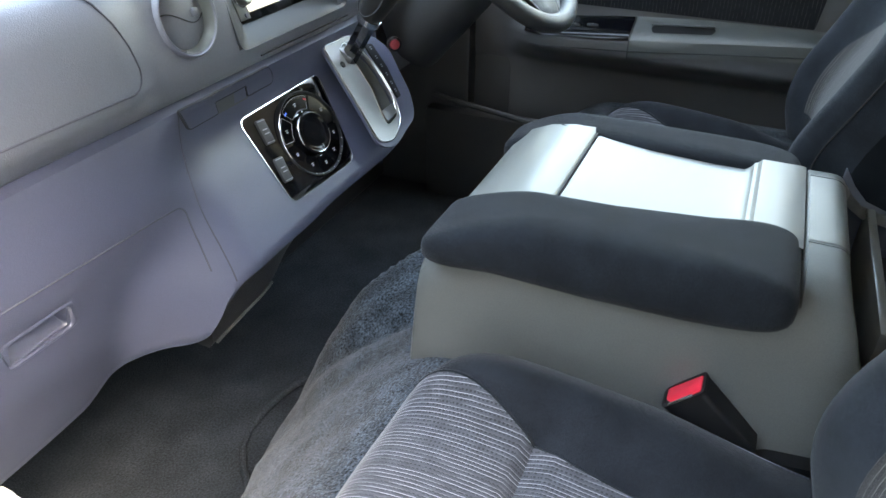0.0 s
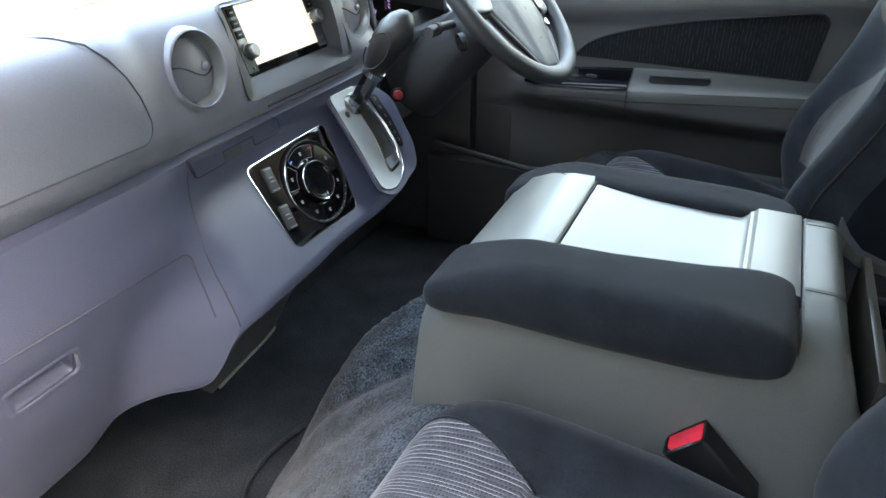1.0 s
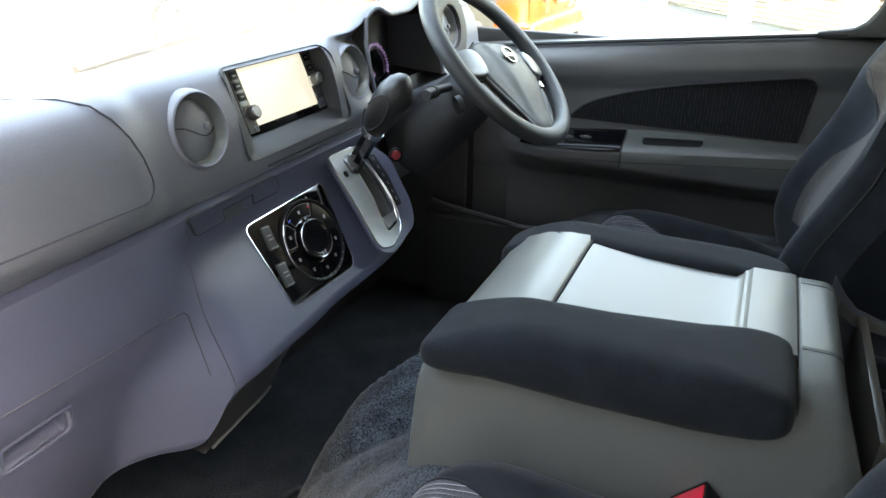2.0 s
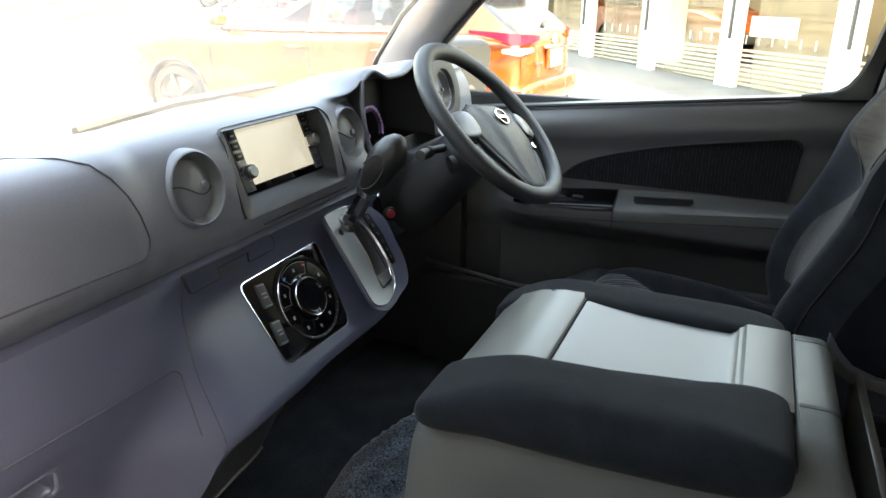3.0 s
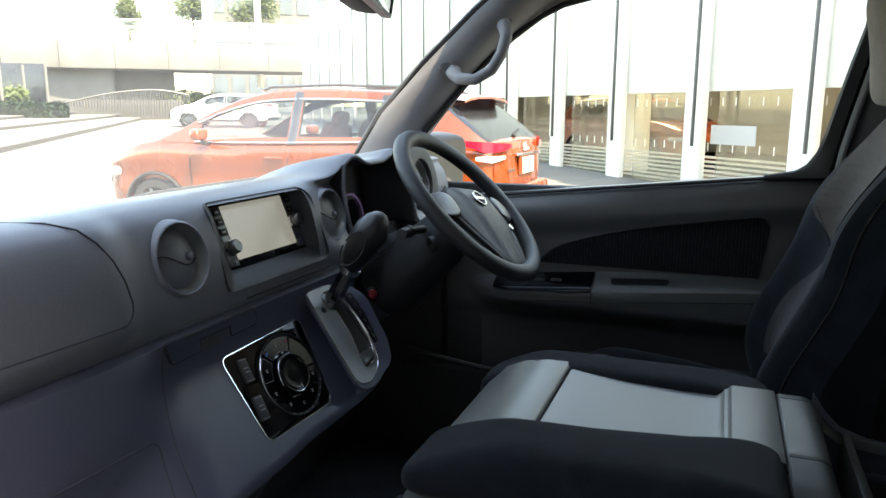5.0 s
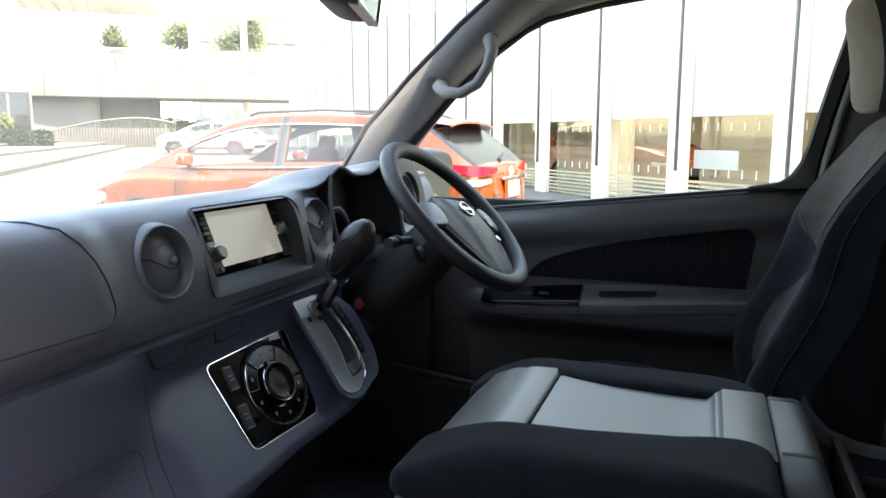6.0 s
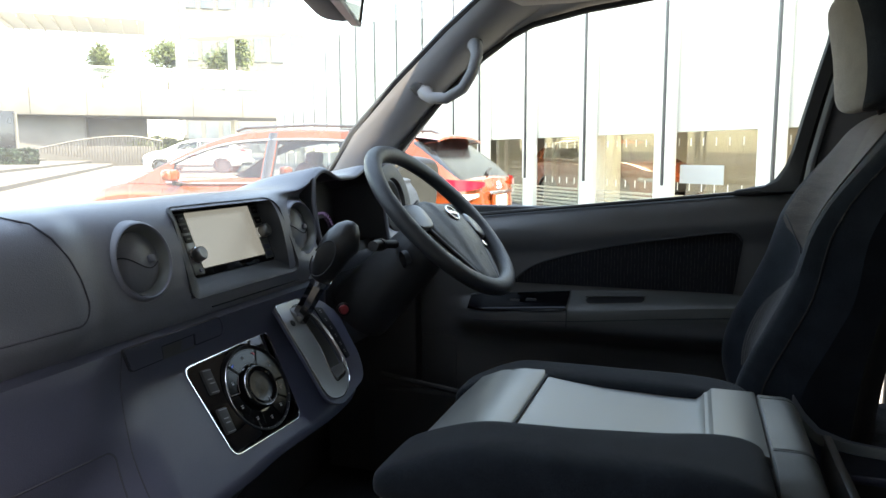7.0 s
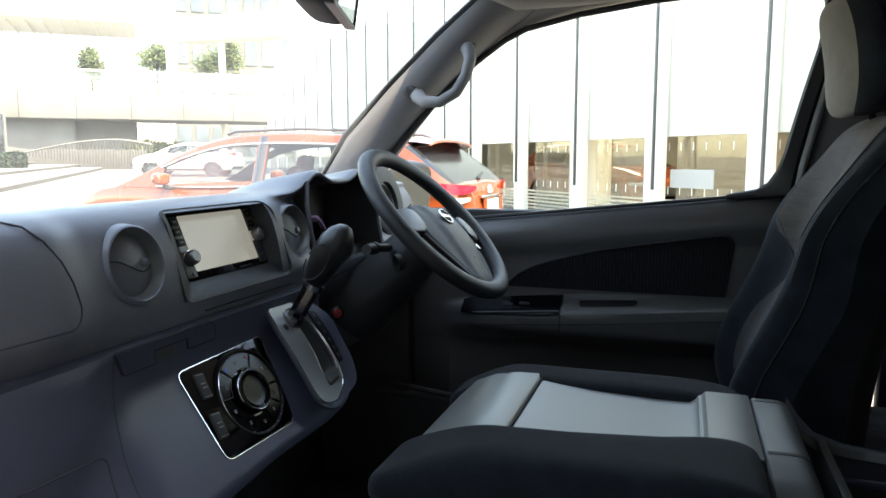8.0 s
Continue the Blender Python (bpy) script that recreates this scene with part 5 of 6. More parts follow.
part("rim", moved(ring_plate(round_poly([(-0.0180, -0.027), (0.0180, -0.027), (0.0180, 0.027), (-0.0180, 0.027)], [0.006, 0.006, 0.011, 0.011]), round_poly([(-0.0148, -0.0238), (0.0148, -0.0238), (0.0148, 0.0238), (-0.0148, 0.0238)], [0.004, 0.004, 0.009, 0.009]), 0.004), BK @ pose(0, 0, 0, -90) @ pose(0, 0, -0.002)), SATIN_BLACK, buckle)
part("release_button", moved(prism(round_poly([(-0.0122, -0.0225), (0.0142, -0.0225), (0.0142, 0.0225), (-0.0040, 0.0225), (-0.0122, 0.0140)], 0.003), 0.004, bevel=0.0012), BK @ pose(0, 0, 0, -90) @ pose(0, 0, -0.0018)), RED, buckle, "red release button")
part("slot_plate", moved(rbox(0.0030, 0.030, 0.0022, 0.0005), BK @ pose(0, 0, 0, -90) @ pose(-0.0150, 0.002, 0.0018)), CHROME, buckle, "chrome latch slot")
part("stem", tube([BK @ Vector((0, -0.080, 0)), BK @ Vector((0, -0.11, 0.0)), Vector((-0.222, -0.03, 0.80))], [0.017, 0.013, 0.012], 10, flat=0.5), DARK, buckle)
hinge = thing("seat_hinge_cover", "black plastic hinge cover beside the passenger seat", "hinge cover")
hc = [(0.030, 0.842), (0.010, 0.858), (-0.02, 0.864), (-0.06, 0.862), (-0.10, 0.868), (-0.12, 0.85), (-0.12, 0.80), (0.03, 0.80)]
part("cover", moved(prism(round_poly(hc, 0.008), 0.034, bevel=0.006), Matrix(((0, 0, 1, -0.250), (1, 0, 0, 0), (0, 1, 0, 0), (0, 0, 0, 1)))), DARK, hinge, "dark hinge shell")
part("plate", moved(prism(round_poly([(0.012, 0.862), (-0.024, 0.882), (-0.11, 0.892), (-0.115, 0.845), (0.01, 0.838)], 0.005), 0.024, bevel=0.003), Matrix(((0, 0, 1, -0.232), (1, 0, 0, 0), (0, 1, 0, 0), (0, 0, 0, 1)))), SATIN_BLACK, hinge, "flat black plate")

# ---- driver door ----
door = thing("door_1", "closed driver door with cloth insert and armrest", "car door", kind="structure")


def sill_z(y):
    return 1.235 + (0.572 - y) * 0.102


def arm_z(y):
    """Height of the armrest's inner edge."""
    return curve_at([(-0.15, 1.062), (-0.01, 1.053), (0.15, 1.039), (0.32, 1.023), (0.50, 1.012), (0.62, 1.004)], y)


def wall_z(y):
    """Height at which the armrest meets the door."""
    return curve_at([(-0.15, 1.072), (0.0, 1.070), (0.16, 1.069), (0.35, 1.059), (0.47, 1.048), (0.62, 1.036)], y)


def door_x(y, z):
    d = sill_z(y) - z
    x = 0.800 - 0.018 * smooth_step(0.0, 0.05, d) + 0.012 * smooth_step(0.07, 0.10, d)
    reach = smooth_step(0.66, 0.52, y)
    t = min(1.0, max(0.0, (wall_z(y) - z) / (wall_z(y) - arm_z(y))))
    bulge = (0.35 * t + 0.65 * smooth_step(0, 1, t)) * smooth_step(0.930, 0.992, z)
    x -= 0.060 * bulge * reach
    x += 0.010 * smooth_step(0.97, 0.90, z)
    return x


rows = []
for y in steps(1.02, -0.14, 84):
    zs = sill_z(y)
    row = [(0.875, y, zs + 0.002), (0.83, y, zs + 0.001), (0.810, y, zs - 0.002)]
    row += [(door_x(y, z), y, z) for z in steps(zs - 0.012, 1.085, 10)]
    row += [(door_x(y, z), y, z) for z in steps(1.078, 0.93, 34)]
    row += [(door_x(y, z), y, z) for z in steps(0.92, 0.58, 8)]
    rows.append(row)
panel = part("trim_panel", grid(rows), DOOR, door, "dark grey moulded door trim")
part("outer_skin", rbox(0.02, 1.2, 0.75, 0.01, m=pose(0.885, 0.42, 0.88)), DARK, door)


def insert_bounds(y):
    top = curve_at([(-0.031, 1.192), (-0.026, 1.205), (-0.015, 1.2115), (0.0, 1.2130), (0.10, 1.198), (0.25, 1.172), (0.38, 1.138), (0.44, 1.112), (0.475, 1.080)], y)
    return top, 1.077 + 0.110 * max(0.0, (-0.017 - y) / 0.014)


rows = []
for y in steps(0.47, -0.016, 40) + steps(-0.018, -0.031, 5):
    t, l = insert_bounds(y)
    rows.append([(door_x(y, z) - 0.004, y, z) for z in steps(t, l, 10)])
part("cloth_insert", grid(rows), CLOTH_DOOR, panel, "black cloth insert with pale threads")
seam([(door_x(y, insert_bounds(y)[0]) - 0.004, y, insert_bounds(y)[0]) for y in steps(0.472, -0.03, 40)], panel, 0.0022)


def arm_patch(y0, y1, t0, t1, off, skirt=0.0, n=30, rounded=0.0):
    """A piece laid on the armrest's sloping top, turned down over its inner edge."""
    rows = []
    for y in steps(y0, y1, n):
        row = []
        end = max(0.0, 1.0 - min(abs(y - y0), abs(y - y1)) / rounded) if rounded else 0.0
        narrow = 0.5 * (t1 - t0) * (1.0 - math.sqrt(1.0 - min(0.98, end * end)))
        for t in steps(t0 + narrow, t1 - narrow, 10):
            z = wall_z(y) + (arm_z(y) - wall_z(y)) * t
            row.append((door_x(y, z) - off * 0.6, y, z + off))
        for d in ((0.35, 0.75, 1.0) if skirt else ()):
            z = arm_z(y) - skirt * d
            row.append((door_x(y, z) - off * (1.0 - 0.2 * d), y, z))
        rows.append(row)
    return grid(rows)


part("armrest", arm_patch(0.336, -0.105, 0.0, 1.0, 0.0036, 0.030), CONSOLE, panel, "grey moulded door armrest")
part("switch_panel", arm_patch(0.58, 0.339, 0.05, 0.97, 0.0060), KEY_BLACK, panel, "black window switch panel")
# No hollow here: a flat black patch paints the pocket's shade.
part("pull_pocket_shade", arm_patch(0.298, 0.168, 0.30, 0.62, 0.0046, rounded=0.010), SATIN_BLACK, panel, "flat dark patch painted as the shaded pull pocket")
part("pull_lip", tube([(door_x(y, wall_z(y) + (arm_z(y) - wall_z(y)) * 0.30) - 0.005, y, wall_z(y) + (arm_z(y) - wall_z(y)) * 0.30 + 0.005) for y in steps(0.300, 0.170, 10)], 0.0022, 6), CONSOLE, panel)
seam([(door_x(y, arm_z(y) - 0.018) - 0.0040, y, arm_z(y) - 0.018) for y in steps(0.56, -0.1, 24)], panel, 0.0011)
seam([(door_x(0.337, z) - 0.0036, 0.337, z + 0.003) for z in steps(1.060, 0.985, 14)], panel, 0.0013)
for k in (0.425, 0.465):
    part("window_switch", rbox(0.016, 0.026, 0.008, 0.003, m=pose(0.766, k, 1.040 - 0.10 * (k - 0.425), 0, 26)), RUBBER, panel, "window lift switch")
    part("switch_mark", rbox(0.006, 0.004, 0.0006, 0, m=pose(0.7655, k, 1.0446 - 0.10 * (k - 0.425), 0, 26)), WHITE_MARK, panel, smooth=False)
part("pocket_lip", tube([(0.765, 0.62, 0.79), (0.757, 0.45, 0.765), (0.757, 0.20, 0.75), (0.76, -0.05, 0.745)], 0.010, 8), DOOR, panel)
ring = [(0.775, 0.86, 1.27), (0.757, 0.768, 1.376), (0.755, 0.693, 1.457), (0.752, 0.608, 1.544), (0.750, 0.538, 1.602), (0.748, 0.475, 1.644), (0.747, 0.425, 1.667), (0.747, 0.306, 1.691), (0.748, 0.146, 1.710), (0.749, -0.009, 1.720),
        (0.750, -0.135, 1.716), (0.751, -0.168, 1.703)]
part("window_seal", tube(ring, 0.0070, 8), RUBBER, door, "black rubber window seal")
inner_edge = [(0.749, -0.135, 1.716), (0.751, -0.168, 1.703), (0.753, -0.174, 1.665), (0.755, -0.164, 1.60), (0.758, -0.146, 1.53), (0.762, -0.127, 1.45), (0.767, -0.114, 1.39), (0.772, -0.103, 1.355), (0.780, -0.088, 1.330), (0.792, -0.066, 1.313)]
outer_edge = [(0.747, -0.165, 1.745), (0.747, -0.200, 1.735), (0.747, -0.205, 1.665), (0.749, -0.193, 1.60), (0.752, -0.176, 1.53), (0.757, -0.158, 1.45), (0.763, -0.146, 1.39), (0.768, -0.140, 1.345), (0.772, -0.136, 1.30), (0.788, -0.060, 1.298)]
part("rear_frame", grid([inner_edge, [tuple(Vector(a).lerp(Vector(b), 0.15) + Vector((-0.006, 0, 0))) for a, b in zip(inner_edge, outer_edge)], [tuple(Vector(a).lerp(Vector(b), 0.85) + Vector((-0.006, 0, 0))) for a, b in zip(inner_edge, outer_edge)], outer_edge,
     [(x + 0.06, y - 0.07, z) for x, y, z in outer_edge]]), RUBBER, door, "black window frame behind the glass")
part("frame_strip", tube([(0.742, -0.212, 1.70), (0.743, -0.208, 1.62), (0.747, -0.186, 1.53), (0.753, -0.166, 1.44), (0.761, -0.150, 1.36), (0.772, -0.140, 1.27)], 0.0075, 8), PILLAR, door, "grey strip along the window frame")
part("frame_corner", tube([(0.790, -0.13, 1.312), (0.800, -0.07, 1.304), (0.806, -0.01, 1.297)], [0.014, 0.011, 0.006], 8), RUBBER, door, "black corner of the window frame")
part("sill_seal", tube([(0.806, y, sill_z(y) + 0.001) for y in steps(0.92, -0.07, 20)], 0.0045, 6), RUBBER, door, "black seal along the window sill")
side = [[(0.872 - 0.11 * t ** 1.4, y, 1.20 + 0.5 * t) for t in steps(0, 1, 6)] for y in steps(0.95, -0.2, 6)]
pane = part("door_glass", grid(side), GLASS, door)
pane.visible_shadow = False

# ---- fittings ----
handle = thing("grab_handle", "grey plastic grab handle on the windscreen pillar", "grab handle")
hp = [(0.722, 0.668, 1.530), (0.690, 0.662, 1.521), (0.668, 0.640, 1.508), (0.660, 0.600, 1.505), (0.660, 0.562, 1.525), (0.662, 0.540, 1.560), (0.668, 0.532, 1.595), (0.682, 0.540, 1.620), (0.706, 0.552, 1.628)]
part("grip", tube(hp, [0.016, 0.016, 0.0135, 0.0125, 0.0125, 0.0125, 0.0135, 0.016, 0.016], 14), PILLAR, handle)
for c in ((0.700, 0.676, 1.530), (0.696, 0.552, 1.634)):
    part("socket", pillow(0.012, 0.026, 0.017, 0.7, 0.7, 8, 16, None, pose(*c, 40, 0, 10)), DARK, handle, "dark recess round the handle foot")
for c in ((0.688, 0.664, 1.524), (0.682, 0.543, 1.618)):
    part("end_cap", rbox(0.014, 0.024, 0.026, 0.005, m=pose(*c, 40, 0, 0)), PILLAR, handle, "pale end cap")

inner_mirror = thing("rear_view_mirror", "black interior mirror on a stalk below the header", "mirror")
IM = frame_of((0.072, 0.563, 1.622), (0.95, 0.31, 0), (0.0, -0.15, 1))
part("housing", moved(pillow(0.110, 0.040, 0.034, 0.6, 0.4, 16, 36), IM @ pose(0, 0, -0.012)), RUBBER, inner_mirror)
part("mirror_face", moved(prism(round_poly([(-0.104, -0.035), (0.104, -0.035), (0.104, 0.035), (-0.104, 0.035)], 0.014), 0.003), IM @ pose(0, 0, 0.0205)), MIRROR, inner_mirror, "mirror glass")
part("glass_rim", moved(ring_plate(round_poly([(-0.109, -0.040), (0.109, -0.040), (0.109, 0.040), (-0.109, 0.040)], 0.017), round_poly([(-0.103, -0.034), (0.103, -0.034), (0.103, 0.034), (-0.103, 0.034)], 0.014), 0.014), IM @ pose(0, 0, 0.0115)), DOOR, inner_mirror, "grey bevelled rim")
part("stalk", tube([(-0.025, 0.60, 1.715), (-0.050, 0.585, 1.655), (-0.055, 0.575, 1.620), (-0.04, 0.57, 1.605), (-0.015, 0.565, 1.603), (0.015, 0.56, 1.610)], 0.008, 8), RUBBER, inner_mirror)

side_mirror = thing("door_mirror", "black door mirror outside the driver window", "mirror")
SM = frame_of((0.968, 0.800, 1.268), (0.94, -0.34, 0), (0.0, -0.14, 1))
part("housing", moved(pillow(0.105, 0.104, 0.055, 0.45, 0.35, 16, 32), SM @ pose(0, 0, -0.04)), SATIN_BLACK, side_mirror)
part("mirror_face", moved(prism(round_poly([(-0.090, -0.094), (0.082, -0.094), (0.082, 0.092), (-0.090, 0.092)], 0.03), 0.003), SM @ pose(-0.006, 0, 0.0145)), DARKENED_MIRROR, side_mirror, "mirror glass")
part("foot", tube([(0.885, 0.80, 1.22), (0.94, 0.80, 1.225), (0.98, 0.79, 1.235)], 0.025, 10), RUBBER, side_mirror)

wiper = thing("wiper", "black windscreen wiper resting at the screen base", "wiper")
part("arm", tube([(-0.06, 1.215, 1.215), (0.15, 1.235, 1.236), (0.42, 1.25, 1.248)], 0.011, 8, flat=0.6), RUBBER, wiper)
part("blade", tube([(0.08, 1.215, 1.238), (0.35, 1.235, 1.254), (0.70, 1.22, 1.256)], 0.009, 6), RUBBER, wiper)

# ---- outdoors ----
GROUND = -0.03
def ground_z(x, y):
    """The paving rises gently away from the van."""
    return GROUND + 0.022 * min(80.0, max(0.0, 0.9 * x + 0.436 * y - 4.0))


lines = [-500, -60, -10, 0, 3, 5, 7, 9, 11, 13, 16, 20, 26, 34, 44, 60, 90, 140, 600]
part("ground", grid([[(x, y, ground_z(x, y)) for y in lines] for x in lines]), PAVING, None)
tagged(bpy.data.objects["ground"], "pale sunlit stone paving", "paving", kind="structure")


def build_car(name, label, paint, group=""):
    """A five-door sport utility car; local x runs from the tail (0) to the nose, y to its left, z up."""
    car = thing(name, label, "car", group)
    deck = [(0.0, 1.15), (0.06, 1.175), (0.5, 1.19), (1.2, 1.165), (2.6, 1.130), (3.1, 1.135), (3.5, 1.140), (3.7, 1.130), (4.0, 1.070), (4.35, 0.935), (4.52, 0.845), (4.60, 0.74), (4.64, 0.60)]
    keel = [(0.0, 0.50), (0.10, 0.36), (0.4, 0.30), (4.2, 0.26), (4.5, 0.28), (4.64, 0.40)]
    plan = [(0.0, 0.70), (0.04, 0.78), (0.15, 0.86), (0.5, 0.905), (2.5, 0.915), (3.6, 0.905), (4.1, 0.87), (4.35, 0.78), (4.52, 0.62), (4.64, 0.40)]
    wheels = (0.93, 3.64)

    def section(x):
        top, low, w = curve_at(deck, x), curve_at(keel, x), curve_at(plan, x)
        pts = []
        for k, (f, z) in enumerate(((0.0, low), (0.80, low), (0.95, low + 0.06), (0.985, low + 0.18), (0.992, low + 0.30), (0.972, low + 0.42), (0.985, 0.5 * (low + top) + 0.16), (1.0, top - 0.15), (0.985, top - 0.06), (0.955, top - 0.015), (0.90, top + 0.004), (0.45, top + 0.022), (0.0, top + 0.028))):
            z = min(z, top + 0.03)
            pts.append((f * w, z))
        return pts

    xs_ = sorted(set([0.0, 0.015, 0.04, 0.08, 0.15, 0.25, 0.35] + steps(0.45, 1.45, 24) + steps(1.5, 3.1, 20) + steps(3.15, 4.15, 24) + steps(4.2, 4.55, 8) + [4.6, 4.64]))
    for side in (1, -1):
        rows = [[(x, side * y, z) for y, z in section(x)] for x in xs_]

        def arch(i, j):
            cx, cz = (xs_[i] + xs_[min(i + 1, len(xs_) - 1)]) / 2, (rows[i][j][2] + rows[i][min(j + 1, 12)][2]) / 2
            return 1 <= j < 8 and any((cx - wx) ** 2 + (cz - 0.36) ** 2 < 0.385 ** 2 for wx in wheels)
        part("body_side", grid(rows, flip=side < 0, skip=arch), paint, car)
        for wx in wheels:
            bm = pose(wx, side * 0.80, 0.355, 90 if side < 0 else -90)
            tyre = part("wheel", lathe([(0.24, -0.11), (0.325, -0.11), (0.352, -0.08), (0.355, 0.0), (0.352, 0.08), (0.325, 0.105), (0.245, 0.11), (0.235, 0.085)], 40, bm), RUBBER, car, "black tyre on an alloy rim")
            part("rim", lathe([(0.245, 0.09), (0.235, 0.10), (0.20, 0.06), (0.06, 0.085), (0.0, 0.09)], 40, bm), ALLOY, tyre)
            for a in range(0, 360, 72):
                part("spoke", moved(rbox(0.19, 0.05, 0.02, 0.006), bm @ pose(0, 0, 0, 0, 0, a) @ pose(0.14, 0, 0.092)), ALLOY, tyre)
            part("wheel_well", lathe([(0.39, 0.10), (0.39, -0.25), (0.0, -0.25)], 28, bm), RUBBER, car)
            cl = [(wx + 0.40 * math.cos(radians(a)), side * (curve_at(plan, wx) * 0.992 + 0.004), 0.36 + 0.40 * math.sin(radians(a))) for a in steps(-8, 188, 22)]
            part("arch_trim", tube(cl, 0.022, 6), RUBBER, car, "black wheel arch trim")
        part("door_cladding", tube([(1.35, side * 0.905, 0.36), (3.2, side * 0.905, 0.36)], 0.04, 6), RUBBER, car)
        # mirror and handles
        mir = part("door_mirror", pillow(0.055, 0.095, 0.065, 0.6, 0.5, 12, 20, None, pose(2.93, side * 1.02, 1.215)), paint, car, "body-coloured door mirror")
        part("mirror_stalk", tube([(2.93, side * 0.88, 1.115), (2.93, side * 0.98, 1.13)], 0.025, 8), RUBBER, mir)
        for hx in (1.22, 2.14):
            part("door_handle", pillow(0.11, 0.022, 0.020, 0.6, 0.5, 8, 16, None, pose(hx, side * 0.915, 0.975)), paint, car)
        for dx in (1.05, 1.98, 3.15):
            part("door_gap", tube([(dx + 0.02 * math.sin(k), side * (curve_at(plan, dx) * f + 0.0015), z) for k, (f, z) in enumerate(((0.985, 0.46), (0.974, 0.70), (0.988, 0.86), (0.999, 0.97), (0.985, 1.06)))], 0.004, 5), SEAM, car)
        # roof rails
        part("roof_rail", tube([(0.75, side * 0.60, 1.665), (0.85, side * 0.60, 1.705), (1.6, side * 0.60, 1.742), (2.35, side * 0.59, 1.728), (2.45, side * 0.59, 1.695)], 0.016, 8), SILVER, car, "silver roof rail")
    # greenhouse: rows along the car, columns over the roof
    roof = [(0.04, 1.17), (0.26, 1.375), (0.46, 1.54), (0.60, 1.62), (0.9, 1.658), (1.5, 1.703), (2.0, 1.710), (2.4, 1.678), (2.75, 1.57), (3.1, 1.39), (3.4, 1.225), (3.62, 1.125)]

    def hoop(x):
        rz, bz = curve_at(roof, x), curve_at(deck, x) - 0.02
        wb = curve_at(plan, x) * 0.965
        h = max(0.0, rz - bz)
        pts = []
        for f, g in ((0.0, 0.0), (0.06, 0.12), (0.20, 0.5), (0.31, 0.80), (0.36, 0.92), (0.43, 0.975), (0.55, 0.993), (1.0, 1.0)):
            y = wb * (1 - 0.62 * f * min(1.0, h / 0.6)) if f < 0.5 else wb * (1 - 0.62 * 0.43 * min(1.0, h / 0.6)) * (1 - (f - 0.43) / 0.57)
            pts.append((y, bz + g * h))
        return pts

    gx = sorted(set([0.04, 0.10, 0.18, 0.26, 0.34, 0.42, 0.50, 0.55, 0.60, 0.70, 0.80] + [0.90, 0.98, 1.05, 1.18, 1.30, 1.44, 1.60, 1.75, 1.90, 2.02, 2.15, 2.3, 2.5, 2.7, 2.9, 3.0, 3.06, 3.15, 3.25, 3.4, 3.5, 3.62]))
    for side in (1, -1):
        rows = [[(x, side * y, z) for y, z in hoop(x)] for x in gx]

        def kind(i, j):
            x = (gx[i] + gx[i + 1]) / 2
            if 1 <= j <= 2:
                if 0.60 < x < 0.98:
                    return "quarter"
                if 1.05 < x < 1.90:
                    return "rear"
                if 2.02 < x < 3.06:
                    return "front"
            if j >= 5 and 2.62 < x < 3.6:
                return "screen"
            if j >= 4 and x < 0.50:
                return "hatch"
            return "roof"
        part("roof_side", grid(rows, flip=side < 0, skip=lambda i, j: kind(i, j) != "roof"), paint, car)
        part("cabin_lining", grid([[(x, side * y * 0.965, z - 0.018) for y, z in hoop(x)] for x in gx], flip=side > 0, skip=lambda i, j: kind(i, j) != "roof" or i < 6), DARK, car)
        for what, mat_, lab in (("quarter", PRIVACY, "dark quarter glass"), ("rear", CAR_GLASS, "rear door glass"), ("front", CAR_GLASS, "front door glass"), ("screen", CAR_GLASS, "windscreen glass"), ("hatch", PRIVACY, "dark tailgate glass")):
            part(what + "_window", grid(rows, flip=side < 0, skip=lambda i, j, w=what: kind(i, j) != w), mat_, car, lab)
        for x0 in (1.015, 1.96):
            pts = hoop(x0)
            part("window_pillar", tube([(x0, side * (y + 0.002), z) for y, z in pts[:5]], 0.050, 8, flat=0.25, up=(0, 1, 0)), PILLAR_PAINT, car, "dark window pillar")
        part("belt_trim", tube([(x, side * (hoop(x)[0][0] + 0.006), hoop(x)[0][1] + 0.02) for x in steps(0.7, 3.1, 12)], 0.009, 6), CHROME, car, "chrome window line")
        part("window_top_trim", tube([(x, side * (hoop(x)[3][0] + 0.004), hoop(x)[3][1]) for x in steps(0.6, 3.1, 14)], 0.011, 6), CHROME, car)
        corner_ = [(-0.058, 0.44), (-0.045, 0.56), (-0.022, 0.66), (0.012, 0.745), (0.055, 0.82), (0.12, 0.878), (0.22, 0.912), (0.40, 0.930)]
        lamp = []
        for k, (x, y) in enumerate(corner_):
            tall = 0.018 + 0.085 * math.sin(math.pi * min(1.0, (k + 0.6) / 5.2) ** 0.8 * 0.5) * (1.0 if k < 5 else 1.0 - 0.30 * (k - 4))
            top = 1.158 + 0.007 * k
            lamp.append([(x - 0.008, side * (y + 0.006), z) for z in steps(top - max(0.02, tall), top, 6)])
        tail = part("tail_lamp", grid(lamp, flip=side > 0), TAIL, car, "red wrap-round tail lamp")
        part("tail_lamp_clear", grid([[(x - 0.007, side * (y + 0.006), z) for z in (0.985 + 0.015 * abs(k - 2), 1.015, 1.05)] for k, (x, y) in enumerate(corner_[1:6])], flip=side > 0), LAMP_CLEAR, tail, "clear lower lens")
        part("headlamp", pillow(0.20, 0.10, 0.07, 0.7, 0.6, 10, 18, None, pose(4.30, side * 0.70, 0.76, 0, 0, side * -35)), LAMP_CLEAR, car, "clear headlamp")
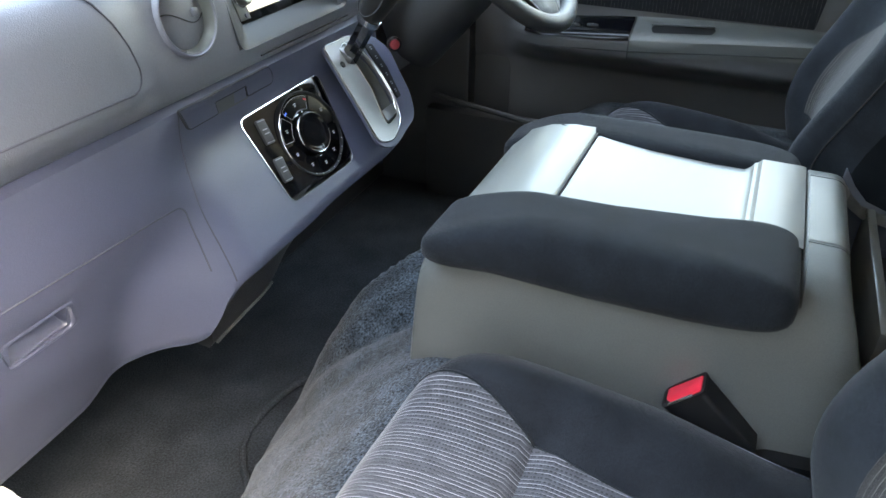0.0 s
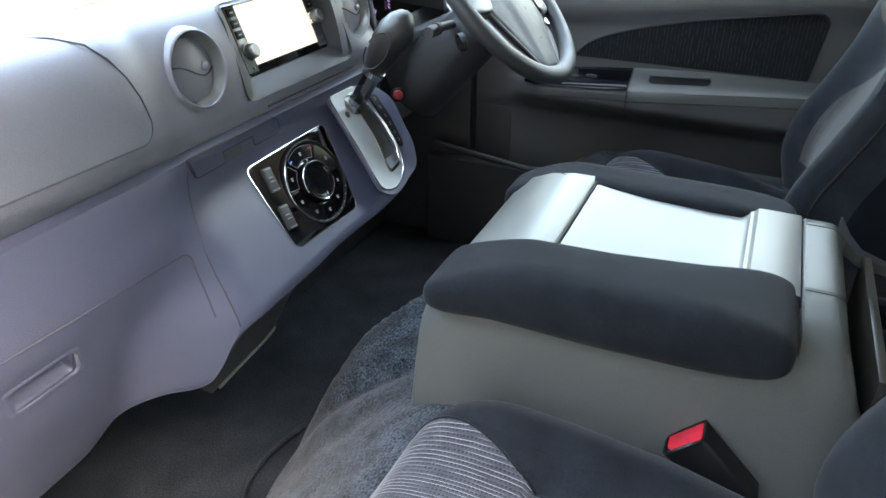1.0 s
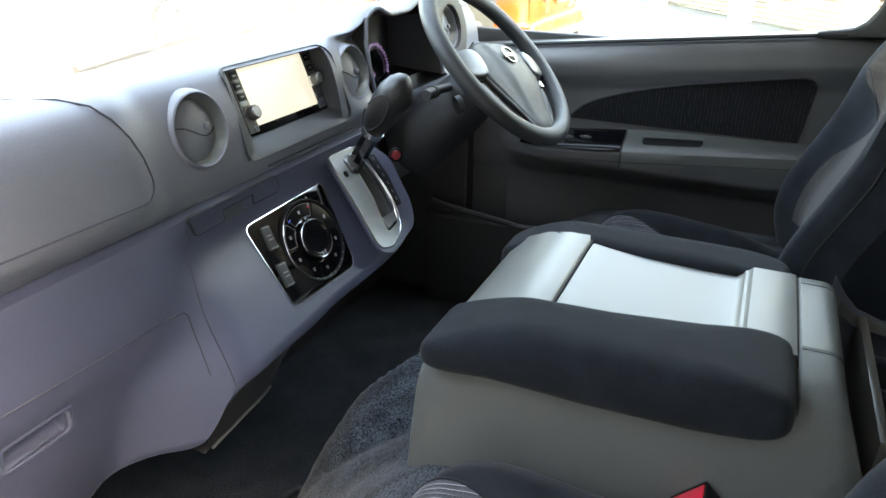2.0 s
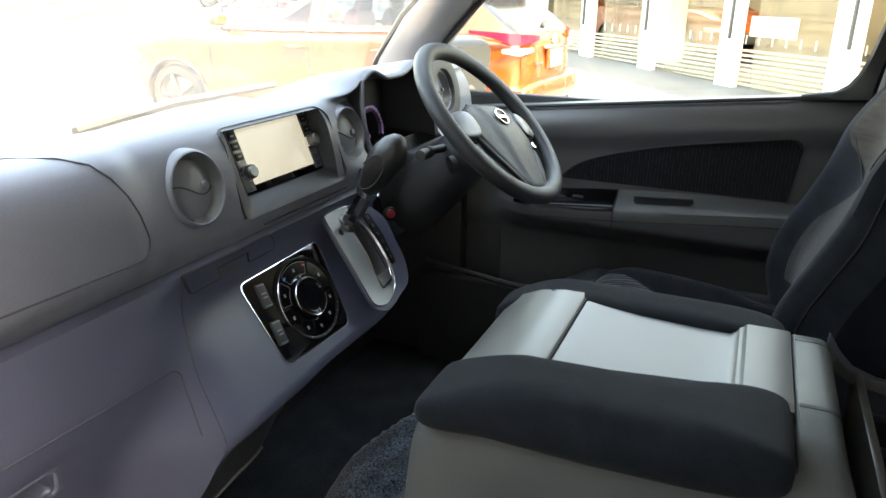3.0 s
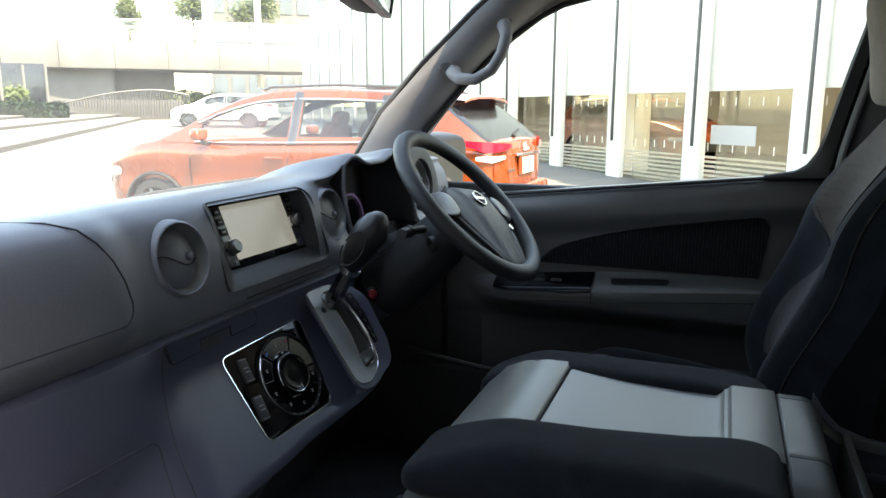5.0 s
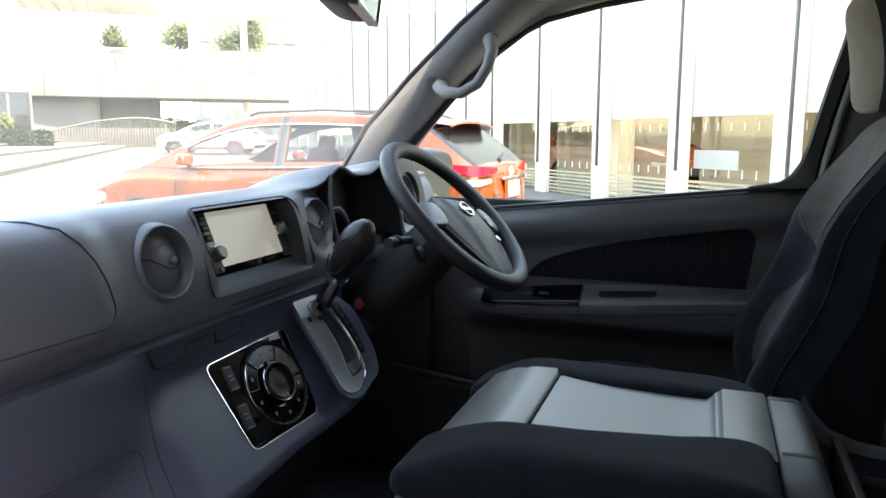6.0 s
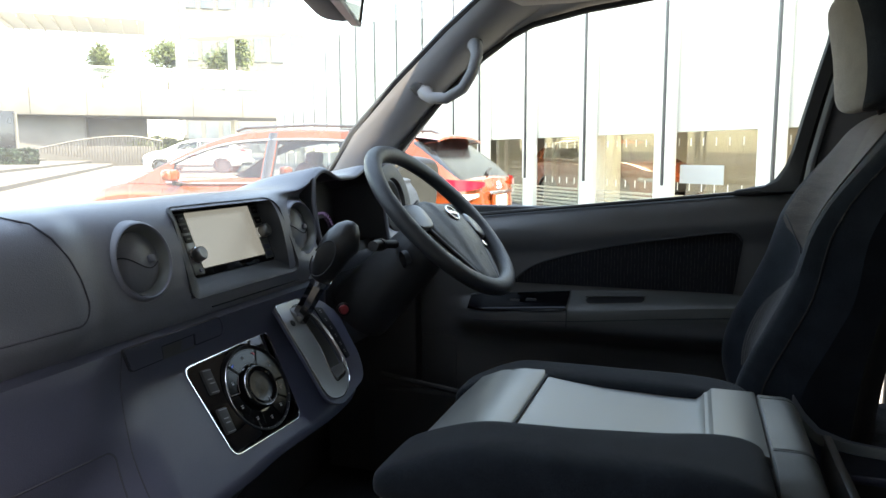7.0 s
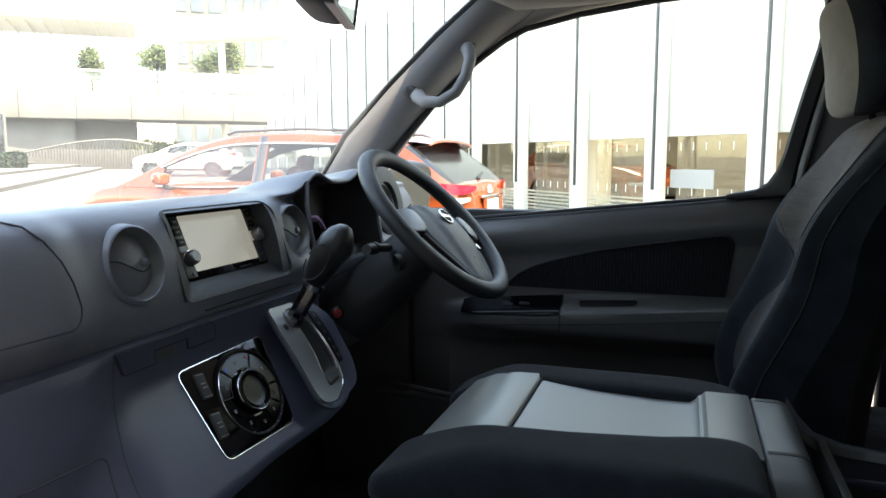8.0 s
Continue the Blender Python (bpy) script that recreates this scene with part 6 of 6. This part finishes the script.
        part("front_seat", pillow(0.10, 0.22, 0.34, 0.5, 0.5, 10, 18, None, pose(1.80, side * 0.38, 1.02, 0, -12)), CAR_SEAT, car, "maroon car seat")
        part("seat_headrest", pillow(0.05, 0.13, 0.09, 0.6, 0.6, 8, 14, None, pose(1.71, side * 0.38, 1.38, 0, -12)), CAR_SEAT, car)
        part("rear_headrest", pillow(0.05, 0.13, 0.09, 0.6, 0.6, 8, 14, None, pose(0.92, side * 0.40, 1.34, 0, -12)), CAR_SEAT, car)
    part("rear_bench", pillow(0.12, 0.62, 0.32, 0.4, 0.3, 10, 18, None, pose(1.02, 0, 0.98, 0, -12)), VELOUR, car, "dark rear bench")
    part("cabin_floor", rbox(2.8, 1.5, 0.05, 0.01, m=pose(2.0, 0, 0.80)), DARK, car)
    part("spoiler", grid([[(x, y * (1 - 0.10 * (x < 0.3)), z - 0.05 * (abs(y) / 0.62) ** 3) for x, z in ((0.80, 1.657), (0.60, 1.655), (0.42, 1.640), (0.315, 1.622), (0.31, 1.600), (0.40, 1.590), (0.52, 1.570))] for y in steps(-0.62, 0.62, 16)]), paint, car, "roof spoiler")
    gate_rows = []
    for z in steps(0.48, 1.175, 16):
        w = 0.70 + 0.012 * smooth_step(0.5, 0.9, z)
        bow = 0.058 + 0.022 * math.exp(-((z - 0.78) / 0.16) ** 2) - 0.030 * smooth_step(1.08, 1.175, z)
        gate_rows.append([(-bow * (1 - abs(q) ** 3.5) + 0.004, q * w, z) for q in steps(-1, 1, 24)])
    part("tailgate", grid(gate_rows, flip=True), paint, car, "painted tailgate")
    part("rear_bumper", pillow(0.12, 0.84, 0.13, 0.4, 0.25, 12, 30, None, pose(0.02, 0, 0.60)), paint, car)
    part("bumper_skirt", pillow(0.09, 0.80, 0.08, 0.4, 0.25, 12, 24, None, pose(0.05, 0, 0.42)), RUBBER, car, "black bumper skirt")
    for side in (1, -1):
        part("rear_reflector", rbox(0.02, 0.16, 0.03, 0.008, m=pose(-0.06, side * 0.66, 0.52)), TAIL, car)
    part("plate_recess", rbox(0.02, 0.50, 0.20, 0.01, m=pose(-0.076, 0, 0.93)), paint, car)
    plate_ = part("number_plate", rbox(0.012, 0.34, 0.165, 0.006, m=pose(-0.092, 0, 0.925)), PANEL, car, "white number plate")
    part("plate_bar", rbox(0.004, 0.24, 0.06, 0, m=pose(-0.099, 0, 0.91)), WHITE_MARK, plate_, smooth=False)
    part("plate_trim", rbox(0.03, 0.66, 0.028, 0.01, m=pose(-0.082, 0, 1.042)), CHROME, car, "chrome strip over the plate")
    part("badge", tube([(-0.064, 0.055 * math.cos(a), 1.108 + 0.042 * math.sin(a)) for a in steps(0, 2 * math.pi, 20)[:-1]], 0.008, 6, closed=True), CHROME, car, "plain chrome ring badge")
    part("badge_bar", rbox(0.010, 0.15, 0.022, 0.003, m=pose(-0.066, 0, 1.108)), CHROME, car)
    part("rear_wiper", tube([(0.05, 0.0, 1.215), (0.10, -0.18, 1.25), (0.13, -0.36, 1.275)], 0.014, 6), RUBBER, car)
    part("letter_bar", rbox(0.004, 0.20, 0.022, 0, m=pose(-0.066, 0.42, 0.90)), CHROME, car, smooth=False)
    part("grille", pillow(0.05, 0.55, 0.12, 0.5, 0.4, 10, 20, None, pose(4.60, 0, 0.60)), RUBBER, car)
    return car


suv = build_car("suv", "orange compact sport utility car parked outside", ORANGE, "parked cars")
suv.matrix_world = pose(6.16, 1.99, 0.03, 0, 0, 88) @ Matrix.Diagonal((1.06, 1.03, 0.945, 1))
far_car = build_car("suv", "white car parked far across the plaza", WHITE_CAR, "parked cars")
far_car.matrix_world = pose(27.7, 19.4, 0.62, 0, 0, 110) @ Matrix.Diagonal((1.0, 1.0, 0.86, 1))
shown_car = copy_thing(suv, pose(18.8, 3.6, 0.12, 0, 0, -137))
tagged(shown_car, "orange car standing inside the glazed hall")

# ---- glazed hall beyond the car: white blinds, pale posts, dark fins ----
hall = thing("hall_building", "white glazed hall with pale posts and dark fins", "building")
U = Vector((0.73, 0.684, 0.0)).normalized()
N = Vector((-0.684, 0.73, 0.0)).normalized()
B0 = Vector((13.70, 2.16, 0.0)) - U * (2.18 * 0.22)
S = 2.18


def on_wall(k, out=0.0, z=0.0):
    p = B0 + U * (S * k) + N * out
    return Vector((p.x, p.y, z))




def wall_box(k, w, z0, z1, out, thick, r=0.01):
    """A box on the facade: centre k along it, w wide, between heights, out in front of the glass."""
    return moved(rbox(w, z1 - z0, thick, r), frame_of(on_wall(k, out, (z0 + z1) / 2), U, (0, 0, 1)))


for k in range(-4, 14):
    slim = k > 2
    part("fin", wall_box(k if slim else k - 0.045, 0.06 if slim else 0.032, 0.87, 6.2, 0.06 if slim else 0.42, 0.03 if slim else 0.05, 0.004), FIN, hall, "dark vertical fin")
    if not slim:
        part("post", wall_box(k + 0.10, 0.42, -0.1, 6.2, 0.10, 0.12), PANEL, hall, "pale post")
        part("fin_arm", wall_box(k + 0.005, 0.10, 0.87, 6.2, 0.36, 0.06, 0.004), PANEL, hall)
    part("blind", wall_box(k + 0.5, S * 0.995, 1.73, 6.2, 0.0, 0.08), PANEL, hall, "white blind panel")
    gl = part("glass", wall_box(k + 0.56, S * 0.72, 0.0, 1.73, -0.02, 0.012, 0), HALL_GLASS, hall)
part("inner_wall", wall_box(4.5, S * 20, -0.2, 6.2, -7.0, 0.2), ROOM, hall, "dim showroom interior")
part("inner_ceiling", moved(rbox(S * 20, 7.0, 0.1, 0), frame_of(on_wall(4.5, -3.6, 2.6), U, N)), ROOM, hall)
LAMP_ON = glow_mat("ceiling_light", (1.0, 0.95, 0.85), 4.0)
for k in (-3.0, -1.7, -0.4, 1.0, 2.4, 4.0):
    part("ceiling_light", moved(rbox(1.5, 0.5, 0.05, 0), frame_of(on_wall(k, -2.5, 2.5), U, N)), LAMP_ON, hall, "lit ceiling panel")
for z in (1.50, 0.78):
    for k in [q * 0.125 for q in range(-30, 8)]:
        part("glass_mark", wall_box(k, 0.018, z, z + 0.13, 0.0, 0.004, 0), PANEL, hall)
part("round_column", lathe([(0.45, 0.0), (0.45, 2.6)], 32, Matrix.Translation(on_wall(0.62, -1.0, -0.03))), PANEL, hall, "round white column")
for j in range(9):
    part("louvre", wall_box(-0.5, S * 7, 0.05 + 0.075 * j, 0.085 + 0.075 * j, -0.16, 0.03, 0), PANEL, hall)
part("notice", wall_box(-1.25, 0.95, 0.90, 1.20, 0.02, 0.01, 0), BLIND, hall, "white notice on the glass")

# ---- ribbed far wing, footbridge, ramp, steps, planting ----
bridge = thing("footbridge", "pale concrete footbridge with a glass balustrade", "footbridge")
BR = frame_of((37.4, 35.1, 0), (0.655, -0.755, 0), (0, 0, 1))
part("deck", moved(rbox(40, 1.75, 5.0, 0.05), BR @ pose(-8.5, 4.80, -2.5)), CONCRETE, bridge, "pale concrete deck edge")
for k in range(-9, 4):
    part("deck_joint", moved(rbox(0.035, 1.7, 0.02, 0), BR @ pose(k * 3.2 + 1.0, 4.80, 0.012)), SEAM, bridge)
    part("balustrade_post", moved(rbox(0.09, 1.5, 0.09, 0.01), BR @ pose(k * 3.2, 6.4, -0.2)), PANEL, bridge)
for k in range(-10, 4):
    part("balustrade_glass", moved(rbox(3.0, 1.1, 0.02, 0), BR @ pose(k * 3.2 + 1.6, 6.4, -0.2)), CAR_GLASS, bridge)
for h in (6.55, 7.0):
    part("handrail", moved(rbox(40, 0.09, 0.09, 0.02), BR @ pose(-8.5, h, -0.15)), PANEL, bridge)
part("canopy_post", moved(rbox(0.3, 9.0, 0.3, 0.02), BR @ pose(-15.0, 9.0, -3)), PANEL, bridge)
part("canopy_post", moved(rbox(0.3, 9.0, 0.3, 0.02), BR @ pose(4.0, 9.0, -4)), PANEL, bridge)


for k in range(0, 9):
    part("canopy_rib", moved(rbox(0.06, 0.16, 6.0, 0), BR @ pose(-7.0 + 1.0 * k, 10.10, -4.5)), PANEL, bridge)
part("canopy_roof", moved(rbox(9.0, 0.14, 7.0, 0), BR @ pose(-3.0, 10.30, -4.5)), PANEL, bridge, "white ribbed canopy roof")


def wall_between(a, b, z0, z1, thick):
    """An upright slab from a to b in plan."""
    a, b = Vector((*a, 0)), Vector((*b, 0))
    m = frame_of((a + b) / 2 + Vector((0, 0, (z0 + z1) / 2)), b - a, (0, 0, 1))
    return moved(rbox((b - a).length, z1 - z0, thick, 0.02), m)


part("support_wall", wall_between((34.2, 40.8), (37.0, 38.2), 0.5, 3.95, 0.5), CONCRETE, bridge, "pale concrete support wall")
part("support_wall", wall_between((38.4, 39.4), (41.1, 36.6), 0.5, 3.95, 0.4), CONCRETE, bridge, "shaded concrete support wall")
part("support_wall", wall_between((37.0, 38.2), (38.4, 39.4), 0.5, 3.95, 0.3), CONCRETE, bridge, "shaded concrete support wall")
lobby = thing("lobby_front", "dark glazed lobby under the footbridge", "building")
part("wall", wall_between((27.0, 41.6), (31.7, 38.0), 0.4, 4.0, 0.3), PRIVACY, lobby)
for t in steps(0, 1, 5):
    part("mullion", moved(rbox(0.12, 0.12, 3.4, 0), Matrix.Translation(Vector((27.0, 41.4, 2.2)).lerp(Vector((31.6, 37.8, 2.2)), t))), CONCRETE, lobby)

fence = thing("ramp_railing", "steel railing along a ramp", "railing")
FENCE_TOP = [(0.0, 1.72), (0.35, 2.22), (0.62, 2.42), (0.8, 2.40), (1.0, 2.18)]
FENCE_LOW = [(0.0, 1.55), (0.35, 1.25), (0.8, 0.92), (1.0, 0.95)]
for t in steps(0, 1, 44):
    a, b = curve_at(FENCE_LOW, t), curve_at(FENCE_TOP, t)
    part("baluster", rbox(0.05, 0.05, b - a, 0, m=pose(28.4 + 4.35 * t, 32.9 - 4.5 * t, (a + b) / 2)), STEEL, fence, smooth=False)
part("handrail", tube([(28.4 + 4.35 * t, 32.9 - 4.5 * t, curve_at(FENCE_TOP, t)) for t in steps(0, 1, 20)], 0.05, 6), STEEL, fence)
# The wall behind the railing takes the dark rail colour for its shade.
part("ramp_wall", wall_between((28.8, 34.2), (33.6, 29.6), 0.4, 1.9, 0.4), STEEL, fence, "ramp side wall with shade put into its dark colour")

flight = thing("plaza_steps", "broad pale stone steps", "steps", kind="structure")
for k, (a, b, z) in enumerate((((12.1, 17.2), (31.0, 30.3), 0.25), ((17.3, 23.9), (31.9, 32.3), 0.45), ((20.9, 28.7), (32.2, 34.8), 0.66))):
    a, b = Vector((*a, 0)), Vector((*b, 0))
    way = (b - a).normalized()
    a = a - way * 14
    off = Vector((-way.y, way.x, 0))
    za, zb = ground_z(a.x, a.y), ground_z(b.x, b.y)
    p = [a, b, b + off * 20, a + off * 20]
    zs = [za + 0.17 * (k + 1), zb + 0.15 * (k + 1), zb + 0.2 + 0.15 * (k + 1), za + 0.2 + 0.17 * (k + 1)]
    verts = [Vector((q.x, q.y, z)) for q, z in zip(p, zs)] + [Vector((q.x, q.y, z - 0.6)) for q, z in zip(p, zs)]
    part("step", (verts, [[0, 1, 2, 3], [0, 4, 5, 1], [1, 5, 6, 2], [2, 6, 7, 3], [3, 7, 4, 0]]), CONCRETE, flight, smooth=False)
    # Dark sheet over the step front paints its shade.
    part("riser", ([verts[i] - off * 0.006 - Vector((0, 0, d)) for d in (0.03, 0.20) for i in (0, 1)], [[0, 2, 3, 1]]), SHADED_RISER, flight, "stone riser with shade painted in", smooth=False)


def leaves(name, parent, centre, size, count, leaf=0.12, seed=1):
    """A crown of many small leaf cards in clumps."""
    rnd = random.Random(seed)
    clumps = []
    for _ in range(16):
        v = Vector((rnd.gauss(0, 1), rnd.gauss(0, 1), rnd.gauss(0, 0.8))).normalized() * rnd.uniform(0.25, 0.95)
        clumps.append((Vector(centre) + Vector((v.x * size[0], v.y * size[1], v.z * size[2])), rnd.uniform(0.3, 0.5)))
    verts, faces = [], []
    for _ in range(count):
        c, r = rnd.choice(clumps)
        p = c + Vector((rnd.gauss(0, 1) * size[0], rnd.gauss(0, 1) * size[1], rnd.gauss(0, 1) * size[2])) * r * 0.55
        a = Vector((rnd.gauss(0, 1), rnd.gauss(0, 1), rnd.gauss(0, 1))).normalized()
        b = a.orthogonal().normalized() * leaf * rnd.uniform(0.3, 0.5)
        a = a * leaf * rnd.uniform(0.7, 1.2)
        n = len(verts)
        verts += [p - a, p + b, p + a, p - b]
        faces.append([n, n + 1, n + 2, n + 3])
    return part(name, (verts, faces), LEAF, parent, smooth=False)


def tree(x, y, base, h, w, seed):
    t = thing("tree", "leafy green street tree in full sun", "tree", "trees beyond the bridge")
    rnd = random.Random(seed)
    trunk = [(x, y, base), (x + 0.05, y, base + h * 0.3), (x - 0.06, y + 0.05, base + h * 0.6), (x, y, base + h * 0.85)]
    part("trunk", tube(trunk, [0.16, 0.13, 0.09, 0.04], 10), BARK, t)
    for k in range(6):
        a = k * 1.05 + rnd.random()
        z = base + h * (0.4 + 0.07 * k)
        part("limb", tube([(x, y, z), (x + 0.5 * w * math.cos(a) * 0.5, y + 0.5 * w * math.sin(a) * 0.5, z + 0.10 * h), (x + 0.8 * w * math.cos(a) * 0.5, y + 0.8 * w * math.sin(a) * 0.5, z + 0.22 * h)], [0.06, 0.04, 0.015], 6), BARK, t)
    leaves("crown", t, (x, y, base + h * 0.72), (w * 0.5, w * 0.5, h * 0.30), 5000, 0.16, seed)


tree(56.5, 40.2, 5.5, 7.0, 4.4, 3)
tree(53.2, 44.6, 5.0, 7.0, 3.6, 5)
tree(49.6, 48.5, 5.0, 6.5, 2.6, 7)
shrub = thing("shrub", "sunlit green shrub under the bridge", "shrub")
leaves("foliage", shrub, (41.3, 35.4, 2.0), (2.4, 2.0, 0.8), 5000, 0.16, 13)
hedge = thing("hedge", "clipped dark green hedge", "hedge")


def hedge_block():
    rnd = random.Random(4)
    verts, faces = [], []
    m = frame_of((22.9, 32.5, 1.02), (0.77, -0.64, 0), (0, 0, 1))
    for _ in range(16000):
        p = Vector((rnd.uniform(-3.8, 3.8), rnd.uniform(-0.6, 0.58), rnd.uniform(-1.2, 1.2)))
        ax = rnd.randrange(3)
        p[ax] = math.copysign((3.8, 0.58, 1.2)[ax], p[ax]) + rnd.gauss(0, 0.05)
        a = Vector((rnd.gauss(0, 1), rnd.gauss(0, 1), rnd.gauss(0, 1))).normalized()
        b = a.orthogonal().normalized() * 0.05
        n = len(verts)
        verts += [m @ (p - a * 0.12), m @ (p + b), m @ (p + a * 0.12), m @ (p - b)]
        faces.append([n, n + 1, n + 2, n + 3])
    return verts, faces


part("foliage", hedge_block(), HEDGE_LEAF, hedge, smooth=False)
part("core", rbox(7.5, 2.32, 1.12, 0.05, m=frame_of((22.9, 32.5, 1.02), (0.77, -0.64, 0), (0.64, 0.77, 0))), HEDGE_LEAF, hedge)
bush = thing("shrub", "round yellow-green shrub behind the hedge", "shrub")
leaves("foliage", bush, (26.4, 33.9, 1.95), (0.55, 0.55, 0.48), 2500, 0.12, 21)

link = thing("covered_walkway", "white covered walkway high between the buildings", "walkway")
part("fascia", rbox(2.0, 8.69, 1.49, 0.03, m=pose(45.0, 31.05, 10.68)), PANEL, link, "white fascia")
part("soffit", rbox(1.8, 8.39, 0.1, 0.01, m=pose(45.0, 31.05, 9.87)), PANEL, link)
for k in range(3):
    part("post", rbox(0.35, 0.35, 7.0, 0.02, m=pose(45.2, 27.71 + 4.6 * k, 6.43)), PANEL, link)

# Unseen wall added to hold back light entering the open passenger side.
light_wall = thing("light_block_wall", "unseen plain wall added to limit light from the open side", "wall", kind="structure")
part("wall", rbox(0.3, 26, 4.3, 0.03, m=pose(-3.2, -1.0, 2.1)), CONCRETE, light_wall)
# Dark sheet added out of view so less ground light reaches the lower dash.
part("bounce_cut_sheet", rbox(4.0, 10.0, 0.03, 0.01, m=pose(-1.05, -2.0, GROUND)), ASPHALT, None)
tagged(bpy.data.objects["bounce_cut_sheet"], "unseen dark asphalt sheet added to cut ground bounce", "asphalt", kind="structure")

tower = thing("office_block", "distant pale glass office block", "building")
TW = frame_of((77.5, 55.0, 22), (0.58, -0.81, 0), (0, 0, 1))
part("wall", moved(rbox(15, 44, 8, 0.1), TW @ pose(1.5, 0, -4.2)), CONCRETE, tower)
for r in range(6):
    for c in range(7):
        part("window", moved(rbox(1.5, 4.9, 0.2, 0), TW @ pose(-4.6 + 2.05 * c, -19 + 6.2 * r, -0.18)), PALE_WINDOW, tower, smooth=False)
